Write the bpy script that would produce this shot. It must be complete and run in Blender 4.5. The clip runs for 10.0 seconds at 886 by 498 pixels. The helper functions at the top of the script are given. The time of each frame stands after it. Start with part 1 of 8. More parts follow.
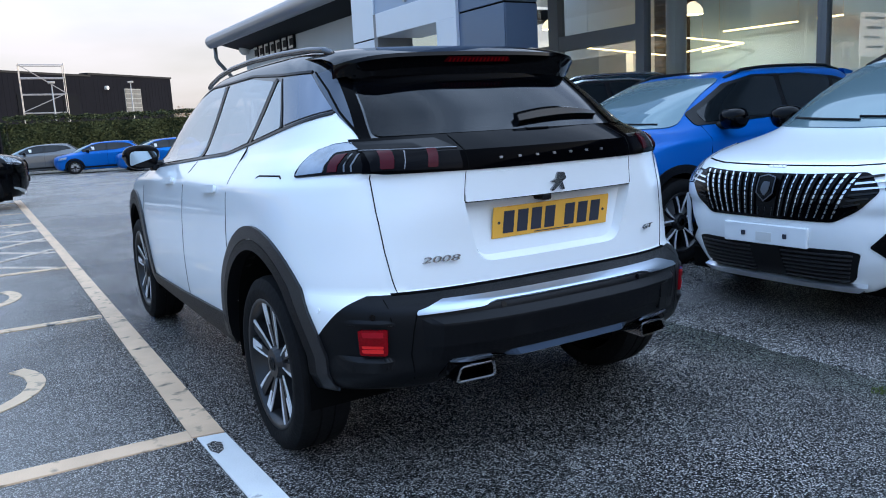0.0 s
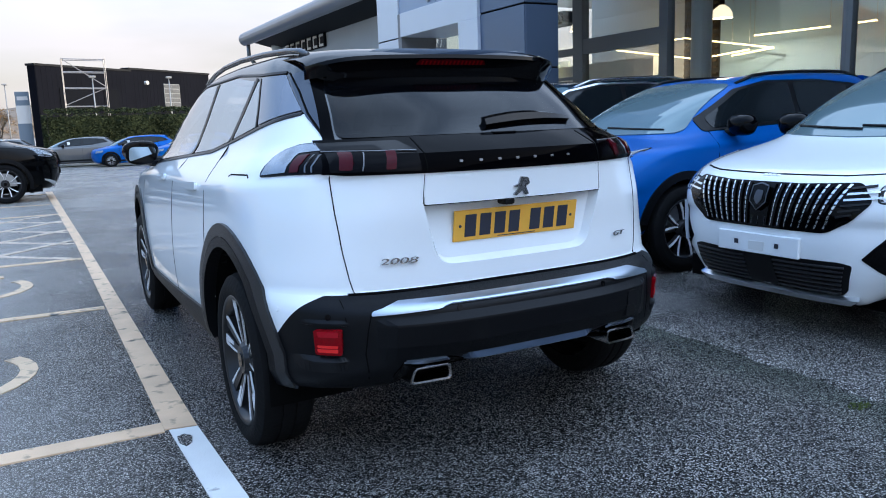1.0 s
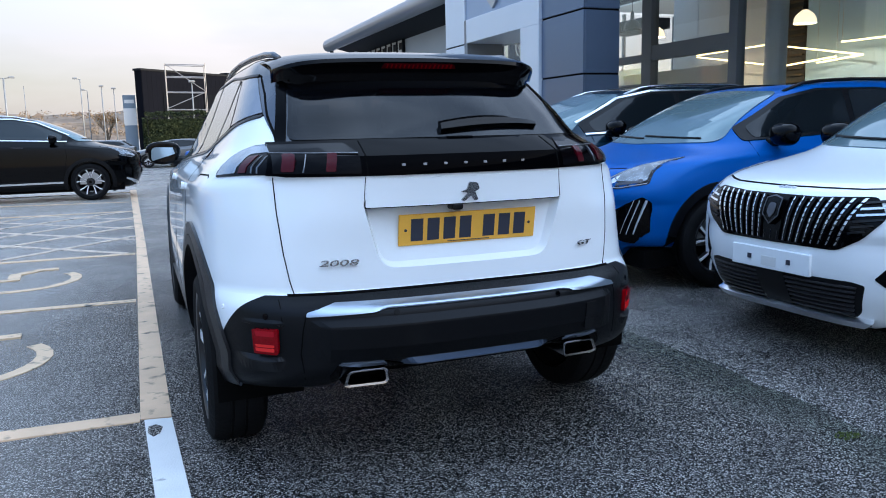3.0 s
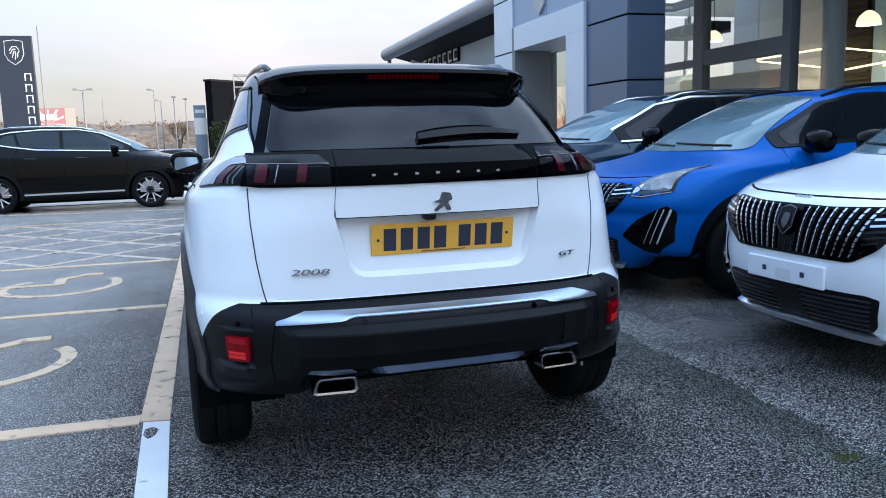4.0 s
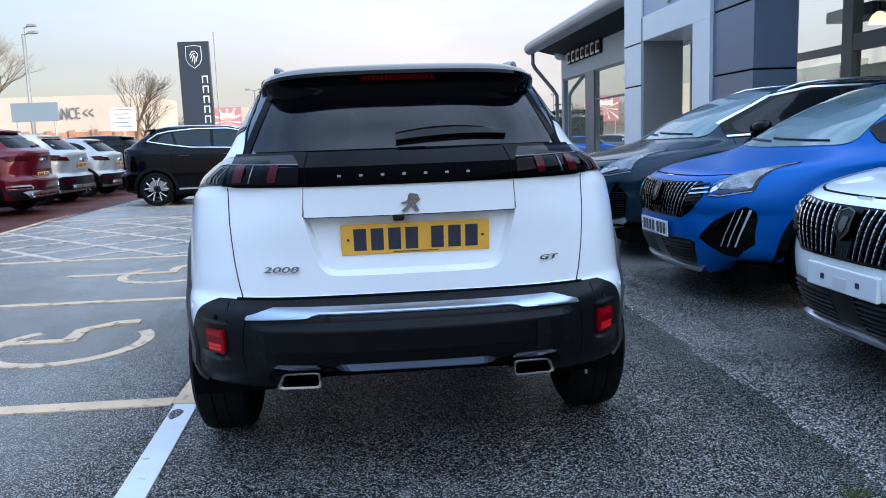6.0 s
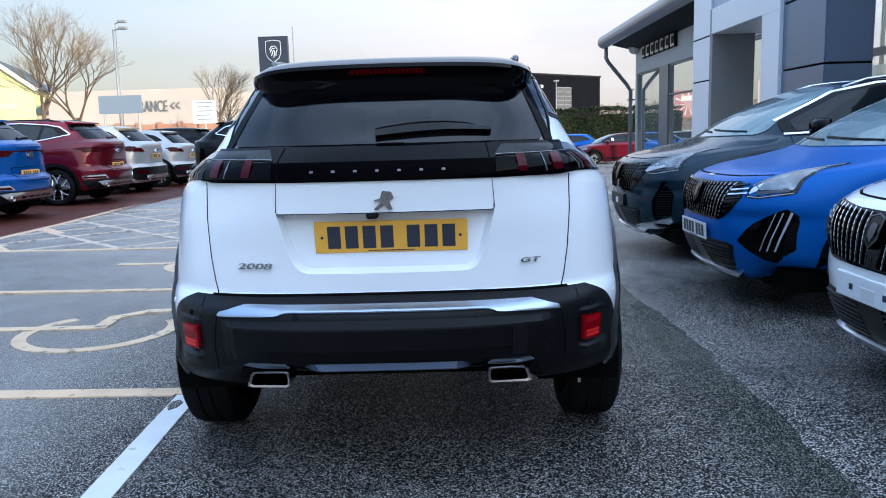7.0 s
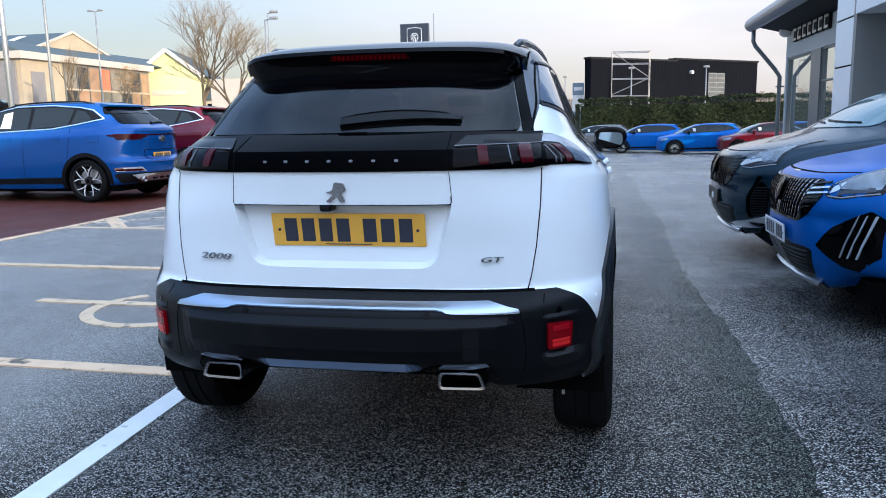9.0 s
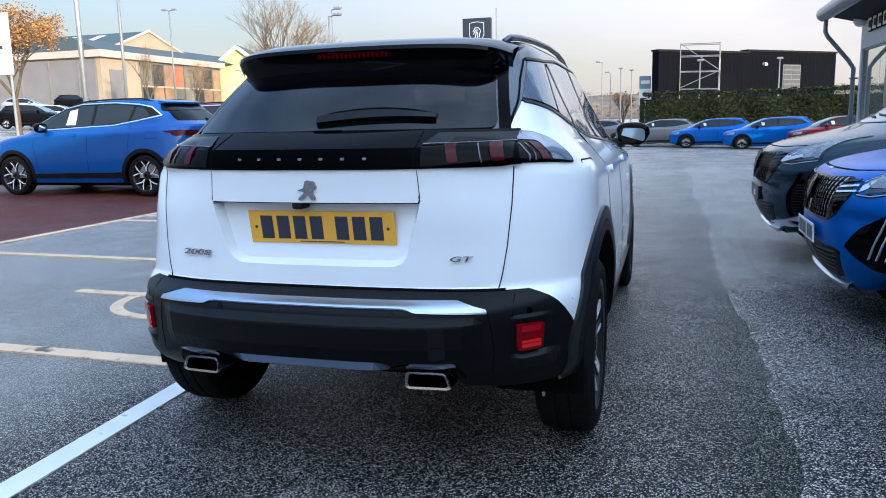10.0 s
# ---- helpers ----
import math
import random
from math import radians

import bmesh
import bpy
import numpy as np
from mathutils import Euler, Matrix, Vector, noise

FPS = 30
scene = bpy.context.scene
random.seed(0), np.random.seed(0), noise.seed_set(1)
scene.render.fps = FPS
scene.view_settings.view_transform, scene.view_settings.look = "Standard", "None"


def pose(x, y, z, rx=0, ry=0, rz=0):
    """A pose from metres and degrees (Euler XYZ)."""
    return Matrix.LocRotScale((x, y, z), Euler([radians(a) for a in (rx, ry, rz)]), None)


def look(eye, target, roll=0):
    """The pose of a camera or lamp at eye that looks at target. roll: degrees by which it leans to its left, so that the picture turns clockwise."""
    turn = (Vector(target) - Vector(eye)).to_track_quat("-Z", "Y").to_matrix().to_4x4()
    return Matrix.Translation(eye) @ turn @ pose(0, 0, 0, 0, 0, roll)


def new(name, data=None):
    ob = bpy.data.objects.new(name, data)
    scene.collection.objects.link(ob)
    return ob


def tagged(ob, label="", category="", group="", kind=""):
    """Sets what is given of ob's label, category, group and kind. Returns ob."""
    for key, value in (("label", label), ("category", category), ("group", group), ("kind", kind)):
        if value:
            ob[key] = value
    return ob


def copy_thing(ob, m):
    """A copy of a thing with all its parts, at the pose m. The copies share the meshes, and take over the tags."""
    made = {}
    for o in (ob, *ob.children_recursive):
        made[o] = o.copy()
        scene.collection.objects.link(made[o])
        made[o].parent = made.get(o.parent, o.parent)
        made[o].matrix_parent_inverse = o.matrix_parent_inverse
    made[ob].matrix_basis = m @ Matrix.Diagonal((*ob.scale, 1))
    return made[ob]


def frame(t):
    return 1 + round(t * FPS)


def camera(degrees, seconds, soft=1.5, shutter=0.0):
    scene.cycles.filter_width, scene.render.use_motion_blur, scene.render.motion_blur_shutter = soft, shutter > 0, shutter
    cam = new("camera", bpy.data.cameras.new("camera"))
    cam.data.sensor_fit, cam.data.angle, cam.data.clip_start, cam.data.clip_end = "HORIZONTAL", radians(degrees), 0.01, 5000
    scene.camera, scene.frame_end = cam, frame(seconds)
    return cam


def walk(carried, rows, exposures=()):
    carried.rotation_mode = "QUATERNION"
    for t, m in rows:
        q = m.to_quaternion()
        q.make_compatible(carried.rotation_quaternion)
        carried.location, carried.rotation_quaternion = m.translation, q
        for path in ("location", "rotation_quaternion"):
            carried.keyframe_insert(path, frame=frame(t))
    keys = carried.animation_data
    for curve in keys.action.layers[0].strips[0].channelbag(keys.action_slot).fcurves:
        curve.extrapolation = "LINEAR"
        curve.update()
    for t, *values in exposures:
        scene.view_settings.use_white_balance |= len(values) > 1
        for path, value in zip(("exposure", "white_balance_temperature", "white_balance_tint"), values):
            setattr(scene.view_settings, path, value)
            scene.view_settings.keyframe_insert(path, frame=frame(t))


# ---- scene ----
cam = camera(60.2, 10.0, 1.0)
PATH = [
    (0, (-1.717, -2.045, 1.219), (-0.713, -0.348, 0.882), -3.0),
    (0.5, (-1.602, -2.135, 1.226), (-0.637, -0.415, 0.893), -2.6),
    (1, (-1.51, -2.176, 1.22), (-0.58, -0.438, 0.886), -2.0),
    (1.5, (-1.373, -2.145, 1.207), (-0.481, -0.387, 0.87), -1.4),
    (2, (-1.277, -2.16, 1.207), (-0.429, -0.38, 0.87), -1.0),
    (3.5, (-0.924, -2.447, 1.194), (-0.272, -0.58, 0.897), -1.5),
    (4, (-0.77, -2.462, 1.2), (-0.199, -0.567, 0.911), -1.6),
    (4.5, (-0.634, -2.47, 1.208), (-0.154, -0.549, 0.921), -1.8),
    (5, (-0.455, -2.531, 1.204), (-0.079, -0.587, 0.918), -1.9),
    (5.5, (-0.289, -2.597, 1.204), (-0.017, -0.636, 0.917), -2.1),
    (7, (0.21, -2.493, 1.198), (0.183, -0.516, 0.899), -1.6),
    (7.5, (0.408, -2.51, 1.201), (0.285, -0.536, 0.9), -1.3),
    (8, (0.547, -2.46, 1.193), (0.333, -0.495, 0.888), -1.1),
    (8.5, (0.679, -2.356, 1.196), (0.375, -0.405, 0.883), -1.1),
    (9, (0.795, -2.281, 1.194), (0.402, -0.346, 0.87), -1.1),
    (9.5, (0.939, -2.225, 1.193), (0.46, -0.312, 0.863), -1.2),
    (10, (1.084, -2.192, 1.198), (0.527, -0.3, 0.864), -1.3),
]
walk(cam, [(t, look(eye, target, roll)) for t, eye, target, roll in PATH])

# ---- light ----
SUN_EL, SUN_AZ = 11.0, 128.0  # degrees above the horizon; compass turn from north (+y) to east (+x)
world = bpy.data.worlds.new("world")
scene.world = world
world.use_nodes = True
wn, wl = world.node_tree.nodes, world.node_tree.links
wn.clear()
w_out, w_bg, w_sky = wn.new("ShaderNodeOutputWorld"), wn.new("ShaderNodeBackground"), wn.new("ShaderNodeTexSky")
w_sky.sky_type, w_sky.sun_disc = "NISHITA", False
w_sky.sun_elevation, w_sky.sun_rotation = radians(SUN_EL), radians(SUN_AZ)
w_sky.dust_density, w_sky.air_density, w_sky.ozone_density = 2.0, 1.0, 1.0
w_co, w_map, w_no, w_ramp, w_mix = (wn.new("ShaderNodeTexCoord"), wn.new("ShaderNodeMapping"), wn.new("ShaderNodeTexNoise"),
                                    wn.new("ShaderNodeValToRGB"), wn.new("ShaderNodeMixRGB"))
w_map.inputs["Scale"].default_value = (1.0, 1.0, 4.0)
w_no.inputs["Scale"].default_value, w_no.inputs["Detail"].default_value = 1.6, 7.0
w_ramp.color_ramp.elements[0].position, w_ramp.color_ramp.elements[1].position = 0.36, 0.66
w_mix.inputs[2].default_value = (5.78, 6.0, 6.42, 1)
w_max = wn.new("ShaderNodeMath")
w_max.operation, w_max.inputs[1].default_value = "MULTIPLY_ADD", 0.55
w_max.inputs[2].default_value = 0.30
wl.new(w_co.outputs["Generated"], w_map.inputs[0])
wl.new(w_map.outputs[0], w_no.inputs[0])
wl.new(w_no.outputs[0], w_ramp.inputs[0])
wl.new(w_ramp.outputs[0], w_max.inputs[0])
w_west, w_cover = wn.new("ShaderNodeMapRange"), wn.new("ShaderNodeMath")
w_west.inputs[1].default_value, w_west.inputs[2].default_value, w_west.inputs[3].default_value, w_west.inputs[4].default_value = -0.75, 0.05, 0.30, 1.0
w_cover.operation = "MULTIPLY"
wl.new(w_max.outputs[0], w_cover.inputs[0])
wl.new(w_west.outputs[0], w_cover.inputs[1])
wl.new(w_cover.outputs[0], w_mix.inputs[0])
wl.new(w_sky.outputs[0], w_mix.inputs[1])
w_sep, w_up, w_gain = wn.new("ShaderNodeSeparateXYZ"), wn.new("ShaderNodeMapRange"), wn.new("ShaderNodeMixRGB")
w_up.inputs[1].default_value, w_up.inputs[2].default_value, w_up.inputs[3].default_value, w_up.inputs[4].default_value = 0.10, 0.8, 0.0, 1.0
w_tint = wn.new("ShaderNodeMixRGB")
w_tint.inputs[1].default_value, w_tint.inputs[2].default_value = (1.03, 0.95, 0.95, 1), (1.95, 2.5, 3.25, 1)
w_gain.blend_type, w_gain.inputs[0].default_value = "MULTIPLY", 1.0
wl.new(w_co.outputs["Generated"], w_sep.inputs[0])
wl.new(w_sep.outputs["Z"], w_up.inputs[0])
wl.new(w_sep.outputs["X"], w_west.inputs[0])
wl.new(w_up.outputs[0], w_tint.inputs[0])
w_wg, w_wm = wn.new("ShaderNodeMixRGB"), wn.new("ShaderNodeMixRGB")
w_wg.inputs[1].default_value, w_wg.inputs[2].default_value = (0.70, 0.82, 0.95, 1), (1, 1, 1, 1)
w_wm.blend_type, w_wm.inputs[0].default_value = "MULTIPLY", 1.0
wl.new(w_west.outputs[0], w_wg.inputs[0])
wl.new(w_mix.outputs[0], w_wm.inputs[1])
wl.new(w_wg.outputs[0], w_wm.inputs[2])
wl.new(w_wm.outputs[0], w_gain.inputs[1])
wl.new(w_tint.outputs[0], w_gain.inputs[2])
# thinner, dimmer cloud towards the north, away from the sun
w_north, w_dim = wn.new("ShaderNodeMapRange"), wn.new("ShaderNodeMixRGB")
w_north.inputs[1].default_value, w_north.inputs[2].default_value, w_north.inputs[3].default_value, w_north.inputs[4].default_value = -0.4, 0.7, 1.08, 0.80
w_dim.blend_type, w_dim.inputs[0].default_value = "MULTIPLY", 1.0
wl.new(w_sep.outputs["Y"], w_north.inputs[0])
wl.new(w_gain.outputs[0], w_dim.inputs[1])
wl.new(w_north.outputs[0], w_dim.inputs[2])
wl.new(w_dim.outputs[0], w_bg.inputs[0])
w_bg.inputs[1].default_value = 0.12
wl.new(w_bg.outputs[0], w_out.inputs[0])
sun = new("sun", bpy.data.lights.new("sun", "SUN"))
sun.data.energy, sun.data.angle, sun.data.color = 4.2, radians(0.6), (1.0, 0.86, 0.66)
sd = Vector((math.sin(radians(SUN_AZ)) * math.cos(radians(SUN_EL)), math.cos(radians(SUN_AZ)) * math.cos(radians(SUN_EL)), math.sin(radians(SUN_EL))))
sun.matrix_world = look(sd * 50, (0, 0, 0))
scene.view_settings.exposure = 0.90

# ---- materials ----
def mat(name, color, rough=0.5, metal=0.0, spec=0.5, coat=0.0, trans=0.0, emit=None, var=0.0, vscale=8.0, fine=0.0, fscale=200.0,
        bump=0.0, bscale=120.0, dirt=None, dscale=2.0, dlo=0.55, dhi=0.75, rvar=0.0, alpha=1.0, ior=1.45, island=0.0):
    m = bpy.data.materials.new(name)
    m.use_nodes = True
    n, l = m.node_tree.nodes, m.node_tree.links
    b = n["Principled BSDF"]
    b.inputs["Base Color"].default_value = (*color, 1)
    b.inputs["Roughness"].default_value, b.inputs["Metallic"].default_value = rough, metal
    b.inputs["Specular IOR Level"].default_value, b.inputs["Coat Weight"].default_value = spec, coat
    b.inputs["Coat Roughness"].default_value, b.inputs["Transmission Weight"].default_value = 0.03, trans
    b.inputs["Alpha"].default_value, b.inputs["IOR"].default_value = alpha, ior
    if emit:
        b.inputs["Emission Color"].default_value, b.inputs["Emission Strength"].default_value = (*emit[:3], 1), emit[3]
    co = n.new("ShaderNodeTexCoord").outputs["Object"]
    def nz(scale, detail=3.0):
        t = n.new("ShaderNodeTexNoise")
        t.inputs["Scale"].default_value, t.inputs["Detail"].default_value = scale, detail
        l.new(co, t.inputs[0])
        return t.outputs[0]
    last = None
    def scaled(sock, lo, hi):
        r = n.new("ShaderNodeMapRange")
        r.inputs["From Min"].default_value, r.inputs["From Max"].default_value = 0.25, 0.75
        r.inputs["To Min"].default_value, r.inputs["To Max"].default_value = lo, hi
        l.new(sock, r.inputs[0])
        return r.outputs[0]
    def times(sock):
        nonlocal last
        x = n.new("ShaderNodeMixRGB")
        x.blend_type, x.inputs[0].default_value = "MULTIPLY", 1.0
        if last:
            l.new(last, x.inputs[1])
        else:
            x.inputs[1].default_value = (*color, 1)
        l.new(sock, x.inputs[2])
        last = x.outputs[0]
    if var:
        times(scaled(nz(vscale), 1 - var, 1 + var))
    if fine:
        times(scaled(nz(fscale, 1.0), 1 - fine, 1 + fine))
    if island:
        times(scaled(n.new("ShaderNodeNewGeometry").outputs["Random Per Island"], 1 - island, 1 + island))
    if dirt:
        x, r = n.new("ShaderNodeMixRGB"), n.new("ShaderNodeMapRange")
        r.inputs["From Min"].default_value, r.inputs["From Max"].default_value = dlo, dhi
        l.new(nz(dscale, 8.0), r.inputs[0])
        l.new(r.outputs[0], x.inputs[0])
        if last:
            l.new(last, x.inputs[1])
        else:
            x.inputs[1].default_value = (*color, 1)
        x.inputs[2].default_value = (*dirt, 1)
        last = x.outputs[0]
    if last:
        l.new(last, b.inputs["Base Color"])
    if rvar:
        l.new(scaled(nz(vscale * 0.7, 4.0), max(rough - rvar, 0.02), min(rough + rvar, 1)), b.inputs["Roughness"])
    if bump:
        x = n.new("ShaderNodeBump")
        x.inputs["Strength"].default_value, x.inputs["Distance"].default_value = bump, 0.01
        l.new(nz(bscale, 2.0), x.inputs["Height"])
        l.new(x.outputs[0], b.inputs["Normal"])
    return m


def paint(name, color, metal=0.0, rough=0.32, coat=1.0):
    return mat(name, color, rough=rough, metal=metal, coat=coat, spec=0.12, fine=0.05 if metal else 0.0, fscale=900, var=0.03, vscale=1.5, dirt=tuple(c * 0.8 + 0.004 for c in color), dscale=1.3, dlo=0.6, dhi=0.95)


M_WHITE = paint("white_paint", (0.84, 0.875, 0.895))
M_BLUE = paint("blue_paint", (0.0002, 0.098, 0.38), 0.2, rough=0.28, coat=0.07)
M_BLUE2 = paint("deep_blue_paint", (0.0006, 0.070, 0.28), 0.3, rough=0.26, coat=0.5)
M_TEAL = paint("dark_teal_paint", (0.005, 0.023, 0.040), 0.35, rough=0.2, coat=0.45)
M_BLACK = paint("black_paint", (0.0012, 0.0012, 0.0016), 0.0, rough=0.10, coat=0.10)
M_RED = paint("dark_red_paint", (0.12, 0.003, 0.011), 0.35, coat=0.7)
M_SILVER = paint("silver_paint", (0.37, 0.37, 0.365), 0.5)
M_GREY = paint("grey_paint", (0.10, 0.105, 0.11), 0.4)
M_GLOSSBLACK = mat("gloss_black", (0.0015, 0.0015, 0.002), rough=0.04, spec=0.16)
M_PLASTIC = mat("black_textured_plastic", (0.0038, 0.0042, 0.0054), rough=0.40, spec=0.18, var=0.12, vscale=4, bump=0.12, bscale=900, dirt=(0.018, 0.018, 0.018), dscale=3, dlo=0.6, dhi=0.9)
M_TRIM = mat("satin_black_trim", (0.007, 0.007, 0.008), rough=0.35, spec=0.2)
M_GAP = mat("panel_gap", (0.0015, 0.0015, 0.0015), rough=0.9, spec=0.1)
M_RUBBER = mat("tyre_rubber", (0.0055, 0.0055, 0.006), rough=0.75, spec=0.15, var=0.25, vscale=9, bump=0.25, bscale=60, dirt=(0.012, 0.0115, 0.011), dscale=7, dlo=0.6, dhi=0.9)
M_CHROME = mat("chrome", (0.86, 0.87, 0.88), rough=0.08, metal=1.0)
M_BRIGHT = mat("brushed_chrome", (0.90, 0.92, 0.95), rough=0.28, metal=1.0)
M_SATIN = mat("satin_aluminium", (0.66, 0.68, 0.70), rough=0.22, metal=1.0, var=0.05, vscale=6)
M_ALLOY = mat("machined_alloy", (0.78, 0.78, 0.79), rough=0.35, metal=0.15)
M_ALLOYDARK = mat("dark_alloy", (0.02, 0.02, 0.022), rough=0.3, metal=0.3)
M_TINTCLEAR = mat("privacy_glass", (0.0008, 0.001, 0.0016), rough=0.01, spec=0.20, alpha=0.985)
M_FOGMID = mat("mid_red_reflector", (0.34, 0.004, 0.012), rough=0.15, spec=0.3)
M_RAIL = mat("satin_dark_rail", (0.11, 0.115, 0.125), rough=0.25, metal=0.6)
M_SEAT = mat("dark_seat_cloth", (0.004, 0.004, 0.0045), rough=0.9, var=0.2, vscale=30)
M_STRIPMETAL = mat("brushed_strip", (0.42, 0.48, 0.56), rough=0.30, metal=1.0, var=0.06, vscale=3)
M_CLADTOP = mat("outer_arch_plastic", (0.011, 0.0115, 0.0135), rough=0.36, spec=0.5, var=0.1, vscale=5, bump=0.1, bscale=900)
M_TINT = mat("tinted_glass", (0.003, 0.004, 0.006), rough=0.02, spec=0.08)
M_BAND = mat("band_gloss_black", (0.001, 0.001, 0.0015), rough=0.03, spec=0.018)
M_DIMLINE = mat("dim_satin_line", (0.15, 0.155, 0.17), rough=0.3, metal=0.7)
M_CLEARGREY = mat("clear_grey_lens", (0.23, 0.265, 0.31), rough=0.07, metal=0.62, coat=0.5, var=0.3, vscale=14)
M_SLAT = mat("bright_grille_slat", (0.74, 0.76, 0.79), rough=0.2, metal=0.85)
M_SLATDIM = mat("satin_grille_slat", (0.36, 0.37, 0.39), rough=0.25, metal=0.85)
M_FIN = mat("grille_fin_plastic", (0.03, 0.03, 0.033), rough=0.4)
M_LAMPDARK = mat("lamp_housing", (0.012, 0.013, 0.015), rough=0.25, spec=0.3)
# side glass and pillar gloss: reflected sky is put into the base colour
M_SKYSIDE = mat("sky_tinted_side_glass", (0.40, 0.47, 0.52), rough=0.02, metal=0.6, alpha=0.84)
M_SKYGLOSS = mat("sky_tinted_gloss", (0.17, 0.20, 0.25), rough=0.03, metal=0.6)
M_SKYDPANEL = mat("sky_tinted_rear_pillar", (0.055, 0.068, 0.09), rough=0.04, metal=0.45)
M_ROOFBLACK = mat("roof_gloss_black", (0.004, 0.004, 0.005), rough=0.05, ior=1.75, spec=0.5)
M_SHOPMIRROR = mat("reflective_shop_glass", (0.66, 0.68, 0.64), rough=0.012, metal=0.85)
M_SIDE = mat("side_glass", (0.008, 0.011, 0.013), rough=0.02, spec=0.30)
M_FARGLASS = mat("far_side_glass", (0.022, 0.029, 0.032), rough=0.02, metal=0.3)
M_SCREEN = mat("windscreen_glass", (0.15, 0.225, 0.245), rough=0.02, metal=0.30)
M_DARKCHROME = mat("dark_chrome", (0.10, 0.10, 0.11), rough=0.28, metal=1.0)
M_LENS = mat("lamp_lens", (0.04, 0.045, 0.05), rough=0.03, alpha=0.14, spec=0.6)
M_LAMPRED = mat("red_lens", (0.045, 0.001, 0.003), rough=0.12, spec=0.15)
M_CLAW = mat("red_claw_lens", (0.055, 0.0015, 0.005), rough=0.15, spec=0.2)
M_FOGRED = mat("red_reflector", (0.20, 0.0015, 0.005), rough=0.06, spec=0.2, fine=0.3, fscale=260)
M_FOGBRIGHT = mat("bright_red_reflector", (0.75, 0.02, 0.02), rough=0.1)
M_EXHAUST = mat("exhaust_chrome", (0.34, 0.34, 0.35), rough=0.14, metal=1.0)
M_SMOKE = mat("smoked_lens", (0.002, 0.0015, 0.002), rough=0.04, spec=0.08)
M_YELLOW = mat("yellow_plate", (0.86, 0.44, 0.065), rough=0.35, var=0.05, vscale=12, bump=0.05, bscale=600)
M_PLATEW = mat("white_plate", (0.72, 0.73, 0.72), rough=0.35)
M_INK = mat("plate_black", (0.035, 0.038, 0.055), rough=0.45)
M_INTERIOR = mat("car_interior", (0.006, 0.006, 0.007), rough=0.8)
M_DRL = mat("running_light", (0.42, 0.44, 0.47), rough=0.2)
M_EMBLEM = mat("polished_emblem", (0.36, 0.36, 0.38), rough=0.14, metal=1.0)
M_WIPER = mat("gloss_black_wiper", (0.0015, 0.0015, 0.002), rough=0.12, spec=0.3)
M_REFLECTOR = mat("lamp_reflector", (0.25, 0.27, 0.29), rough=0.22, metal=0.85, var=0.45, vscale=16)
M_MIRROR = mat("mirror_glass", (0.50, 0.56, 0.58), rough=0.01, metal=1.0)

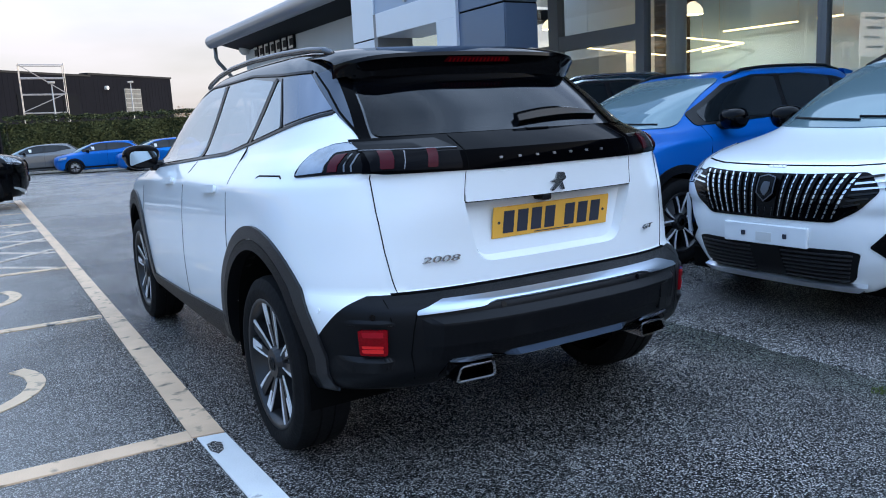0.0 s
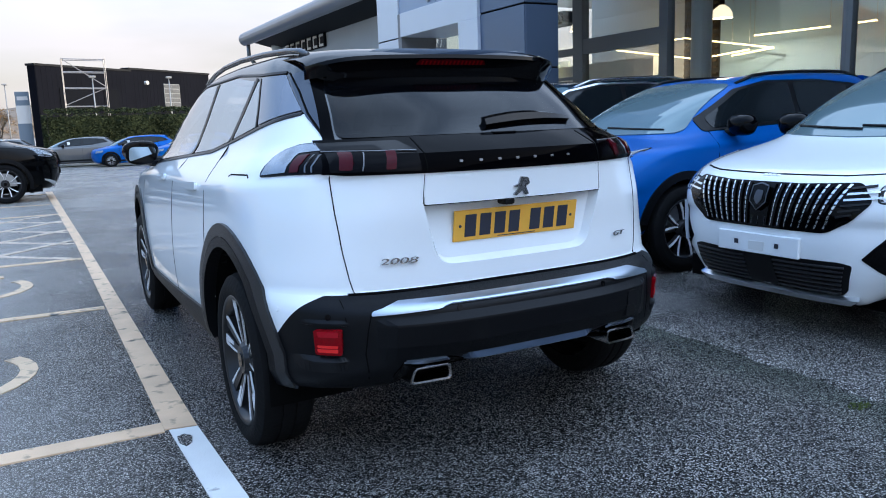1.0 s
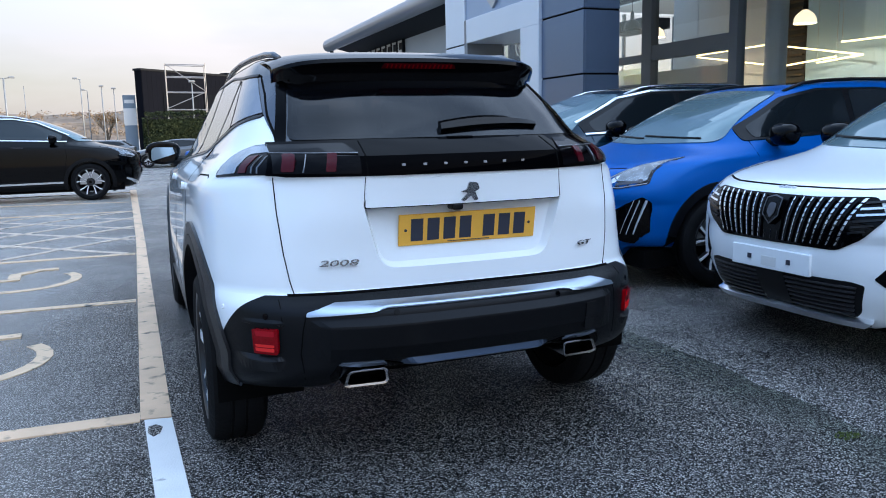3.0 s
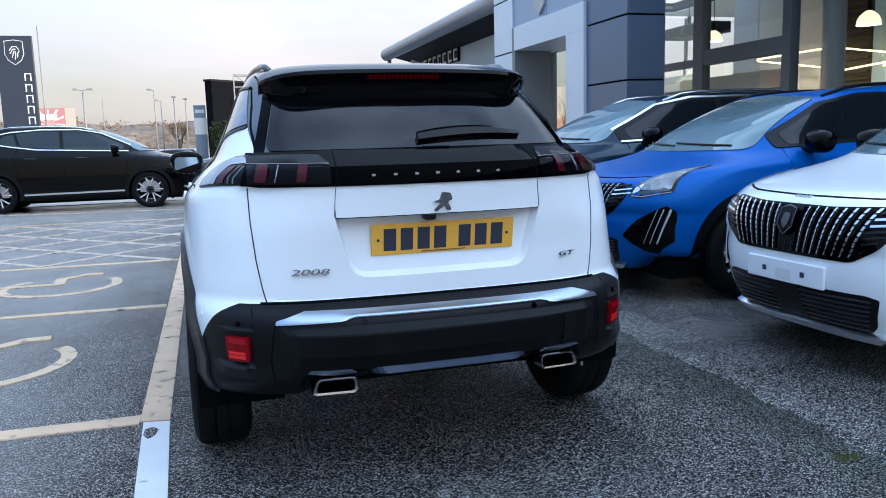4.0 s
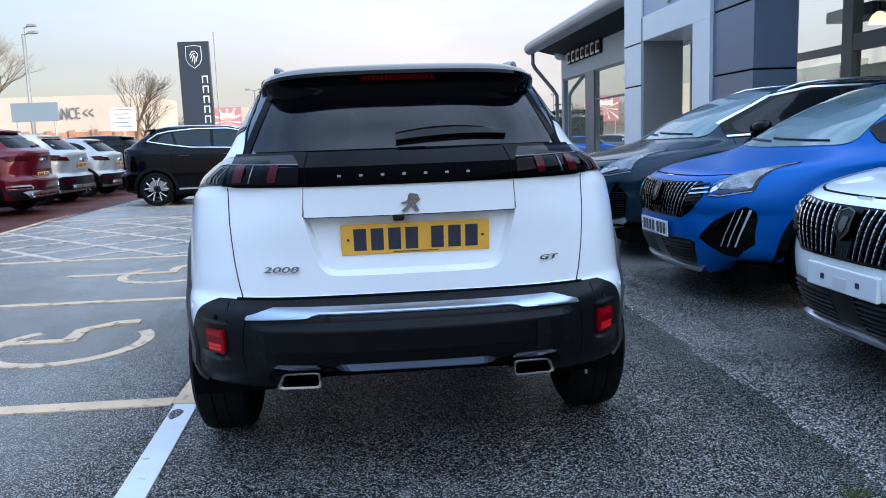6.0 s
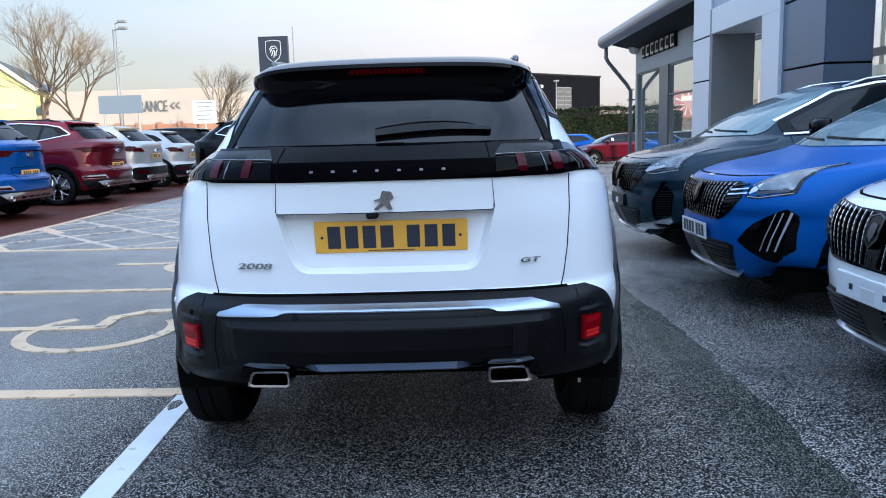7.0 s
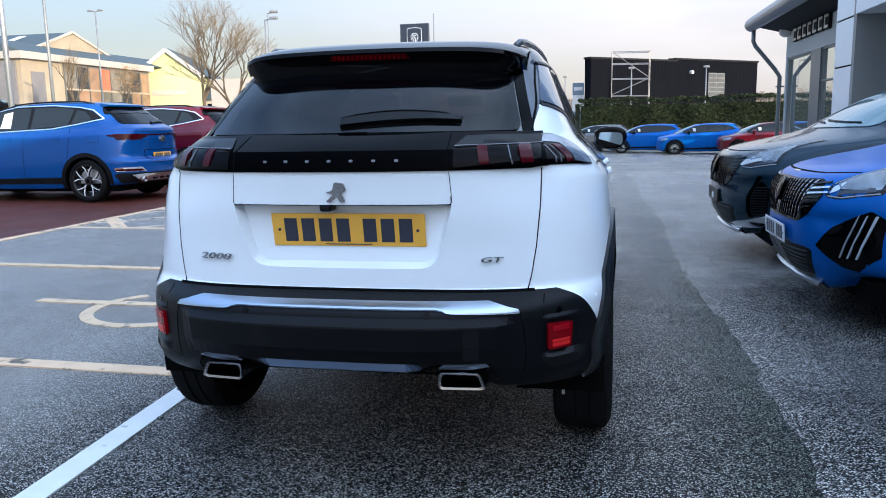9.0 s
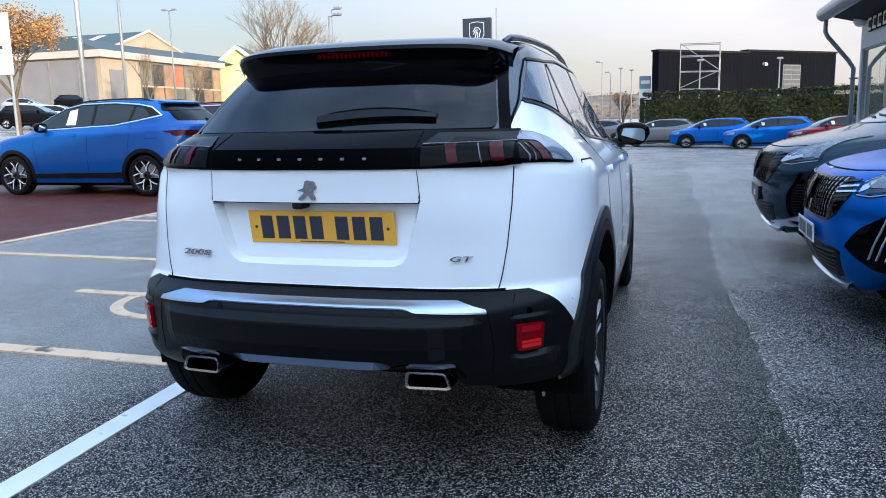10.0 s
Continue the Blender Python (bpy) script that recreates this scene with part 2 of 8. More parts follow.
# wet asphalt: dark binder with pale stones, patches of sheen
def asphalt(name, base, stone, wet=0.30, dry=0.62, scale=160.0, moss=False, relief=1.0, fade=0.19):
    m = bpy.data.materials.new(name)
    m.use_nodes = True
    n, l = m.node_tree.nodes, m.node_tree.links
    b = n["Principled BSDF"]
    co = n.new("ShaderNodeTexCoord").outputs["Object"]
    def tex(kind, scale, **kw):
        t = n.new(kind)
        t.inputs["Scale"].default_value = scale
        for k, v in kw.items():
            t.inputs[k].default_value = v
        l.new(co, t.inputs["Vector"])
        return t
    def rng(sock, a, c, lo, hi):
        r = n.new("ShaderNodeMapRange")
        for i, v in zip((1, 2, 3, 4), (a, c, lo, hi)):
            r.inputs[i].default_value = v
        l.new(sock, r.inputs[0])
        return r.outputs[0]
    vor = tex("ShaderNodeTexVoronoi", scale, Randomness=1.0)
    grit = tex("ShaderNodeTexVoronoi", scale * 2.3, Randomness=1.0)
    fine = tex("ShaderNodeTexNoise", 260.0, Detail=2.0)
    big = tex("ShaderNodeTexNoise", 0.55, Detail=6.0)
    mid = tex("ShaderNodeTexNoise", 3.2, Detail=6.0)
    sep = n.new("ShaderNodeSeparateColor")
    l.new(vor.outputs["Color"], sep.inputs[0])
    pick = n.new("ShaderNodeMath")
    pick.operation, pick.inputs[1].default_value = "POWER", 1.5
    l.new(sep.outputs[0], pick.inputs[0])
    mix = n.new("ShaderNodeMixRGB")
    mix.inputs[1].default_value, mix.inputs[2].default_value = (*base, 1), (*stone, 1)
    spot = n.new("ShaderNodeMath")
    spot.operation = "MULTIPLY"
    l.new(pick.outputs[0], spot.inputs[0])
    l.new(rng(vor.outputs["Distance"], 0.30, 0.56, 1.0, 0.0), spot.inputs[1])
    l.new(spot.outputs[0], mix.inputs[0])
    mul = n.new("ShaderNodeMixRGB")
    mul.blend_type, mul.inputs[0].default_value = "MULTIPLY", 1.0
    l.new(mix.outputs[0], mul.inputs[1])
    clump = tex("ShaderNodeTexNoise", 34.0, Detail=2.0)
    grain = n.new("ShaderNodeMath")
    grain.operation = "MULTIPLY"
    l.new(rng(mid.outputs[0], 0.3, 0.7, 0.75, 1.25), grain.inputs[0])
    l.new(rng(clump.outputs[0], 0.35, 0.65, 0.78, 1.18), grain.inputs[1])
    l.new(grain.outputs[0], mul.inputs[2])
    mul2 = n.new("ShaderNodeMixRGB")
    mul2.blend_type, mul2.inputs[0].default_value = "MULTIPLY", 1.0
    l.new(mul.outputs[0], mul2.inputs[1])
    l.new(rng(big.outputs[0], 0.3, 0.7, 0.8, 1.2), mul2.inputs[2])
    # stones stand proud and carry a film of water, the joints between are matt
    l.new(rng(vor.outputs["Distance"], 0.25, 0.55, 1.0, 0.05), b.inputs["Specular IOR Level"])
    # towards the wet far end, reflected sky is put into the colour; relief flattens
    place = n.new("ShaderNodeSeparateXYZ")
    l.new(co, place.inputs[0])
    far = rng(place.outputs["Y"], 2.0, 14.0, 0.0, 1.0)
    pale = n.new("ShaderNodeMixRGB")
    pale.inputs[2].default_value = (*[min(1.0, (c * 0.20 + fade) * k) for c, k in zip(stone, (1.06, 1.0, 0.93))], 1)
    # the old bays west of the long line are paler
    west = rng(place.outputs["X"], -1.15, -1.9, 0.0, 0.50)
    # worn adds the painted far sheen to the western paling
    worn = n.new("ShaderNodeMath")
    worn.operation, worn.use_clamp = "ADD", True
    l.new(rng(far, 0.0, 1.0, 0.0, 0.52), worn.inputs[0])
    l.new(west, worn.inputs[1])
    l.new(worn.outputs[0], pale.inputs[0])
    top = mul2.outputs[0]
    if moss:
        # dark mossy band of bare coarse stone along the joint
        wave = n.new("ShaderNodeMath")
        wave.operation = "MULTIPLY_ADD"
        wave.inputs[1].default_value = 0.55
        l.new(mid.outputs[0], wave.inputs[0])
        l.new(place.outputs["X"], wave.inputs[2])
        green = n.new("ShaderNodeMixRGB")
        green.blend_type, green.inputs[2].default_value = "MULTIPLY", (0.55, 0.64, 0.57, 1)
        l.new(rng(wave.outputs[0], 1.42, 1.72, 0.0, 1.0), green.inputs[0])
        l.new(top, green.inputs[1])
        top = green.outputs[0]
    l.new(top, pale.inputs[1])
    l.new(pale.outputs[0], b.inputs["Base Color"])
    add = n.new("ShaderNodeMath")
    add.operation = "ADD"
    l.new(rng(big.outputs[0], 0.38, 0.62, wet, dry), add.inputs[0])
    l.new(rng(fine.outputs[0], 0.3, 0.7, -0.1, 0.1), add.inputs[1])
    l.new(add.outputs[0], b.inputs["Roughness"])
    bp = n.new("ShaderNodeBump")
    bp.inputs["Distance"].default_value = 0.006
    l.new(rng(far, 0.0, 1.0, 0.9 * relief, 0.55), bp.inputs["Strength"])
    bp.invert = True
    tall = n.new("ShaderNodeMath")
    tall.operation, tall.inputs[1].default_value = "MULTIPLY_ADD", 0.3
    l.new(grit.outputs["Distance"], tall.inputs[0])
    l.new(vor.outputs["Distance"], tall.inputs[2])
    l.new(tall.outputs[0], bp.inputs["Height"])
    l.new(bp.outputs[0], b.inputs["Normal"])
    return m


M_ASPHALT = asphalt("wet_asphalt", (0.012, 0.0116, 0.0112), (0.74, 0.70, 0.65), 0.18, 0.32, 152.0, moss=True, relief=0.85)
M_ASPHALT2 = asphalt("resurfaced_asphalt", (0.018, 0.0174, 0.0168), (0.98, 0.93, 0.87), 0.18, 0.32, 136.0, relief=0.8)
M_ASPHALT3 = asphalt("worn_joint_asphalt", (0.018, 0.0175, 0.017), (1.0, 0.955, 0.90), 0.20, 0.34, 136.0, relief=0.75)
M_REDTAR = asphalt("red_tarmac", (0.105, 0.020, 0.012), (0.38, 0.090, 0.057), 0.4, 0.7, 180.0, fade=0.0)
M_LINEY = mat("tan_road_paint", (0.68, 0.465, 0.30), rough=0.6, spec=0.3, var=0.12, vscale=5, dirt=(0.10, 0.085, 0.06), dscale=9, dlo=0.56, dhi=0.68, bump=0.3, bscale=140)
M_LINEW = mat("white_road_paint", (0.68, 0.68, 0.66), rough=0.5, var=0.08, vscale=5, dirt=(0.12, 0.12, 0.12), dscale=10, dlo=0.67, dhi=0.77, bump=0.3, bscale=140)
M_LINEWORN = mat("worn_road_paint", (0.63, 0.445, 0.285), rough=0.6, spec=0.3, var=0.12, vscale=5, dirt=(0.08, 0.08, 0.075), dscale=12, dlo=0.56, dhi=0.70, bump=0.3, bscale=140)
M_HATCH = mat("faded_hatch_paint", (0.58, 0.46, 0.36), rough=0.6, spec=0.3, var=0.15, vscale=5, dirt=(0.07, 0.07, 0.066), dscale=14, dlo=0.53, dhi=0.67, bump=0.3, bscale=140)
M_PANEL = mat("grey_blue_cladding", (0.30, 0.38, 0.50), rough=0.32, metal=0.25, var=0.04, vscale=0.6)
M_PANELDARK = mat("dark_blue_cladding", (0.115, 0.165, 0.255), rough=0.28, metal=0.6, var=0.04, vscale=0.6)
M_PORTAL = mat("silver_cladding", (0.66, 0.71, 0.77), rough=0.35, metal=0.25, var=0.04, vscale=0.6)
M_RENDER = mat("light_grey_wall", (0.42, 0.44, 0.45), rough=0.6, var=0.05, vscale=0.8)
M_SOFFIT = mat("dark_soffit", (0.012, 0.013, 0.015), rough=0.6, spec=0.1)
M_FRAME = mat("grey_window_frame", (0.16, 0.175, 0.185), rough=0.4, metal=0.4)
M_WINDOW = mat("shop_glass", (0.90, 0.95, 0.94), rough=0.0, trans=1.0, ior=1.5)
M_COATED = mat("coated_shop_glass", (0.90, 0.96, 0.98), rough=0.0, trans=1.0, ior=2.0)
M_EAVE = mat("grey_metal_eave", (0.27, 0.28, 0.30), rough=0.35, metal=0.4, var=0.05, vscale=0.6)
M_REVEAL = mat("grey_reveal", (0.20, 0.205, 0.21), rough=0.5, var=0.05, vscale=0.8)
M_CLEAR = mat("clear_pane", (0.7, 0.75, 0.75), rough=0.01, alpha=0.12, spec=0.5)
M_FROST = mat("frosted_screen", (0.62, 0.74, 0.71), rough=0.5, alpha=0.5)
M_INWALL = mat("showroom_wall", (0.62, 0.60, 0.56), rough=0.7, var=0.04, vscale=0.5)
# blue of the sky mirrored in the glazing is put into this wall's colour
M_INSKY = mat("sky_tinted_inner_wall", (0.44, 0.62, 0.78), rough=0.5, var=0.06, vscale=0.5)
M_INDARK = mat("showroom_dark_wall", (0.05, 0.045, 0.04), rough=0.6, var=0.1, vscale=2)
M_INFLOOR = mat("showroom_floor", (0.4, 0.4, 0.4), rough=0.25)
M_GLOW = mat("lamp_glow", (1, 0.9, 0.7), emit=(1.0, 0.80, 0.58, 0.75))
M_STRIP = mat("light_strip", (1, 0.8, 0.4), emit=(1.0, 0.72, 0.34, 2.6))
M_COLUMN = mat("white_column", (0.7, 0.7, 0.68), rough=0.5)
M_STEEL = mat("galvanised_steel", (0.45, 0.46, 0.47), rough=0.4, metal=0.8, var=0.08, vscale=3)
M_ROOFHOUSE = mat("far_brown_roof", (0.15, 0.125, 0.11), rough=0.85, var=0.15, vscale=0.5)
M_BRICKFAR = mat("red_brick_wall", (0.33, 0.17, 0.11), rough=0.8, var=0.15, vscale=1.5, fine=0.15, fscale=20)
M_CLADFAR = mat("cream_cladding", (0.38, 0.345, 0.305), rough=0.6, var=0.06, vscale=0.3)
M_GREENFAR = mat("lime_render", (0.45, 0.49, 0.25), rough=0.7, var=0.06, vscale=0.3)
M_ROOFFAR = mat("blue_grey_roof", (0.050, 0.074, 0.088), rough=0.8, var=0.08, vscale=0.4)
M_DARKFAR = mat("black_timber_cladding", (0.0036, 0.0042, 0.0070), rough=0.85, spec=0.06, var=0.15, vscale=0.7)
M_HEDGE = mat("hedge_leaves", (0.021, 0.029, 0.015), rough=0.9, spec=0.1, island=0.4, var=0.3, vscale=0.5)
M_GRASS = mat("grass", (0.09, 0.12, 0.03), rough=0.9, var=0.3, vscale=1.2, fine=0.3, fscale=30)
M_BARK = mat("bare_bark", (0.095, 0.071, 0.048), rough=0.9, var=0.25, vscale=6)
M_TWIG = mat("bare_twigs", (0.155, 0.113, 0.066), rough=0.9, island=0.3)
M_RUSSET = mat("russet_leaves", (0.30, 0.155, 0.055), rough=0.8, island=0.4)
M_LOUVRE = mat("louvre_glass", (0.075, 0.08, 0.085), rough=0.2, var=0.2, vscale=1.5)
M_SHOPBROWN = mat("warm_shop_glass", (0.26, 0.16, 0.10), rough=0.15, var=0.3, vscale=0.6)
M_SHOPGLASS = mat("reflecting_shop_pane", (0.30, 0.27, 0.22), rough=0.08, metal=0.5, var=0.4, vscale=0.5)
M_SHOPDARK = mat("dark_shop_pane", (0.035, 0.035, 0.035), rough=0.08, var=0.3, vscale=0.7)
M_SHOPRED = mat("dull_red_panel", (0.50, 0.13, 0.07), rough=0.5, var=0.2, vscale=0.8)
M_TOTEM = mat("totem_blue_black", (0.018, 0.026, 0.042), rough=0.35, var=0.05, vscale=1)
M_SIGNW = mat("white_sign", (0.60, 0.60, 0.585), rough=0.5)
M_SIGNB = mat("blue_grey_sign", (0.15, 0.20, 0.25), rough=0.5)
M_SIGNR = mat("faded_red_sign", (0.36, 0.16, 0.17), rough=0.5)
M_FARWOOD = mat("far_bare_woods", (0.17, 0.125, 0.085), rough=0.95, var=0.4, vscale=0.25, fine=0.5, fscale=1.6)
M_SCAFF = mat("dull_aluminium_tube", (0.20, 0.20, 0.21), rough=0.5, metal=0.5)
M_POST = mat("painted_post", (0.20, 0.21, 0.22), rough=0.45, metal=0.2, var=0.1, vscale=2)
M_FLANK = mat("tan_flank_cladding", (0.33, 0.275, 0.20), rough=0.6, var=0.12, vscale=0.4)
M_GREYCLAD = mat("grey_ribbed_cladding", (0.17, 0.165, 0.17), rough=0.55, var=0.1, vscale=0.5)
M_FARHILL = mat("far_hillside", (0.15, 0.115, 0.085), rough=0.95, var=0.4, vscale=0.03, fine=0.4, fscale=0.3)

# ---- helpers ----
from mathutils.bvhtree import BVHTree

rnd = random.Random(7)


def part(name, bm, material, parent=None, label="", smooth=False):
    """Links a bmesh as one mesh object under a thing or a part."""
    me = bpy.data.meshes.new(name)
    if smooth:
        for f in bm.faces:
            f.smooth = True
        for e in bm.edges:
            if len(e.link_faces) == 2 and e.calc_face_angle(0) > 0.6:
                e.smooth = False
    bm.to_mesh(me)
    bm.free()
    me.materials.append(material)
    ob = new(name, me)
    if parent:
        ob.parent = parent
    if label:
        ob["label"] = label
    return ob


def thing(name, m, label, category, group="", kind=""):
    ob = new(name)
    ob.matrix_world = m
    return tagged(ob, label, category, group, kind)


def box(bm, x0, x1, y0, y1, z0, z1, bevel=0.0, seg=2):
    vs = [bm.verts.new((x, y, z)) for x in (x0, x1) for y in (y0, y1) for z in (z0, z1)]
    fs = [bm.faces.new([vs[i] for i in q]) for q in ((0, 1, 3, 2), (4, 6, 7, 5), (0, 4, 5, 1), (2, 3, 7, 6), (0, 2, 6, 4), (1, 5, 7, 3))]
    if bevel:
        bmesh.ops.bevel(bm, geom=list({e for f in fs for e in f.edges}), offset=bevel, segments=seg, affect="EDGES", profile=0.5)
    return bm


def boxed(*a, **k):
    return box(bmesh.new(), *a, **k)


def rod(bm, a, b, r0, r1=None, seg=8, caps=True):
    """A tapered round bar from a to b."""
    a, b = Vector(a), Vector(b)
    r1 = r0 if r1 is None else r1
    q = (b - a).to_track_quat("Z", "Y")
    rings = []
    for p, r in ((a, r0), (b, r1)):
        rings.append([bm.verts.new(p + q @ Vector((r * math.cos(2 * math.pi * i / seg), r * math.sin(2 * math.pi * i / seg), 0))) for i in range(seg)])
    for i in range(seg):
        bm.faces.new((rings[0][i], rings[0][(i + 1) % seg], rings[1][(i + 1) % seg], rings[1][i]))
    if caps:
        bm.faces.new(rings[0][::-1])
        bm.faces.new(rings[1])
    return bm


def tube(bm, pts, r, seg=8):
    """A round bar along a line of points."""
    pts = [Vector(p) for p in pts]
    rings = []
    for i, p in enumerate(pts):
        d = (pts[min(i + 1, len(pts) - 1)] - pts[max(i - 1, 0)]).normalized()
        q = d.to_track_quat("Z", "Y")
        rings.append([bm.verts.new(p + q @ Vector((r * math.cos(2 * math.pi * k / seg), r * math.sin(2 * math.pi * k / seg), 0))) for k in range(seg)])
    for a, b in zip(rings, rings[1:]):
        off = min(range(seg), key=lambda o: sum((a[k].co - b[(k + o) % seg].co).length for k in range(seg)))
        for k in range(seg):
            bm.faces.new((a[k], a[(k + 1) % seg], b[(k + 1 + off) % seg], b[(k + off) % seg]))
    bm.faces.new(rings[0][::-1])
    bm.faces.new(rings[-1])
    return bm


def lathe(bm, prof, seg=40, closed=False):
    """Turns a profile of (across, out) round the x axis."""
    rings = [[bm.verts.new((a, r * math.cos(2 * math.pi * i / seg), r * math.sin(2 * math.pi * i / seg))) for i in range(seg)] for a, r in prof]
    pairs = list(zip(rings, rings[1:])) + ([(rings[-1], rings[0])] if closed else [])
    for a, b in pairs:
        for i in range(seg):
            bm.faces.new((a[i], b[i], b[(i + 1) % seg], a[(i + 1) % seg]))
    return bm


def prism(bm, poly, z0, z1, swap="xy"):
    """A flat shape with thickness: poly in the plane named by swap, thick along the third axis."""
    def at(a, b, c):
        return {"xy": (a, b, c), "xz": (a, c, b), "yz": (c, a, b)}[swap]
    lo, hi = [[bm.verts.new(at(a, b, z)) for a, b in poly] for z in (z0, z1)]
    bm.faces.new(lo[::-1])
    bm.faces.new(hi)
    for i in range(len(poly)):
        j = (i + 1) % len(poly)
        bm.faces.new((lo[i], lo[j], hi[j], hi[i]))
    bmesh.ops.recalc_face_normals(bm, faces=bm.faces)
    return bm


def rounded(poly, r, n=4):
    """The same outline with its corners rounded."""
    out = []
    for i, p in enumerate(poly):
        p, a, b = Vector(p), Vector(poly[i - 1]), Vector(poly[(i + 1) % len(poly)])
        k = min(r, (a - p).length * 0.45, (b - p).length * 0.45)
        s, e = p + (a - p).normalized() * k, p + (b - p).normalized() * k
        for j in range(n + 1):
            t = j / n
            out.append(tuple((s * (1 - t) ** 2 + p * 2 * t * (1 - t) + e * t * t)))
    return out


def ribbon(pts, w):
    """The outline of a band of width w along a line."""
    pts = [Vector(p) for p in pts]
    left, right = [], []
    for i, p in enumerate(pts):
        d = (pts[min(i + 1, len(pts) - 1)] - pts[max(i - 1, 0)]).normalized()
        o = Vector((-d.y, d.x)) * w / 2
        left.append(tuple(p + o))
        right.append(tuple(p - o))
    return left + right[::-1]


def arc(cx, cy, r, a0, a1, n=16):
    return [(cx + r * math.cos(radians(a0 + (a1 - a0) * i / n)), cy + r * math.sin(radians(a0 + (a1 - a0) * i / n))) for i in range(n + 1)]


def mirrored(poly):
    return [(-x, z) for x, z in poly][::-1]


# ---- ground ----
def ground_z(x, y):
    """The lot falls gently away from the showroom's end, and the land beyond the verge rises to the west."""
    s = min(max((y - 15.0) / 22.0, 0.0), 1.0)
    q = min(max((88.0 - y) / 14.0, 0.0), 1.0)
    bank = 0.075 * min(max(-x - 16.5, 0.0), 46.0) * q * q * (3 - 2 * q)
    return -0.45 * s * s * (3 - 2 * s) + 0.04 * min(max((-x - 5.0) / 3.0, 0.0), 1.0) + bank


def sheet(name, x0, x1, y0, y1, lift, material, nx=24, ny=24):
    bm = bmesh.new()
    g = [[bm.verts.new((x0 + (x1 - x0) * i / nx, y0 + (y1 - y0) * j / ny, 0)) for j in range(ny + 1)] for i in range(nx + 1)]
    for row in g:
        for v in row:
            v.co.z = ground_z(v.co.x, v.co.y) + lift
    for i in range(nx):
        for j in range(ny):
            bm.faces.new((g[i][j], g[i + 1][j], g[i + 1][j + 1], g[i][j + 1]))
    return part(name, bm, material)


def stretch(v):
    """Rows close together near the cars, wide far off."""
    return math.copysign(abs(v) ** 3 * 1500 + abs(v) * 60, v)


bm = bmesh.new()
N = 72
g = [[bm.verts.new((stretch(2 * i / N - 1), stretch(2 * j / N - 1), 0)) for j in range(N + 1)] for i in range(N + 1)]
for row in g:
    for v in row:
        v.co.z = ground_z(v.co.x, v.co.y)
for i in range(N):
    for j in range(N):
        bm.faces.new((g[i][j], g[i + 1][j], g[i + 1][j + 1], g[i][j + 1]))
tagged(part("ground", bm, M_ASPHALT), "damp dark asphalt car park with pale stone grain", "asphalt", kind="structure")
tagged(sheet("pavement_red", -15.5, -5.62, -9.0, 24.0, 0.004, M_REDTAR, 20, 34), "dark red tarmac strip under the parked row", "tarmac", kind="structure")
tagged(sheet("grass_verge", -25.5, -20.5, 4.0, 50.0, 0.05, M_GRASS), "strip of mown grass beside the road", "grass", kind="structure")


def marking(name, polys, material, label, lift=0.005, step=0.0):
    bm = bmesh.new()
    for i, poly in enumerate(polys):
        lo, hi = [[bm.verts.new((x, y, ground_z(x, y) + h)) for x, y in poly] for h in (-0.01, lift + step * i)]
        bm.faces.new(hi)
        for a in range(len(poly)):
            b = (a + 1) % len(poly)
            bm.faces.new((lo[a], lo[b], hi[b], hi[a]))
    bmesh.ops.recalc_face_normals(bm, faces=bm.faces)
    return tagged(part(name, bm, material), label, "road marking", kind="structure")


def bar(a, b, w):
    return ribbon([a, b], w)


marking("trim_line_long", [[(-1.135, 1.0), (-1.01, 0.98), (-1.045, 7.0), (-1.12, 16.0), (-1.25, 16.0), (-1.14, 7.0)]], M_LINEY, "worn tan painted line along the parking bays")
marking("trim_line_white", [[(-1.12, 0.985), (-1.01, 0.965), (-0.965, -0.34), (-0.90, -7.0), (-1.02, -7.0), (-1.075, -0.34)]], M_LINEW, "fresh white painted line on the asphalt")
marking("trim_line_bay_near", [bar((-6.4, 1.12), (-1.137, 1.03), 0.11)], M_LINEY, "worn tan line between two parking bays")
marking("trim_line_bay_mid", [bar((-6.4, 3.66), (-1.148, 3.56), 0.09)], M_LINEWORN, "worn pale line between two parking bays")
marking("trim_line_bay_far", [bar((-5.6, 6.05), (-1.15, 5.98), 0.10)], M_LINEWORN, "worn pale line closing the hatched bay")
marking("trim_line_edge", [ribbon([(-5.78, -4.0), (-5.66, 5.6), (-5.645, 8.7), (-5.74, 11.0), (-5.82, 18.4)], 0.11)], M_LINEY, "tan line along the edge of the red tarmac", 0.009)
marking("trim_line_hatch_end", [bar((-5.66, 10.92), (-1.18, 10.78), 0.10)], M_LINEWORN, "worn pale line at the end of the hatched bay")
X0, X1, Y0, Y1 = -5.60, -1.17, 6.06, 10.74


def clipped(slope, c):
    """The stretch of the line y = slope * x + c inside the hatched bay."""
    xa, xb = sorted(((Y0 - c) / slope, (Y1 - c) / slope))
    xa, xb = max(xa, X0), min(xb, X1)
    return ((xa, slope * xa + c), (xb, slope * xb + c)) if xb - xa > 0.25 else None


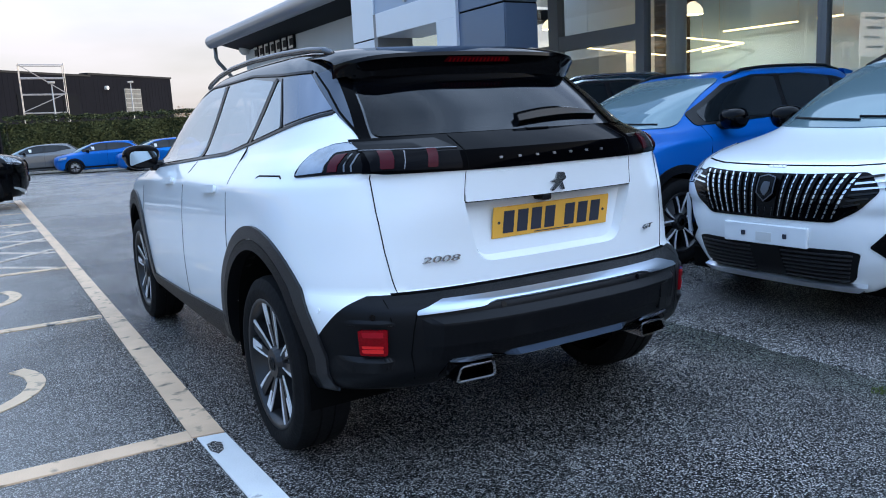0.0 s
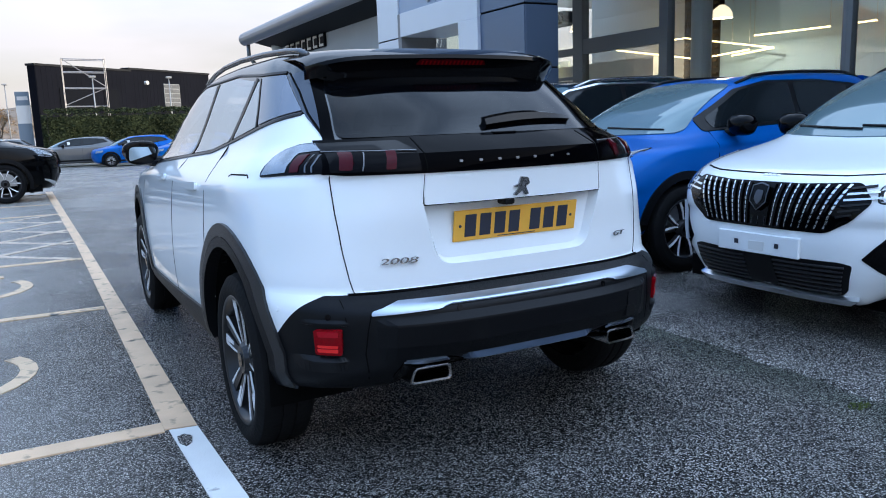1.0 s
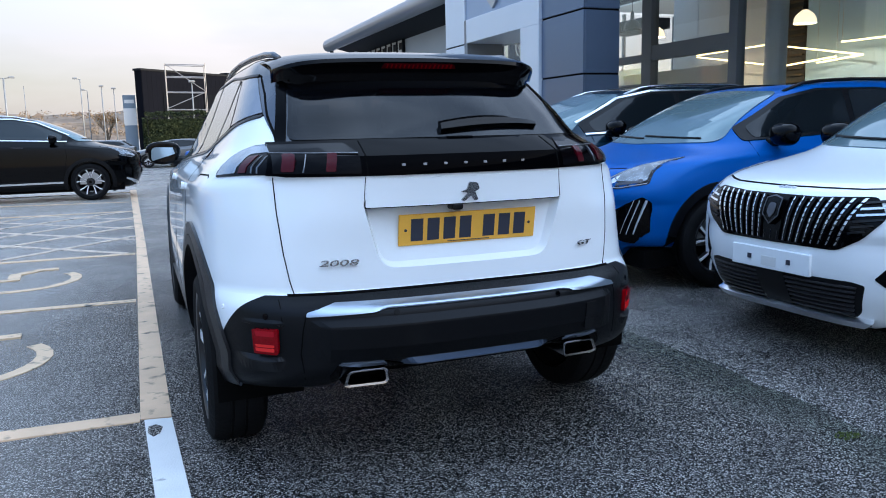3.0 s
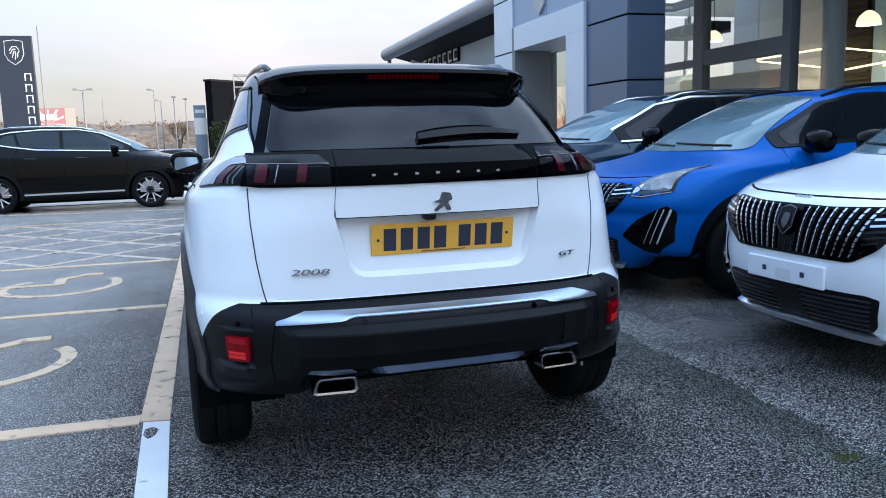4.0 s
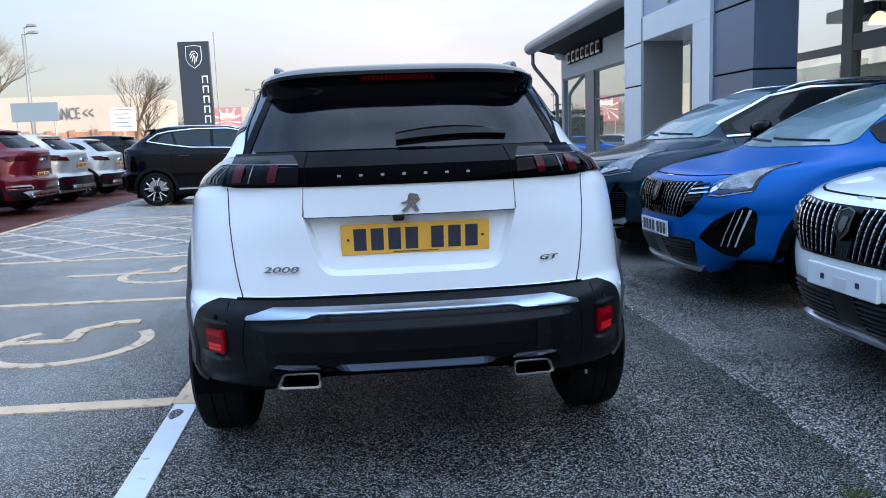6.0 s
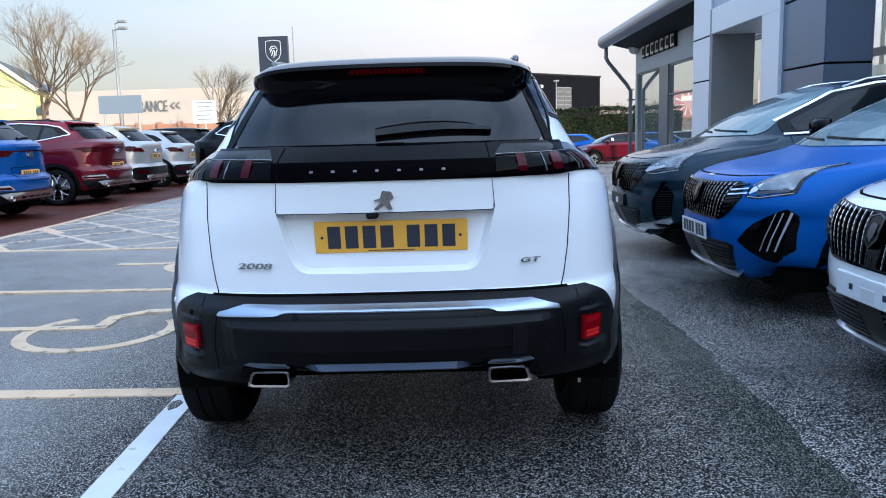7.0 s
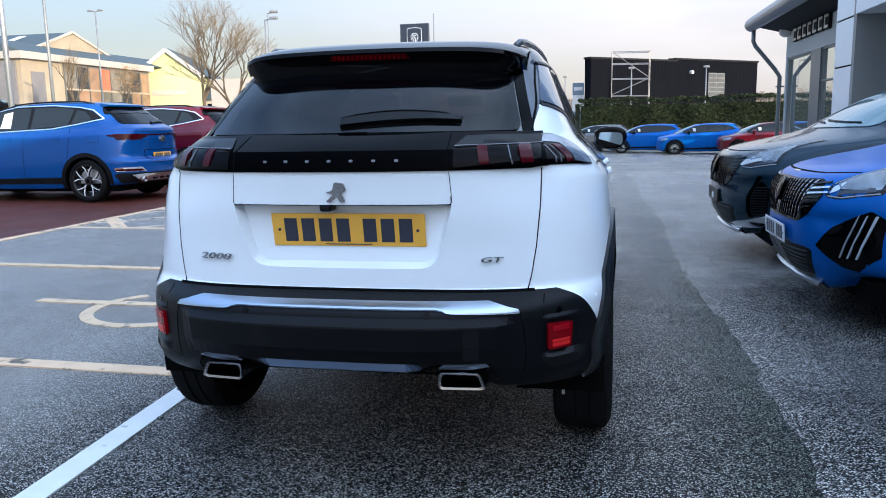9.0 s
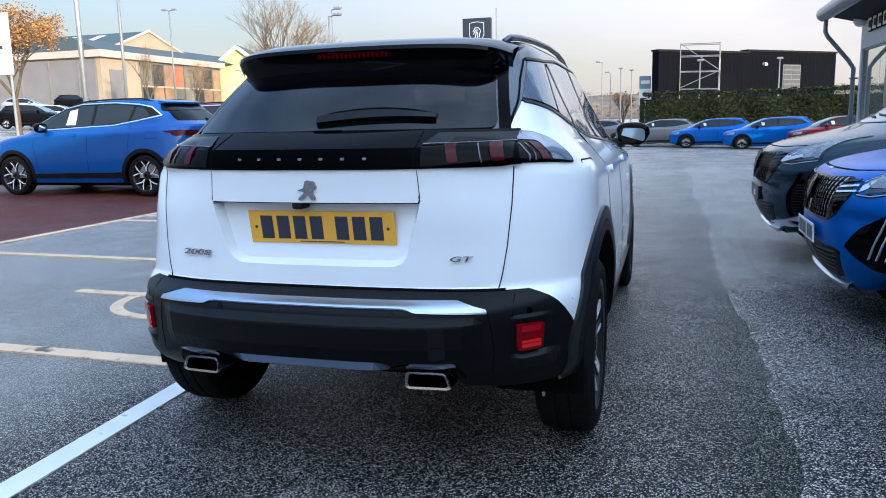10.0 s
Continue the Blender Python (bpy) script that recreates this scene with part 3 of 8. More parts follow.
for nm, slope, c0, dc, lift in (("trim_hatching", -1.0, 1.35, 1.155, 0.004), ("trim_hatching_cross", 1.0, 7.45, 1.14, 0.0075)):
    runs = [clipped(slope, c0 + dc * k) for k in range(8)]
    marking(nm, [bar(run[0], run[1], 0.085) for run in runs if run], M_HATCH, "criss-cross hatching in worn pale paint", lift)
marking("trim_old_hatching", [bar((-5.60, 6.84), (-4.93, 6.06), 0.17), bar((-5.58, 8.22), (-5.07, 7.63), 0.15)], M_LINEY, "older yellow hatch bars showing beside the edge line", 0.011)
for nm, dy in (("trim_symbol_near", 0.0), ("trim_symbol_far", 2.55)):
    sym = [ribbon(arc(-2.08, 2.27 + dy, 0.46, 132, 395, 22), 0.085), ribbon([(-3.1, 2.38 + dy), (-2.75, 2.36 + dy), (-2.12, 2.36 + dy)], 0.09),
           ribbon([(-2.11, 2.32 + dy), (-2.13, 2.62 + dy), (-1.95, 2.79 + dy), (-1.80, 2.80 + dy)], 0.10)]
    marking(nm, sym, M_LINEWORN, "worn painted wheelchair symbol in a bay", step=0.003)
marking("trim_line_cars", [bar((-5.66, 13.42), (-1.25, 12.65), 0.08), bar((-5.6, 15.2), (-1.25, 15.3), 0.08)], M_LINEWORN, "worn pale bay lines")
bays = sheet("pavement_bays", 1.53, 6.9, -9.0, 16.0, 0.003, M_ASPHALT2, 12, 160)
for v in bays.data.vertices:
    if v.co.x < 1.6:
        v.co.z = ground_z(v.co.x, v.co.y) - 0.003
        v.co.x += 0.04 * math.sin(v.co.y * 1.1) + 0.02 * math.sin(v.co.y * 3.7 + 1.0) + rnd.uniform(-0.012, 0.012)
track = sheet("pavement_joint", 1.50, 1.84, -9.0, 16.0, 0.007, M_ASPHALT3, 6, 160)
for v in track.data.vertices:
    edge = 1.0 if v.co.x < 1.53 or v.co.x > 1.80 else 0.0
    if edge:
        v.co.z = ground_z(v.co.x, v.co.y) - 0.003
    v.co.x += 0.04 * math.sin(v.co.y * 1.1) + edge * rnd.uniform(-0.03, 0.03)
tagged(track, "paler worn band along the asphalt joint", "asphalt", kind="structure")
tagged(bays, "darker resurfaced asphalt under the parked row", "asphalt", kind="structure")
chips = [[(-1.105 + dx, 0.885 + dy), (-1.075 + dx, 0.90 + dy), (-1.05 + dx, 0.865 + dy), (-1.062 + dx, 0.80 + dy), (-1.088 + dx, 0.775 + dy), (-1.108 + dx, 0.82 + dy)] for dx, dy in ((0.0, 0.0),)]
chips += [[(-0.99, 0.46), (-0.975, 0.47), (-0.97, 0.445), (-0.985, 0.44)], [(-1.0, -0.62), (-0.98, -0.60), (-0.972, -0.635), (-0.992, -0.65)]]
marking("trim_chips", chips, M_ASPHALT, "dark chips where paint has flaked off the white line", 0.009)

# a tuft of moss on the asphalt
bm = bmesh.new()
tuft = random.Random(12)
for _ in range(90):
    a, q = tuft.uniform(0, 6.28), tuft.random() ** 0.6
    px_, py_ = 0.055 * q * math.cos(a), 0.035 * q * math.sin(a)
    up = Vector((tuft.uniform(-0.4, 0.4), tuft.uniform(-0.4, 0.4), 1)).normalized() * tuft.uniform(0.006, 0.016)
    side = Vector((math.cos(a * 3), math.sin(a * 3), 0)) * 0.004
    foot = Vector((px_, py_, 0))
    bm.faces.new([bm.verts.new(v) for v in (foot - side, foot + side, foot + up)])
moss_tuft = part("moss_tuft", bm, M_GRASS)
moss_tuft.location = (1.38, -0.35, 0.001)
tagged(moss_tuft, "small tuft of green moss on the asphalt", "moss", kind="stuff")

# ---- cars ----
# outlines of the body from the sill upwards: height rear, middle, front; rearmost, foremost; half width; corner depth rear, front; corner power
LOWER = [
    (0.25, 0.20, 0.22, 0.40, 3.80, 0.62, 0.5, 0.5, 3.0),
    (0.275, 0.205, 0.21, 0.06, 4.05, 0.84, 0.62, 0.65, 3.3),
    (0.37, 0.29, 0.32, -0.025, 4.16, 0.868, 0.68, 0.70, 3.1),
    (0.475, 0.42, 0.45, -0.062, 4.215, 0.878, 0.75, 0.75, 2.8),
    (0.575, 0.55, 0.56, -0.068, 4.225, 0.884, 0.75, 0.78, 2.8),
    (0.617, 0.61, 0.62, -0.060, 4.222, 0.885, 0.75, 0.80, 2.8),
    (0.655, 0.655, 0.68, 0.030, 4.215, 0.884, 0.72, 0.82, 3.2),
]
WAIST = [
    (0.672, 0.70, 0.74, 0.056, 4.205, 0.882, 0.72, 0.84, 3.3),
    (0.78, 0.80, 0.80, 0.052, 4.18, 0.876, 0.74, 0.86, 3.2),
    (0.92, 0.90, 0.85, 0.034, 4.14, 0.868, 0.78, 0.90, 3.0),
    (1.02, 0.975, 0.885, 0.028, 4.07, 0.858, 0.82, 0.95, 2.9),
    (1.060, 1.01, 0.91, 0.022, 3.98, 0.835, 0.84, 1.0, 2.9),
    (1.108, 1.04, 0.955, 0.034, 3.75, 0.806, 0.84, 1.0, 3.0),
    (1.135, 1.075, 1.00, 0.092, 3.55, 0.775, 0.78, 0.95, 3.0),
]
UPPER = [
    (1.165, 1.105, 1.04, 0.168, 3.42, 0.740, 0.70, 0.80, 3.1),
    (1.28, 1.24, 1.19, 0.340, 3.14, 0.672, 0.58, 0.66, 3.3),
    (1.40, 1.375, 1.34, 0.520, 2.80, 0.616, 0.52, 0.56, 3.4),
    (1.465, 1.455, 1.425, 0.610, 2.56, 0.580, 0.50, 0.52, 3.4),
    (1.495, 1.500, 1.470, 0.680, 2.40, 0.538, 0.50, 0.52, 3.3),
    (1.512, 1.525, 1.495, 0.800, 2.15, 0.420, 0.45, 0.5, 3.0),
    (1.518, 1.535, 1.510, 1.000, 1.80, 0.220, 0.3, 0.3, 2.5),
    (1.520, 1.537, 1.515, 1.200, 1.50, 0.020, 0.1, 0.1, 2.2),
]
RINGS = LOWER + WAIST + UPPER


def monotone(ts, vs, t):
    """Monotone cubic through (ts, vs)."""
    n = len(ts)
    k = max(0, min(n - 2, next((i for i in range(n - 1) if t <= ts[i + 1]), n - 2)))
    h = [ts[i + 1] - ts[i] for i in range(n - 1)]
    d = [(vs[i + 1] - vs[i]) / h[i] for i in range(n - 1)]
    def slope(i):
        if i == 0:
            return d[0]
        if i == n - 1:
            return d[-1]
        a, b = d[i - 1], d[i]
        return 0.0 if a * b <= 0 else 2 * a * b / (a + b)
    s = (t - ts[k]) / h[k]
    m0, m1 = slope(k) * h[k], slope(k + 1) * h[k]
    return (2 * s ** 3 - 3 * s * s + 1) * vs[k] + (s ** 3 - 2 * s * s + s) * m0 + (-2 * s ** 3 + 3 * s * s) * vs[k + 1] + (s ** 3 - s * s) * m1


def smoothstep(a, b, v):
    t = min(max((v - a) / (b - a), 0.0), 1.0)
    return t * t * (3 - 2 * t)


def car_body(size, sub=3, nr=14, ns=20, tweak=None):
    """The closed shell of a tall hatchback, stretched to length, width, height."""
    sy, sx, sz = size[0] / 4.29, size[1] / 1.77, size[2] / 1.537
    ts = [0.0]
    for a, b in zip(RINGS, RINGS[1:]):
        ts.append(ts[-1] + math.hypot(b[0] - a[0], (b[3] - a[3]) * 0.7, (b[5] - a[5]) * 0.7) + 0.01)
    cols = list(zip(*RINGS))
    bm = bmesh.new()
    grid = []
    steps = []
    for k in range(len(RINGS) - 1):
        m = max(2, min(3 * sub, int(round((ts[k + 1] - ts[k]) / 0.15 * sub * 1.2))))
        steps += [ts[k] + (ts[k + 1] - ts[k]) * i / m for i in range(m)]
    steps.append(ts[-1])
    for t in steps:
        zr, zm, zf, yr, yf, w, lr, lf, n = [monotone(ts, c, t) for c in cols]
        half = []
        for i in range(nr + 1):
            a = math.pi / 2 * i / nr
            half.append((w * math.sin(a) ** (2 / n), yr + lr * (1 - max(0.0, math.cos(a)) ** (2 / n))))
        y0, y1 = yr + lr, yf - lf
        half += [(w, y0 + (y1 - y0) * i / ns) for i in range(1, ns)]
        for i in range(nr + 1):
            a = math.pi / 2 * (1 - i / nr)
            half.append((w * max(0.0, math.sin(a)) ** (2 / n), yf - lf * (1 - max(0.0, math.cos(a)) ** (2 / n))))
        ring = []
        for x, y in half:
            f = (y - yr) / (yf - yr)
            z = zm + (zr - zm) * max(0.0, 1 - f / 0.42) ** 1.6 + (zf - zm) * max(0.0, (f - 0.5) / 0.5) ** 1.5
            x *= 1 - 0.05 * smoothstep(2.6, 4.2, y) - 0.015 * smoothstep(1.2, 0.0, y)
            ring.append((x, y, z))
        full = ring + [(-x, y, z) for x, y, z in ring[-2:0:-1]]
        if tweak:
            full = [tweak(*p) for p in full]
        grid.append([bm.verts.new((x * sx, y * sy, z * sz)) for x, y, z in full])
    m = len(grid[0])
    for a, b in zip(grid, grid[1:]):
        for i in range(m):
            bm.faces.new((a[i], a[(i + 1) % m], b[(i + 1) % m], b[i]))
    bm.faces.new(grid[0][::-1])
    bm.faces.new(grid[-1])
    bmesh.ops.recalc_face_normals(bm, faces=bm.faces)
    return bm


VIEWS = {"rear": ((0, -3), (0, 1, 0)), "front": ((0, 9), (0, -1, 0)), "left": ((-4, 0), (1, 0, 0)), "right": ((4, 0), (-1, 0, 0)), "top": (None, (0, 0, -1))}


def skin(name, poly, view, bvh, material, parent, off=0.004, deep=0.012, cell=0.06, label="", smooth=True):
    """A panel of the given outline laid on a body: the outline is seen from that side, and follows the body's curve."""
    bm = bmesh.new()
    f = bm.faces.new([bm.verts.new((a, b, 0)) for a, b in poly])
    for ax in (0, 1):
        lo, hi = min(p[ax] for p in poly), max(p[ax] for p in poly)
        k = math.ceil(lo / cell) * cell
        while k < hi:
            if k - lo > 1e-4 and hi - k > 1e-4:
                no = (1, 0, 0) if ax == 0 else (0, 1, 0)
                bmesh.ops.bisect_plane(bm, geom=bm.verts[:] + bm.edges[:] + bm.faces[:], plane_co=(k, k, 0), plane_no=no, dist=1e-5)
            k += cell
    way = Vector(VIEWS[view][1])
    low = {}
    for v in bm.verts:
        a, b = v.co.x, v.co.y
        src = {"rear": (a, -3, b), "front": (a, 9, b), "left": (-4, a, b), "right": (4, a, b), "top": (a, b, 4)}[view]
        hit, nrm, _, _ = bvh.ray_cast(Vector(src), way)
        if hit is None:
            guess = {"rear": (a, 0.5, b), "front": (a, 3.8, b), "left": (-0.8, a, b), "right": (0.8, a, b), "top": (a, b, 1.2)}[view]
            hit, nrm, _, _ = bvh.find_nearest(Vector(guess))
        if nrm.dot(way) > 0:
            nrm = -nrm
        v.co = hit + nrm * off
        low[v] = hit - nrm * deep
    edges = [e for e in bm.edges if len(e.link_faces) == 1]
    made = {}
    for e in edges:
        for v in e.verts:
            if v not in made:
                made[v] = bm.verts.new(low[v])
    for e in edges:
        a, b = e.verts
        try:
            bm.faces.new((a, b, made[b], made[a]))
        except ValueError:
            pass
    bmesh.ops.recalc_face_normals(bm, faces=bm.faces)
    top = next((f for f in bm.faces if all(v not in made.values() for v in f.verts)), None)
    if top and top.normal.dot(way) > 0:
        bmesh.ops.reverse_faces(bm, faces=bm.faces)
    return part(name, bm, material, parent, label, smooth)


def wheel(parent, x, y, r, rim_r, side, style="five", width=0.215, machined=M_ALLOY):
    """A tyre on an alloy; side is +1 where its face looks towards +x."""
    h = width / 2
    bm = bmesh.new()
    prof = [(-h * 0.9, rim_r), (-h, rim_r + 0.03), (-h * 0.98, r - 0.035), (-h * 0.82, r - 0.008), (-h * 0.6, r), (-h * 0.28, r), (-h * 0.26, r - 0.007), (-h * 0.2, r - 0.007),
            (-h * 0.18, r), (h * 0.18, r), (h * 0.2, r - 0.007), (h * 0.26, r - 0.007), (h * 0.28, r), (h * 0.6, r), (h * 0.82, r - 0.008), (h * 0.98, r - 0.035), (h, rim_r + 0.03), (h * 0.9, rim_r)]
    lathe(bm, prof, 56, closed=True)
    bmesh.ops.recalc_face_normals(bm, faces=bm.faces)
    w = part("wheel", bm, M_RUBBER, parent, "black rubber tyre on an alloy", smooth=True)
    w.location = (x, y, r)
    if side < 0:
        w.rotation_euler = (0, 0, math.pi)
    bm = bmesh.new()
    lathe(bm, [(-h * 0.85, rim_r - 0.004), (h * 0.86, rim_r + 0.002), (h * 0.93, rim_r - 0.004), (h * 0.86, rim_r - 0.018), (h * 0.3, rim_r - 0.03), (-h * 0.2, rim_r - 0.05), (-h * 0.2, 0.02)], 48)
    part("rim", bm, M_ALLOYDARK, w, smooth=True)
    count = 5
    for k in range(count):
        for nm, material in (("spoke", M_ALLOYDARK), ("spoke_face", machined)):
            key = (nm, round(rim_r, 3), round(h, 3), material.name, style)
            if key not in SPOKES:
                SPOKES[key] = spoke_mesh(nm, rim_r, h, material, style)
            ob = new(nm, SPOKES[key])
            ob.parent, ob.rotation_euler = w, (2 * math.pi * k / count + 0.3, 0, 0)
    bm = bmesh.new()
    rod(bm, (h * 0.45, 0, 0), (h * 0.80, 0, 0), 0.075, 0.055, 20)
    part("hub", bm, M_ALLOYDARK, w)
    bm = bmesh.new()
    rod(bm, (h * 0.78, 0, 0), (h * 0.84, 0, 0), 0.03, 0.026, 16)
    part("cap", bm, M_GLOSSBLACK, w)
    bm = bmesh.new()
    rod(bm, (-h * 0.3, 0, 0), (-h * 0.05, 0, 0), rim_r * 0.72, rim_r * 0.72, 28)
    part("brake_disc", bm, M_STEEL, w)
    return w


SPOKES = {}


def spoke_mesh(nm, rim_r, h, material, style):
    """A forked alloy spoke: two bars that part towards the rim."""
    mesh = bmesh.new()
    if style == "blade":
        # a broad dark blade in two leaves, each with a machined stripe along its outer edge and a short facet near the rim
        def at(t, up, ang):
            rr = 0.045 + (rim_r - 0.060) * t
            return (up + h * (0.80 - 0.18 * (1 - t)), rr * math.cos(ang), rr * math.sin(ang))
        def bar_of(lo, hi, up, thick, t0=0.10, t1=1.0):
            rows = []
            for i in range(5):
                t = t0 + (t1 - t0) * i / 4
                a, b = lo(t), hi(t)
                rows.append([mesh.verts.new(q) for q in (at(t, up - thick, a), at(t, up, a), at(t, up, b), at(t, up - thick, b))])
            for p, q in zip(rows, rows[1:]):
                for i in range(4):
                    mesh.faces.new((p[i], p[(i + 1) % 4], q[(i + 1) % 4], q[i]))
            mesh.faces.new(rows[-1])
            mesh.faces.new(rows[0][::-1])
        for o in (-1, 1):
            if nm == "spoke":
                bar_of(lambda t: o * (0.04 + 0.04 * t), lambda t: o * (0.38 - 0.10 * t), -0.001, 0.035)
            else:
                bar_of(lambda t: o * (0.34 - 0.115 * t), lambda t: o * (0.39 - 0.105 * t), 0.002, 0.006)
                if o > 0:
                    bar_of(lambda t: 0.09 + 0.02 * t, lambda t: 0.12 + 0.12 * t, 0.002, 0.006, 0.55, 1.0)
        bmesh.ops.recalc_face_normals(mesh, faces=mesh.faces)
        me = bpy.data.meshes.new(nm)
        mesh.to_mesh(me)
        mesh.free()
        me.materials.append(material)
        return me
    lift, thick, wid = (0.004, 0.006, 0.055) if nm == "spoke_face" else (-0.002, 0.035, 0.085)
    for o in (-1, 1):
        def at(t, up, across):
            spread = (0.10 + 0.20 * t) * o + across
            if style == "wye":
                spread = (0.05 + 0.46 * max(0.0, t - 0.35)) * o + across * 0.8
            rr = 0.05 + (rim_r - 0.062) * t
            return (up + h * (0.78 - 0.15 * (1 - t)), rr * math.cos(spread), rr * math.sin(spread))
        rows = []
        for t in (0.12, 0.4, 0.7, 1.0):
            ww = wid * (1.25 - 0.5 * t)
            rows.append([mesh.verts.new(q) for q in (at(t, lift - thick, -ww), at(t, lift, -ww), at(t, lift, ww), at(t, lift - thick, ww))])
        for p, q in zip(rows, rows[1:]):
            for i in range(4):
                mesh.faces.new((p[i], p[(i + 1) % 4], q[(i + 1) % 4], q[i]))
        mesh.faces.new(rows[-1])
        mesh.faces.new(rows[0][::-1])
    bmesh.ops.recalc_face_normals(mesh, faces=mesh.faces)
    me = bpy.data.meshes.new(nm)
    mesh.to_mesh(me)
    mesh.free()
    me.materials.append(material)
    return me


def cut_arches(ob, ys, r, zc, half, tall=1.0):
    """Cuts the wheel openings out of a body."""
    bm = bmesh.new()
    for y in ys:
        for s in (-1, 1):
            rod(bm, (s * (half - 0.34), y, zc), (s * (half + 0.3), y, zc), r, r, 40)
    for v in bm.verts:
        v.co.z = zc + (v.co.z - zc) * tall
    return carve(ob, bm)


def carve(ob, bm, crossing=False):
    """Takes a closed shape out of a body."""
    me = bpy.data.meshes.new("cutter")
    bm.to_mesh(me)
    bm.free()
    tool = new("cutter", me)
    tool.parent = ob.parent
    md = ob.modifiers.new("arches", "BOOLEAN")
    md.operation, md.object, md.solver = "DIFFERENCE", tool, "EXACT"
    md.use_self = crossing
    dg = bpy.context.evaluated_depsgraph_get()
    dg.update()
    done = bpy.data.meshes.new_from_object(ob.evaluated_get(dg))
    ob.modifiers.remove(md)
    ob.data = done
    bpy.data.objects.remove(tool)
    return ob


def split_body(ob, planes, classify, materials, parent):
    """Cuts a body along planes and parts it by what each face belongs to."""
    bm = bmesh.new()
    bm.from_mesh(ob.data)
    for co, no in planes:
        bmesh.ops.bisect_plane(bm, geom=bm.verts[:] + bm.edges[:] + bm.faces[:], plane_co=co, plane_no=no, dist=1e-5)
    names = {}
    for f in bm.faces:
        names[f.index] = None
    bm.faces.index_update()
    sort = [classify(f.calc_center_median(), f.normal) for f in bm.faces]
    made = {}
    for key in dict.fromkeys(sort):
        b2 = bm.copy()
        b2.faces.ensure_lookup_table()
        bmesh.ops.delete(b2, geom=[b2.faces[i] for i, k in enumerate(sort) if k != key], context="FACES")
        made[key] = part(key, b2, materials[key][0], parent, materials[key][1], smooth=True)
    bm.free()
    bpy.data.objects.remove(ob)
    return made


def arch_trim(bvh, y, zc, r0, r1, side, parent, material, sill, cell=0.05, rear=None, tall=1.0):
    a0 = -math.degrees(math.asin(min(0.9, (zc - sill) / r0)))
    a1 = a0 if rear is None else -math.degrees(math.asin((zc - rear) / r0))
    poly = arc(y, zc, r0, a0, 180 - a1, 28) + arc(y, zc, r1, 180 - a1 * 0.9, a0 * 0.9, 28)
    poly = [(u, zc + (v - zc) * (tall if v > zc else 1.0)) for u, v in poly]
    return skin("arch_trim", poly, side, bvh, material, parent, 0.012, 0.07, cell, "black plastic wheel arch trim")


def liner(parent, y, zc, r, half, tall=1.0):
    for s in (-1, 1):
        bm = bmesh.new()
        seg = 20
        rows = []
        for i in range(seg + 1):
            a = math.pi * (-0.06 + 1.12 * i / seg)
            rows.append([bm.verts.new((s * xx, y + r * math.cos(a), zc + r * math.sin(a) * tall)) for xx in (half - 0.04, half - 0.345)])
        for p, q in zip(rows, rows[1:]):
            bm.faces.new((p[0], p[1], q[1], q[0]))
        bm.faces.new([rw[1] for rw in rows])
        part("arch_liner", bm, M_GAP, parent)


def number_plate(parent, y, z, tilt, material, face=-1, w=0.52, h=0.111, x=0.0):
    """A plate whose characters are plain bars."""
    p = part("number_plate", boxed(-w / 2, w / 2, -0.003, 0.003, -h / 2, h / 2, 0.002, 1), material, parent, "number plate with plain dark bars")
    p.location, p.rotation_euler = (x, y, z), (radians(tilt), 0, 0 if face < 0 else math.pi)
    xs = [-0.182, -0.122, -0.062, -0.002, 0.088, 0.148, 0.208]
    for cx in xs:
        b = part("character_bar", boxed(cx - 0.022 - 0.012, cx + 0.022 - 0.012, -0.0045, -0.002, -0.0395 * h / 0.111, 0.0395 * h / 0.111), M_INK, p)
    for cx in (-0.235, 0.235):
        bm = bmesh.new()
        rod(bm, (cx, -0.005, 0), (cx, -0.001, 0), 0.005, 0.006, 10)
        part("screw", bm, M_INK, p)
    part("maker_line", boxed(-0.08, 0.08, -0.0042, -0.002, -h / 2 + 0.006, -h / 2 + 0.009), M_INK, p)
    return p


def door_mirror(parent, x, y, z, s, material, k=1.0):
    bm = bmesh.new()
    bmesh.ops.create_icosphere(bm, subdivisions=3, radius=1.0)
    for v in bm.verts:
        c = v.co
        px = math.copysign(abs(c.x) ** 0.75, c.x) * 0.125 * k
        pz = math.copysign(abs(c.z) ** 0.75, c.z) * 0.085 * k
        py = max(c.y, -0.35) * 0.10
        v.co = (px * (1 - 0.12 * (c.z < 0)), py, pz)
    m = part("door_mirror", bm, material, parent, "door mirror housing", smooth=True)
    m.location = (x + s * 0.13, y, z)
    poly = rounded([(-0.105, -0.062), (0.108, -0.055), (0.11, 0.058), (-0.10, 0.066)], 0.04)
    bm = prism(bmesh.new(), [(a * 0.86 * k, b * 0.86 * k) for a, b in poly], -0.040, -0.034, "xz")
    part("mirror_pane", bm, M_MIRROR, m, "mirror glass").rotation_euler = (radians(13), 0, radians(-4 * s))
    bm = bmesh.new()
    rod(bm, (-s * 0.17, 0.02, -0.06), (-s * 0.05, 0.0, -0.05), 0.03, 0.035, 10)
    part("mirror_arm", bm, M_TRIM, m)
    return m


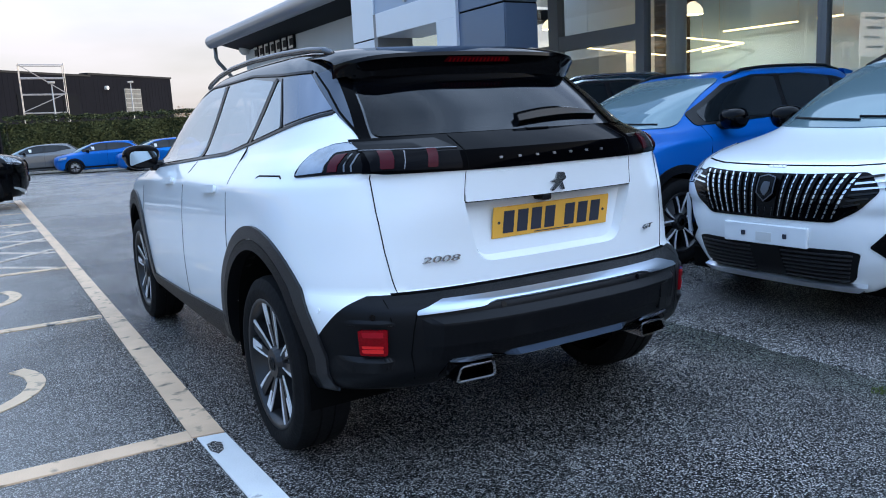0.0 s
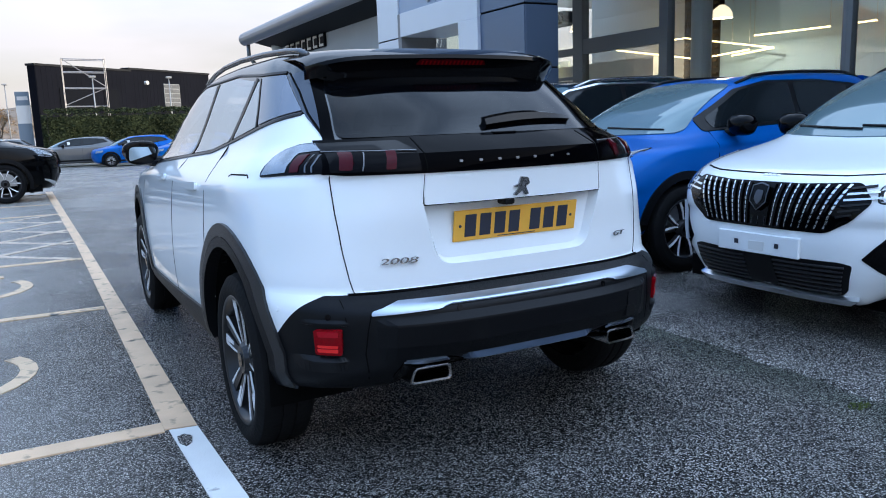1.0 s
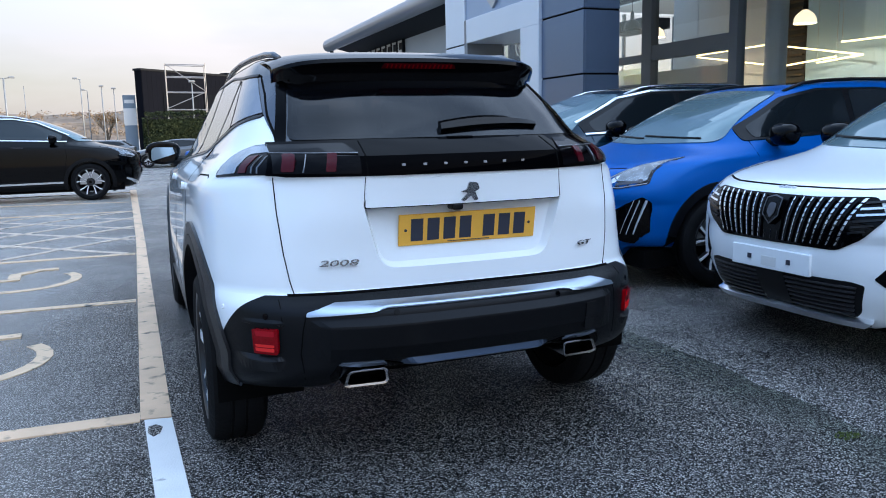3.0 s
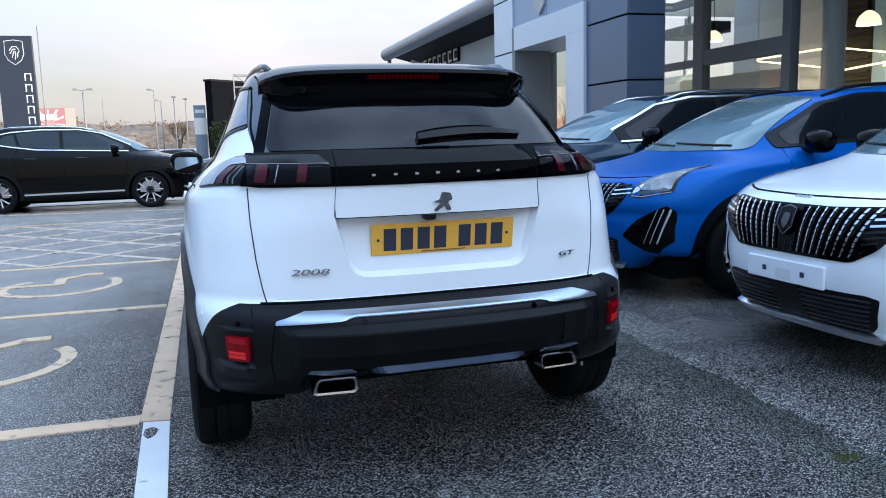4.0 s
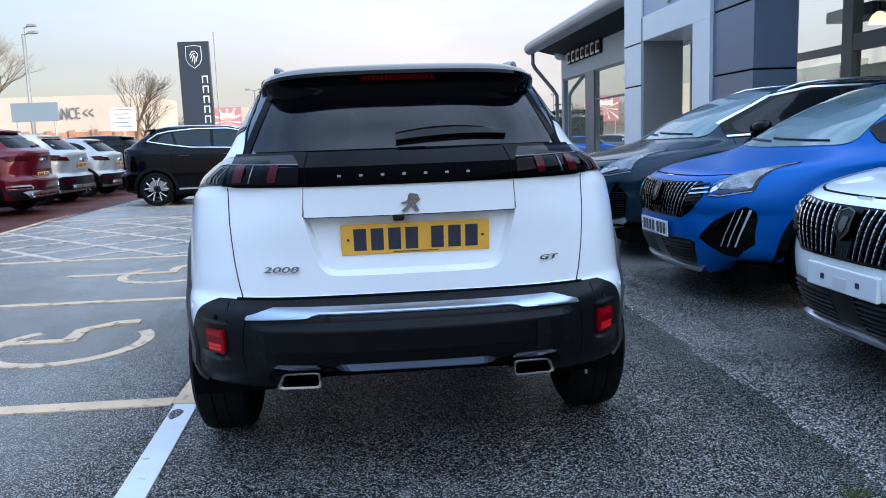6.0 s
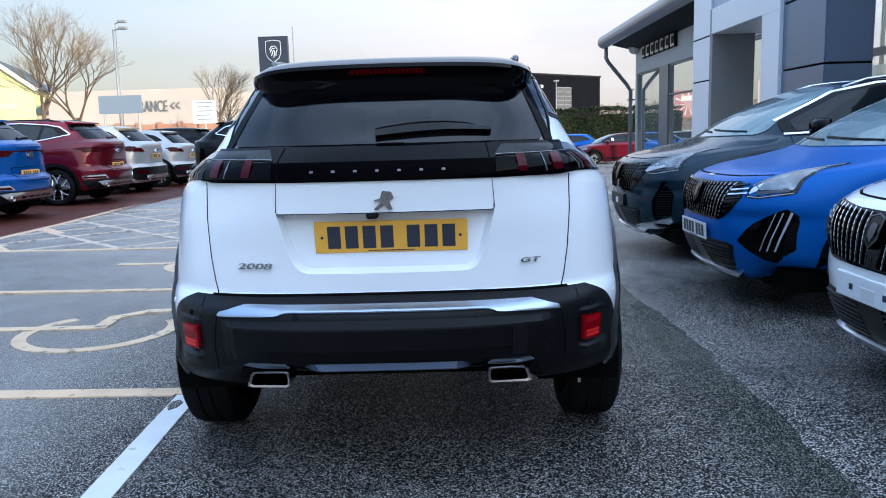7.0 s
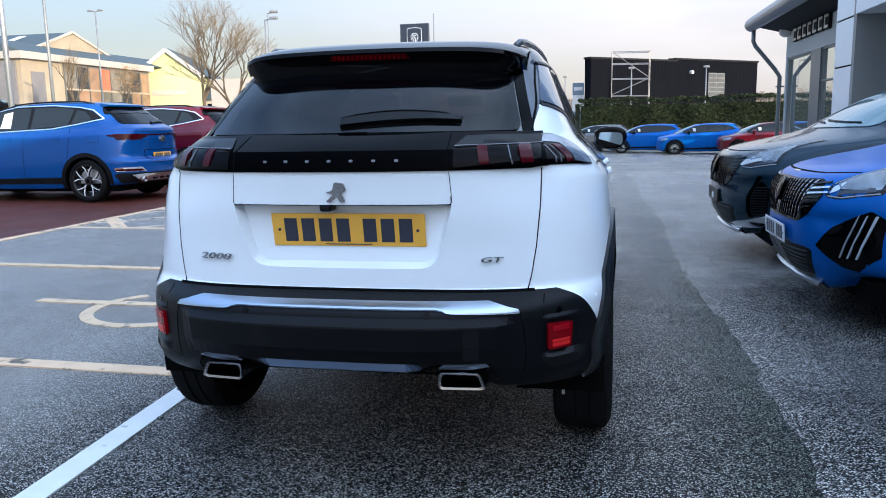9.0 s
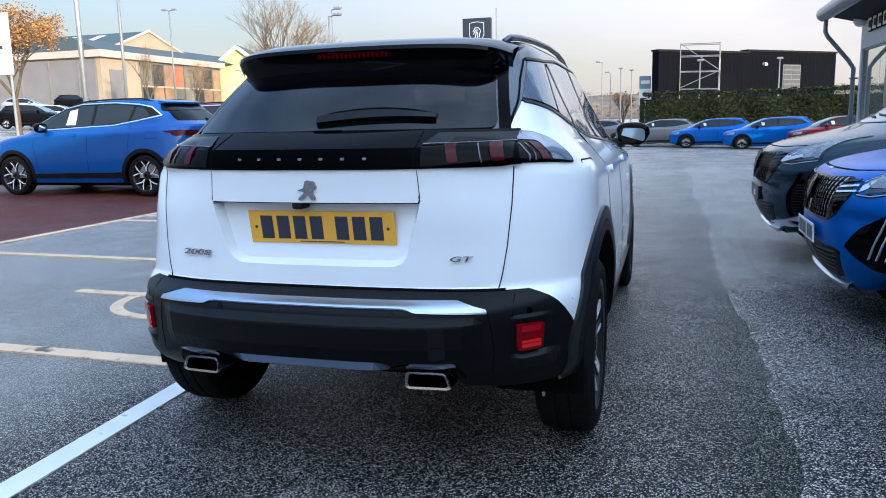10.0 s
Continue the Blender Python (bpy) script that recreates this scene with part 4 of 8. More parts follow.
def side_windows(bvh, parent, sz, sy, side, material, frame_mat=M_TRIM, cell=0.08, chrome=False, priv=None):
    """Three side panes in a dark surround."""
    def p(*q):
        return [(y * sy, z * sz) for y, z in q]
    skin("window_surround", rounded(p((0.60, 1.245), (0.80, 1.375), (1.02, 1.42), (1.5, 1.456), (2.15, 1.448), (2.52, 1.378), (3.02, 1.15), (3.0, 1.055), (1.45, 1.115)), 0.03), side, bvh, frame_mat, parent, 0.008, 0.012, min(cell, 0.06))
    skin("side_pane", rounded(p((1.90, 1.115), (1.885, 1.43), (2.15, 1.428), (2.48, 1.365), (2.93, 1.155), (2.90, 1.075)), 0.03), side, bvh, material, parent, 0.011, 0.006, min(cell, 0.06))
    skin("side_pane", rounded(p((1.19, 1.165), (1.11, 1.405), (1.46, 1.438), (1.82, 1.432), (1.84, 1.115)), 0.03), side, bvh, priv or material, parent, 0.011, 0.006, min(cell, 0.06))
    skin("side_pane", rounded(p((0.78, 1.24), (0.90, 1.36), (1.06, 1.395), (1.13, 1.175)), 0.02), side, bvh, priv or material, parent, 0.011, 0.006, min(cell, 0.06))
    if chrome:
        skin("chrome_strip", ribbon(p((0.59, 1.255), (0.79, 1.387), (1.02, 1.432), (1.5, 1.468), (2.15, 1.458), (2.53, 1.388), (3.03, 1.16)), 0.016), side, bvh, M_BRIGHT, parent, 0.010, 0.008, 0.05)
        skin("chrome_strip", ribbon(p((0.595, 1.25), (1.0, 1.178), (1.45, 1.110), (2.2, 1.078), (3.0, 1.048)), 0.016), side, bvh, M_BRIGHT, parent, 0.012, 0.008, 0.05)


def handles(bvh, parent, sy, sz, side, material):
    for y in (1.25, 2.10):
        poly = rounded([(y * sy, 0.955 * sz), ((y + 0.2) * sy, 0.945 * sz), ((y + 0.2) * sy, 0.975 * sz), (y * sy, 0.985 * sz)], 0.012)
        skin("door_handle", poly, side, bvh, material, parent, 0.014, 0.02, 0.05)


def door_gaps(bvh, parent, sy, sz, side):
    for pts in ([(1.15, 1.17), (1.08, 0.98), (1.12, 0.70), (1.22, 0.42)], [(1.87, 1.12), (1.90, 0.80), (1.90, 0.40)], [(2.95, 1.06), (2.98, 0.80), (2.90, 0.40)]):
        skin("panel_gap", ribbon([(y * sy, z * sz) for y, z in pts], 0.006), side, bvh, M_GAP, parent, 0.0015, 0.004, 0.08)


def cheek_tweak(x, y, z):
    """Lifts the sills, and the bumper's foot beside the chin."""
    if z < 0.475:
        k = 1 - 0.42 * max(smoothstep(0.46, 0.66, abs(x)), smoothstep(4.0, 3.6, y) if y < 4.0 else 0.0)
        z = 0.475 - (0.475 - z) * k
    return (x, y, z)


def car_base(m, size, paint_mat, label, tyre=0.335, rim=0.235, axles=(0.70, 3.305), glass=M_SIDE, chrome=False, cladding=M_PLASTIC, group="parked cars", rails=M_TRIM,
             screen=None, machined=M_ALLOY, style="five", fine=False):
    """Body, glass, wheels and trim common to the parked cars. Returns the thing, its surface and the stretch factors."""
    car = thing("car", m, label, "car", group)
    sy, sx, sz = size[0] / 4.29, size[1] / 1.77, size[2] / 1.537
    bm = car_body(size, 4, 26, 20, cheek_tweak) if fine else car_body(size, 2, 12, 14)
    bvh = BVHTree.FromBMesh(bm)
    half = size[1] / 2
    body = part("body", bm, paint_mat, car, "", smooth=True)
    ax = [a * sy for a in axles]
    ra = tyre + 0.045
    cut_arches(body, ax, ra, tyre, half)
    for y in ax:
        liner(car, y, tyre, ra - 0.004, half)
        for s in (-1, 1):
            wheel(car, s * (half - 0.115), y, tyre, rim, s, style, machined=machined)
            arch_trim(bvh, y, tyre, ra - 0.002, ra + 0.062, "right" if s > 0 else "left", car, cladding, 0.22, 0.08)
    for side in ("left", "right"):
        skin("sill", [(ax[0] + ra, 0.285 * sz), (ax[1] - ra, 0.285 * sz), (ax[1] - ra, 0.36 * sz), (ax[0] + ra, 0.38 * sz)], side, bvh, cladding, car, 0.010, 0.01, 0.12)
        side_windows(bvh, car, sz, sy, side, glass, chrome=chrome)
        handles(bvh, car, sy, sz, side, paint_mat)
        door_gaps(bvh, car, sy, sz, side)
    # windscreen and rear pane
    skin("windscreen", rounded([(-0.655 * sx, 1.050 * sz), (0, 1.035 * sz), (0.655 * sx, 1.050 * sz), (0.51 * sx, 1.425 * sz), (0, 1.455 * sz), (-0.51 * sx, 1.425 * sz)], 0.05), "front", bvh, screen or M_SCREEN, car, 0.007, 0.012, 0.045)
    skin("rear_pane", rounded([(-0.60 * sx, 1.17 * sz), (0.60 * sx, 1.17 * sz), (0.52 * sx, 1.41 * sz), (-0.52 * sx, 1.41 * sz)], 0.05), "rear", bvh, M_TINT, car, 0.004, 0.008, 0.08)
    for s in (-1, 1):
        door_mirror(car, s * 0.77 * sx, 2.76 * sy, 1.10 * sz, s, paint_mat if paint_mat in (M_RED, M_SILVER) else M_GLOSSBLACK)
        if rails:
            tube_bm = bmesh.new()
            pts = []
            for i in range(9):
                t = i / 8
                y = (0.82 + 1.6 * t) * sy
                hit = bvh.ray_cast(Vector((s * 0.515 * sx, y, 4)), Vector((0, 0, -1)))[0]
                pts.append(hit + Vector((0, 0, 0.022 if 0 < i < 8 else 0.0)))
            tube(tube_bm, pts, 0.014, 8)
            part("roof_rail", tube_bm, rails, car, smooth=True)
    # underside
    part("underbody", boxed(-half + 0.12, half - 0.12, 0.35 * sy, 3.9 * sy, 0.17, 0.30), M_GAP, car)
    # wipers and spoiler
    sp = bmesh.new()
    rows = []
    for i in range(13):
        x = (-0.52 + 1.04 * i / 12) * sx
        b = 0.07 * (abs(x) / 0.52) ** 2.5
        rows.append([sp.verts.new(v) for v in ((x, (0.66 + b) * sy, 1.495 * sz), (x, (0.50 + b) * sy, 1.468 * sz), (x, (0.51 + b) * sy, 1.445 * sz), (x, (0.62 + b) * sy, 1.44 * sz))])
    for p, q in zip(rows, rows[1:]):
        for i in range(4):
            sp.faces.new((p[i], p[(i + 1) % 4], q[(i + 1) % 4], q[i]))
    sp.faces.new(rows[0][::-1])
    sp.faces.new(rows[-1])
    bmesh.ops.recalc_face_normals(sp, faces=sp.faces)
    part("spoiler", sp, paint_mat, car, smooth=True)
    return car, bvh, sx, sy, sz


def both(poly):
    return (poly, mirrored(poly))


def rear_dress(car, bvh, sx, sy, sz, lamp, paint_mat=M_SILVER, plate=M_YELLOW, red=M_LAMPRED, bar_mat=None, low=False):
    """Tail lamps, plate, bumper and exhausts of a parked car seen from behind."""
    def p(*q):
        return [(x * sx, z * sz) for x, z in q]
    for poly in both(p(*lamp)):
        skin("tail_lamp", rounded(poly, 0.02), "rear", bvh, red, car, 0.016, 0.02, 0.025, "red tail lamp")
    side_lamp = [(0.08, 0.935), (0.16, 0.930), (0.32, 0.965), (0.475, 1.003), (0.30, 1.018), (0.08, 1.018)] if low else [(0.22, 0.97), (0.50, 1.04), (0.34, 1.06), (0.22, 1.05)]
    for side in ("left", "right"):
        skin("tail_lamp", rounded([(y * sy, z * sz) for y, z in side_lamp], 0.015), side, bvh, red, car, 0.016, 0.02, 0.02)
    if bar_mat:
        skin("lamp_bar", p((-0.5, 0.995), (0.5, 0.995), (0.5, 1.012), (-0.5, 1.012)), "rear", bvh, bar_mat, car, 0.010)
    if low:
        # dark strips in the lamps, plate recess low on the tailgate, slim fog lamps and a broad silver skid plate
        for poly in both(p((0.44, 0.975), (0.76, 0.960), (0.76, 0.970), (0.44, 0.985))):
            skin("lamp_line", poly, "rear", bvh, M_LAMPDARK, car, 0.016, 0.006, 0.06)
        skin("plate_recess", rounded(p((-0.40, 0.585), (0.40, 0.585), (0.44, 0.77), (-0.44, 0.77)), 0.03), "rear", bvh, paint_mat, car, 0.004, 0.004, 0.06)
        skin("panel_gap", ribbon(p((-0.44, 0.77), (-0.40, 0.585), (0.40, 0.585), (0.44, 0.77), (-0.43, 0.772)), 0.008), "rear", bvh, M_GAP, car, 0.006, 0.004, 0.06)
        skin("rear_bumper", rounded(p((-0.80, 0.29), (0.80, 0.29), (0.84, 0.40), (0.82, 0.435), (-0.82, 0.435), (-0.84, 0.40)), 0.03), "rear", bvh, M_PLASTIC, car, 0.014, 0.01, 0.06, "black plastic bumper")
        skin("skid_plate", rounded(p((-0.60, 0.315), (0.60, 0.315), (0.72, 0.405), (0.60, 0.42), (-0.60, 0.42), (-0.72, 0.405)), 0.02), "rear", bvh, M_SATIN, car, 0.024, 0.01, 0.06, "broad silver skid plate")
        for k in range(-2, 3):
            skin("skid_slot", rounded(p((k * 0.17 - 0.05, 0.335), (k * 0.17 + 0.05, 0.335), (k * 0.17 + 0.06, 0.365), (k * 0.17 - 0.06, 0.365)), 0.01), "rear", bvh, M_PLASTIC, car, 0.027, 0.006, 0.06)
        for poly in both(p((0.52, 0.455), (0.83, 0.462), (0.84, 0.52), (0.60, 0.527))):
            skin("fog_surround", rounded(poly, 0.02), "rear", bvh, M_CHROME, car, 0.014, 0.01, 0.05)
        for poly in both(p((0.555, 0.462), (0.83, 0.468), (0.83, 0.498), (0.59, 0.498))):
            skin("rear_fog_lamp", rounded(poly, 0.012), "rear", bvh, M_LAMPRED, car, 0.019, 0.01, 0.05, "slim red fog lamp in a chrome surround")
        for side in ("left", "right"):
            skin("fog_surround", rounded([(0.06 * sy, 0.462 * sz), (0.20 * sy, 0.468 * sz), (0.17 * sy, 0.515 * sz), (0.06 * sy, 0.520 * sz)], 0.015), side, bvh, M_CHROME, car, 0.012, 0.01, 0.05)
        # the shade below the spoiler, laid on as a gloss black strip
        skin("spoiler_shade", rounded(p((-0.60, 1.32), (0.0, 1.345), (0.60, 1.32), (0.52, 1.43), (-0.52, 1.43)), 0.03), "rear", bvh, M_GLOSSBLACK, car, 0.010, 0.006, 0.04, "black strip painted in for the shade under the spoiler")
        skin("wiper", ribbon(p((0.0, 1.185), (0.22, 1.20), (0.40, 1.195)), 0.022), "rear", bvh, M_TRIM, car, 0.022, 0.012, 0.04)
        for side in ("left", "right"):
            skin("fuel_flap_gap", ribbon([(0.58 * sy, 0.90 * sz), (0.78 * sy, 0.90 * sz), (0.78 * sy, 1.0 * sz), (0.58 * sy, 1.0 * sz), (0.58 * sy, 0.905 * sz)], 0.005), side, bvh, M_GAP, car, 0.0015, 0.004, 0.05)
    else:
        skin("rear_bumper", rounded(p((-0.80, 0.33), (0.80, 0.33), (0.83, 0.50), (0.80, 0.60), (-0.80, 0.60), (-0.83, 0.50)), 0.05), "rear", bvh, M_PLASTIC, car, 0.014, 0.01, 0.08, "black plastic bumper")
        skin("skid_plate", rounded(p((-0.55, 0.36), (0.55, 0.36), (0.62, 0.43), (-0.62, 0.43)), 0.02), "rear", bvh, M_SATIN, car, 0.022, 0.01, 0.1, "silver skid plate")
        for poly in both(p((0.52, 0.47), (0.78, 0.47), (0.78, 0.53), (0.56, 0.53))):
            skin("rear_fog_lamp", rounded(poly, 0.015), "rear", bvh, M_LAMPRED, car, 0.02, 0.02, 0.08)
    zp = 0.675 if low else 0.83
    hit = bvh.ray_cast(Vector((0, -3, (zp + 0.02) * sz)), Vector((0, 1, 0)))[0]
    number_plate(car, hit.y - 0.018, zp * sz, -4, plate)
    hit = bvh.ray_cast(Vector((0, -3, 0.94 * sz)), Vector((0, 1, 0)))[0]
    bm = bmesh.new()
    rod(bm, (0, hit.y - 0.03, 0.94 * sz), (0, hit.y + 0.03, 0.94 * sz), 0.05, 0.058, 24)
    for v in bm.verts:
        v.co.x *= 1.35
    part("badge", bm, M_SATIN, car, "plain bright oval badge")
    for s in (-1, 1):
        xe, ze = s * 0.56 * sx, (0.335 if low else 0.36) * sz
        hit = bvh.ray_cast(Vector((xe, -3, ze)), Vector((0, 1, 0)))[0]
        bm = bmesh.new()
        lathe(bm, [(0.0, 0.038), (0.0, 0.046), (0.16, 0.046), (0.16, 0.030), (0.03, 0.030)], 20)
        bmesh.ops.rotate(bm, verts=bm.verts, cent=(0, 0, 0), matrix=Matrix.Rotation(math.pi / 2, 3, "Z"))
        tip = part("exhaust_tip", bm, M_SATIN, car, smooth=True)
        tip.location = (xe, hit.y - 0.045, ze)


def face_2008(car, bvh, sx, sy, sz, plate=None, teal=False, slat=M_SLAT):
    """Grille, headlamps, claw lights and lower grille of a parked car seen from ahead."""
    def p(*q):
        return [(x * sx, z * sz) for x, z in q]
    g = p((-0.38, 0.590), (0.38, 0.590), (0.50, 0.665), (0.575, 0.755), (0.50, 0.842), (0.22, 0.828), (-0.22, 0.828), (-0.50, 0.842), (-0.575, 0.755), (-0.50, 0.665))
    grille = skin("grille", rounded(g, 0.03), "front", bvh, M_GLOSSBLACK, car, 0.006, 0.02, 0.06, "black grille with bright slats")
    # bright dashes in columns that fan out upwards, broader towards the sides
    for k in range(-9, 10):
        f = abs(k) / 9
        top, foot = 0.820 + 0.016 * f, 0.602 + 0.006 * f
        for j in range(9):
            lo, hi = (j + 0.10 + 0.04 * (k % 2)) / 9, (j + 0.84 + 0.04 * (k % 2)) / 9
            z0, z1 = foot + (top - foot) * lo, foot + (top - foot) * hi
            if abs(k) < 2 and z1 > 0.655:
                continue
            wd = (0.0014 + 0.0046 * f) * (0.75 + 0.5 * lo)
            xa, xb = k * (0.0405 + 0.0105 * lo), k * (0.0405 + 0.0105 * hi)
            poly = [((xa - wd) * sx, z0 * sz), ((xa + wd) * sx, z0 * sz), ((xb + wd) * sx, z1 * sz), ((xb - wd) * sx, z1 * sz)]
            skin("grille_slat", poly, "front", bvh, M_DARKCHROME if teal or f < 0.2 else slat, grille, 0.0085, -0.005, 0.2, smooth=False)
    for k in range(-9, 9):
        if k in (-1, 0):
            continue
        xa, xb = (k + 0.5) * 0.0405, (k + 0.5) * 0.051
        skin("grille_rib", p((xa - 0.003, 0.604), (xa + 0.003, 0.604), (xb + 0.003, 0.816), (xb - 0.003, 0.816)), "front", bvh, M_BAND, grille, 0.0125, -0.004, 0.06, smooth=False)
    # level fins that run from the grille into the headlamps
    for k in range(6):
        z = 0.672 + 0.027 * k
        xi = 0.405 + (z - 0.60) * 0.30
        xo = min(0.44 + (z - 0.622) * 1.18, 0.605) - max(0.0, z - 0.755) * 0.8
        for poly in both(p((xi, z), (xo, z + 0.016), (xo - 0.004, z + 0.024), (xi, z + 0.010))):
            skin("side_fin", poly, "front", bvh, M_SLAT if k in (3, 4) and not teal else M_LAMPDARK, grille, 0.012, -0.005, 0.08, smooth=False)
    shield = p((-0.055, 0.80), (-0.055, 0.72), (0.0, 0.672), (0.055, 0.72), (0.055, 0.80), (0.0, 0.815))
    skin("badge", rounded(shield, 0.012), "front", bvh, M_GLOSSBLACK, car, 0.026, 0.02, 0.05, "plain dark shield badge")
    skin("badge_rim", ribbon(p((-0.050, 0.797), (-0.050, 0.722), (0.0, 0.680), (0.050, 0.722), (0.050, 0.797), (0.0, 0.810), (-0.049, 0.798)), 0.006), "front", bvh, M_DARKCHROME, car, 0.029, 0.004, 0.05)
    skin("badge_mark", rounded(p((-0.026, 0.775), (-0.024, 0.735), (0.0, 0.705), (0.026, 0.735), (0.018, 0.778)), 0.012), "front", bvh, M_DARKCHROME, car, 0.029, 0.004, 0.05)
    lampp = p((0.588, 0.748), (0.572, 0.818), (0.652, 0.914), (0.720, 0.962), (0.780, 0.776), (0.665, 0.742))
    for poly in both(lampp):
        skin("headlamp_bowl", rounded(poly, 0.02), "front", bvh, M_LAMPDARK, car, 0.002, 0.006, 0.05)
        skin("headlamp_lens", rounded(poly, 0.02), "front", bvh, M_LENS, car, 0.008, 0.004, 0.03, "clear headlamp lens")
    # lamp units: a bright upper reflector, a dark projector below it, thin light guides
    for poly in both(p((0.640, 0.796), (0.600, 0.822), (0.655, 0.898), (0.713, 0.942), (0.762, 0.800))):
        skin("headlamp_reflector", rounded(poly, 0.010), "front", bvh, M_REFLECTOR, car, 0.005, -0.001, 0.03)
    for poly in both(p((0.602, 0.768), (0.596, 0.806), (0.628, 0.838), (0.634, 0.790))):
        skin("headlamp_unit", rounded(poly, 0.008), "front", bvh, M_CHROME, car, 0.005, -0.001, 0.03)
    for poly in both(p((0.640, 0.765), (0.755, 0.790), (0.742, 0.812), (0.640, 0.785))):
        skin("headlamp_unit", rounded(poly, 0.006), "front", bvh, M_DARKCHROME, car, 0.005, -0.001, 0.03)
    for line in (((0.586, 0.820), (0.653, 0.903), (0.714, 0.948)), ((0.600, 0.756), (0.668, 0.752), (0.768, 0.782))):
        for poly in both(ribbon(p(*line), 0.005)):
            skin("light_guide", poly, "front", bvh, M_DRL, car, 0.006, -0.002, 0.03)
    if not teal:
        claw = p((0.535, 0.472), (0.656, 0.366), (0.71, 0.352), (0.783, 0.437), (0.792, 0.655), (0.772, 0.690), (0.632, 0.590))
        for poly in both(claw):
            skin("claw_panel", rounded(poly, 0.010), "front", bvh, M_GLOSSBLACK, car, 0.006, 0.02, 0.06)
        for k, w in ((0, 0.002), (1, 0.0035), (2, 0.006)):
            x = 0.658 + 0.029 * k
            for poly in both(p((x + 0.006, 0.425), (x + 0.006 + w, 0.425), (x + 0.080 - 0.009 * k + w, 0.666), (x + 0.080 - 0.009 * k, 0.666))):
                skin("running_light", poly, "front", bvh, M_DRL, car, 0.022, 0.012, 0.5, "white claw-shaped running light")
    else:
        for poly in both(p((0.645, 0.375), (0.745, 0.395), (0.762, 0.575), (0.728, 0.655), (0.672, 0.560))):
            skin("air_vent", rounded(poly, 0.015), "front", bvh, M_BAND, car, 0.005, 0.012, 0.04, "dark corner vent with thin fins")
        for k in range(11):
            z = 0.392 + 0.0205 * k
            xi = 0.648 + 0.10 * max(0.0, z - 0.40) + 0.28 * max(0.0, z - 0.555)
            for poly in both(p((xi + 0.010, z), (min(0.742 + 0.1 * (z - 0.39), 0.752), z + 0.004), (min(0.742 + 0.1 * (z - 0.39), 0.752), z + 0.010), (xi + 0.010, z + 0.006))):
                skin("vent_fin", poly, "front", bvh, M_LAMPDARK, car, 0.010, -0.003, 0.05, smooth=False)
        for poly in both(ribbon(p((0.640, 0.365), (0.652, 0.520), (0.690, 0.622), (0.735, 0.690)), 0.020)):
            skin("vent_blade", poly, "front", bvh, car.children[0].data.materials[0], car, 0.014, 0.006, 0.04)
    low = skin("lower_grille", rounded(p((-0.43, 0.270), (0.43, 0.270), (0.465, 0.300), (0.500, 0.435), (0.44, 0.448), (-0.44, 0.448), (-0.500, 0.435), (-0.465, 0.300)), 0.015), "front", bvh, M_TRIM, car, 0.004, 0.02, 0.06, "black lower grille with fins")
    for k in range(7):
        z = 0.285 + 0.0225 * k
        for s in (-1, 1):
            xs = sorted((s * 0.095, s * (0.43 + 0.035 * k / 6)))
            skin("grille_fin", p((xs[0], z), (xs[1], z), (xs[1], z + 0.007), (xs[0], z + 0.007)), "front", bvh, M_FIN, low, 0.016, 0.01, 0.08, smooth=False)
    skin("grille_bridge", p((-0.09, 0.272), (0.09, 0.272), (0.09, 0.446), (-0.09, 0.446)), "front", bvh, M_TRIM, low, 0.014, 0.01, 0.08)
    skin("front_lip", rounded(p((-0.44, 0.205), (0.44, 0.205), (0.48, 0.238), (-0.48, 0.238)), 0.01), "front", bvh, M_PLASTIC, car, 0.008, 0.012, 0.06, "dark plastic lip")
    skin("lip_blade", p((-0.46, 0.240), (0.46, 0.240), (0.50, 0.268), (-0.50, 0.268)), "front", bvh, M_BRIGHT, car, 0.034, 0.02, 0.06, "silver blade along the lip")
    if teal:
        for poly in both(p((0.580, 0.770), (0.600, 0.760), (0.705, 0.800), (0.690, 0.818), (0.615, 0.792), (0.600, 0.812))):
            skin("running_light", poly, "front", bvh, M_DRL, car, 0.018, 0.008, 0.04, "white hooked running light")
        for poly in both(p((0.34, 0.262), (0.58, 0.282), (0.735, 0.352), (0.742, 0.385), (0.56, 0.330), (0.36, 0.298))):
            skin("silver_corner", rounded(poly, 0.008), "front", bvh, M_BRIGHT, car, 0.014, 0.01, 0.05, "bright corner blade")
    skin("bonnet_gap", ribbon(p((-0.60, 0.885), (-0.4, 0.872), (0, 0.868), (0.4, 0.872), (0.60, 0.885)), 0.006), "front", bvh, M_GAP, car, 0.0015, 0.004, 0.1)
    for k in range(4):
        x = -0.042 + 0.028 * k
        skin("model_badge", p((x - 0.011, 0.858), (x + 0.011, 0.858), (x + 0.011, 0.866), (x - 0.011, 0.866)), "front", bvh, M_SATIN, car, 0.004, 0.004, 0.1, smooth=False)
    hit = bvh.ray_cast(Vector((0, 9, 0.50 * sz)), Vector((0, -1, 0)))[0]
    if plate is M_PLATEW:
        number_plate(car, hit.y + 0.02, 0.497 * sz, 3, M_PLATEW, face=1)
    else:
        pl = part("plate_holder", boxed(-0.26, 0.26, hit.y - 0.01, hit.y + 0.012, 0.443 * sz, 0.553 * sz, 0.006), plate or M_WHITE, car, "blank plate holder")
        for x in (-0.13, 0.13):
            part("fixing", boxed(x - 0.012, x + 0.012, hit.y + 0.011, hit.y + 0.016, 0.485 * sz, 0.51 * sz), M_INK, pl)
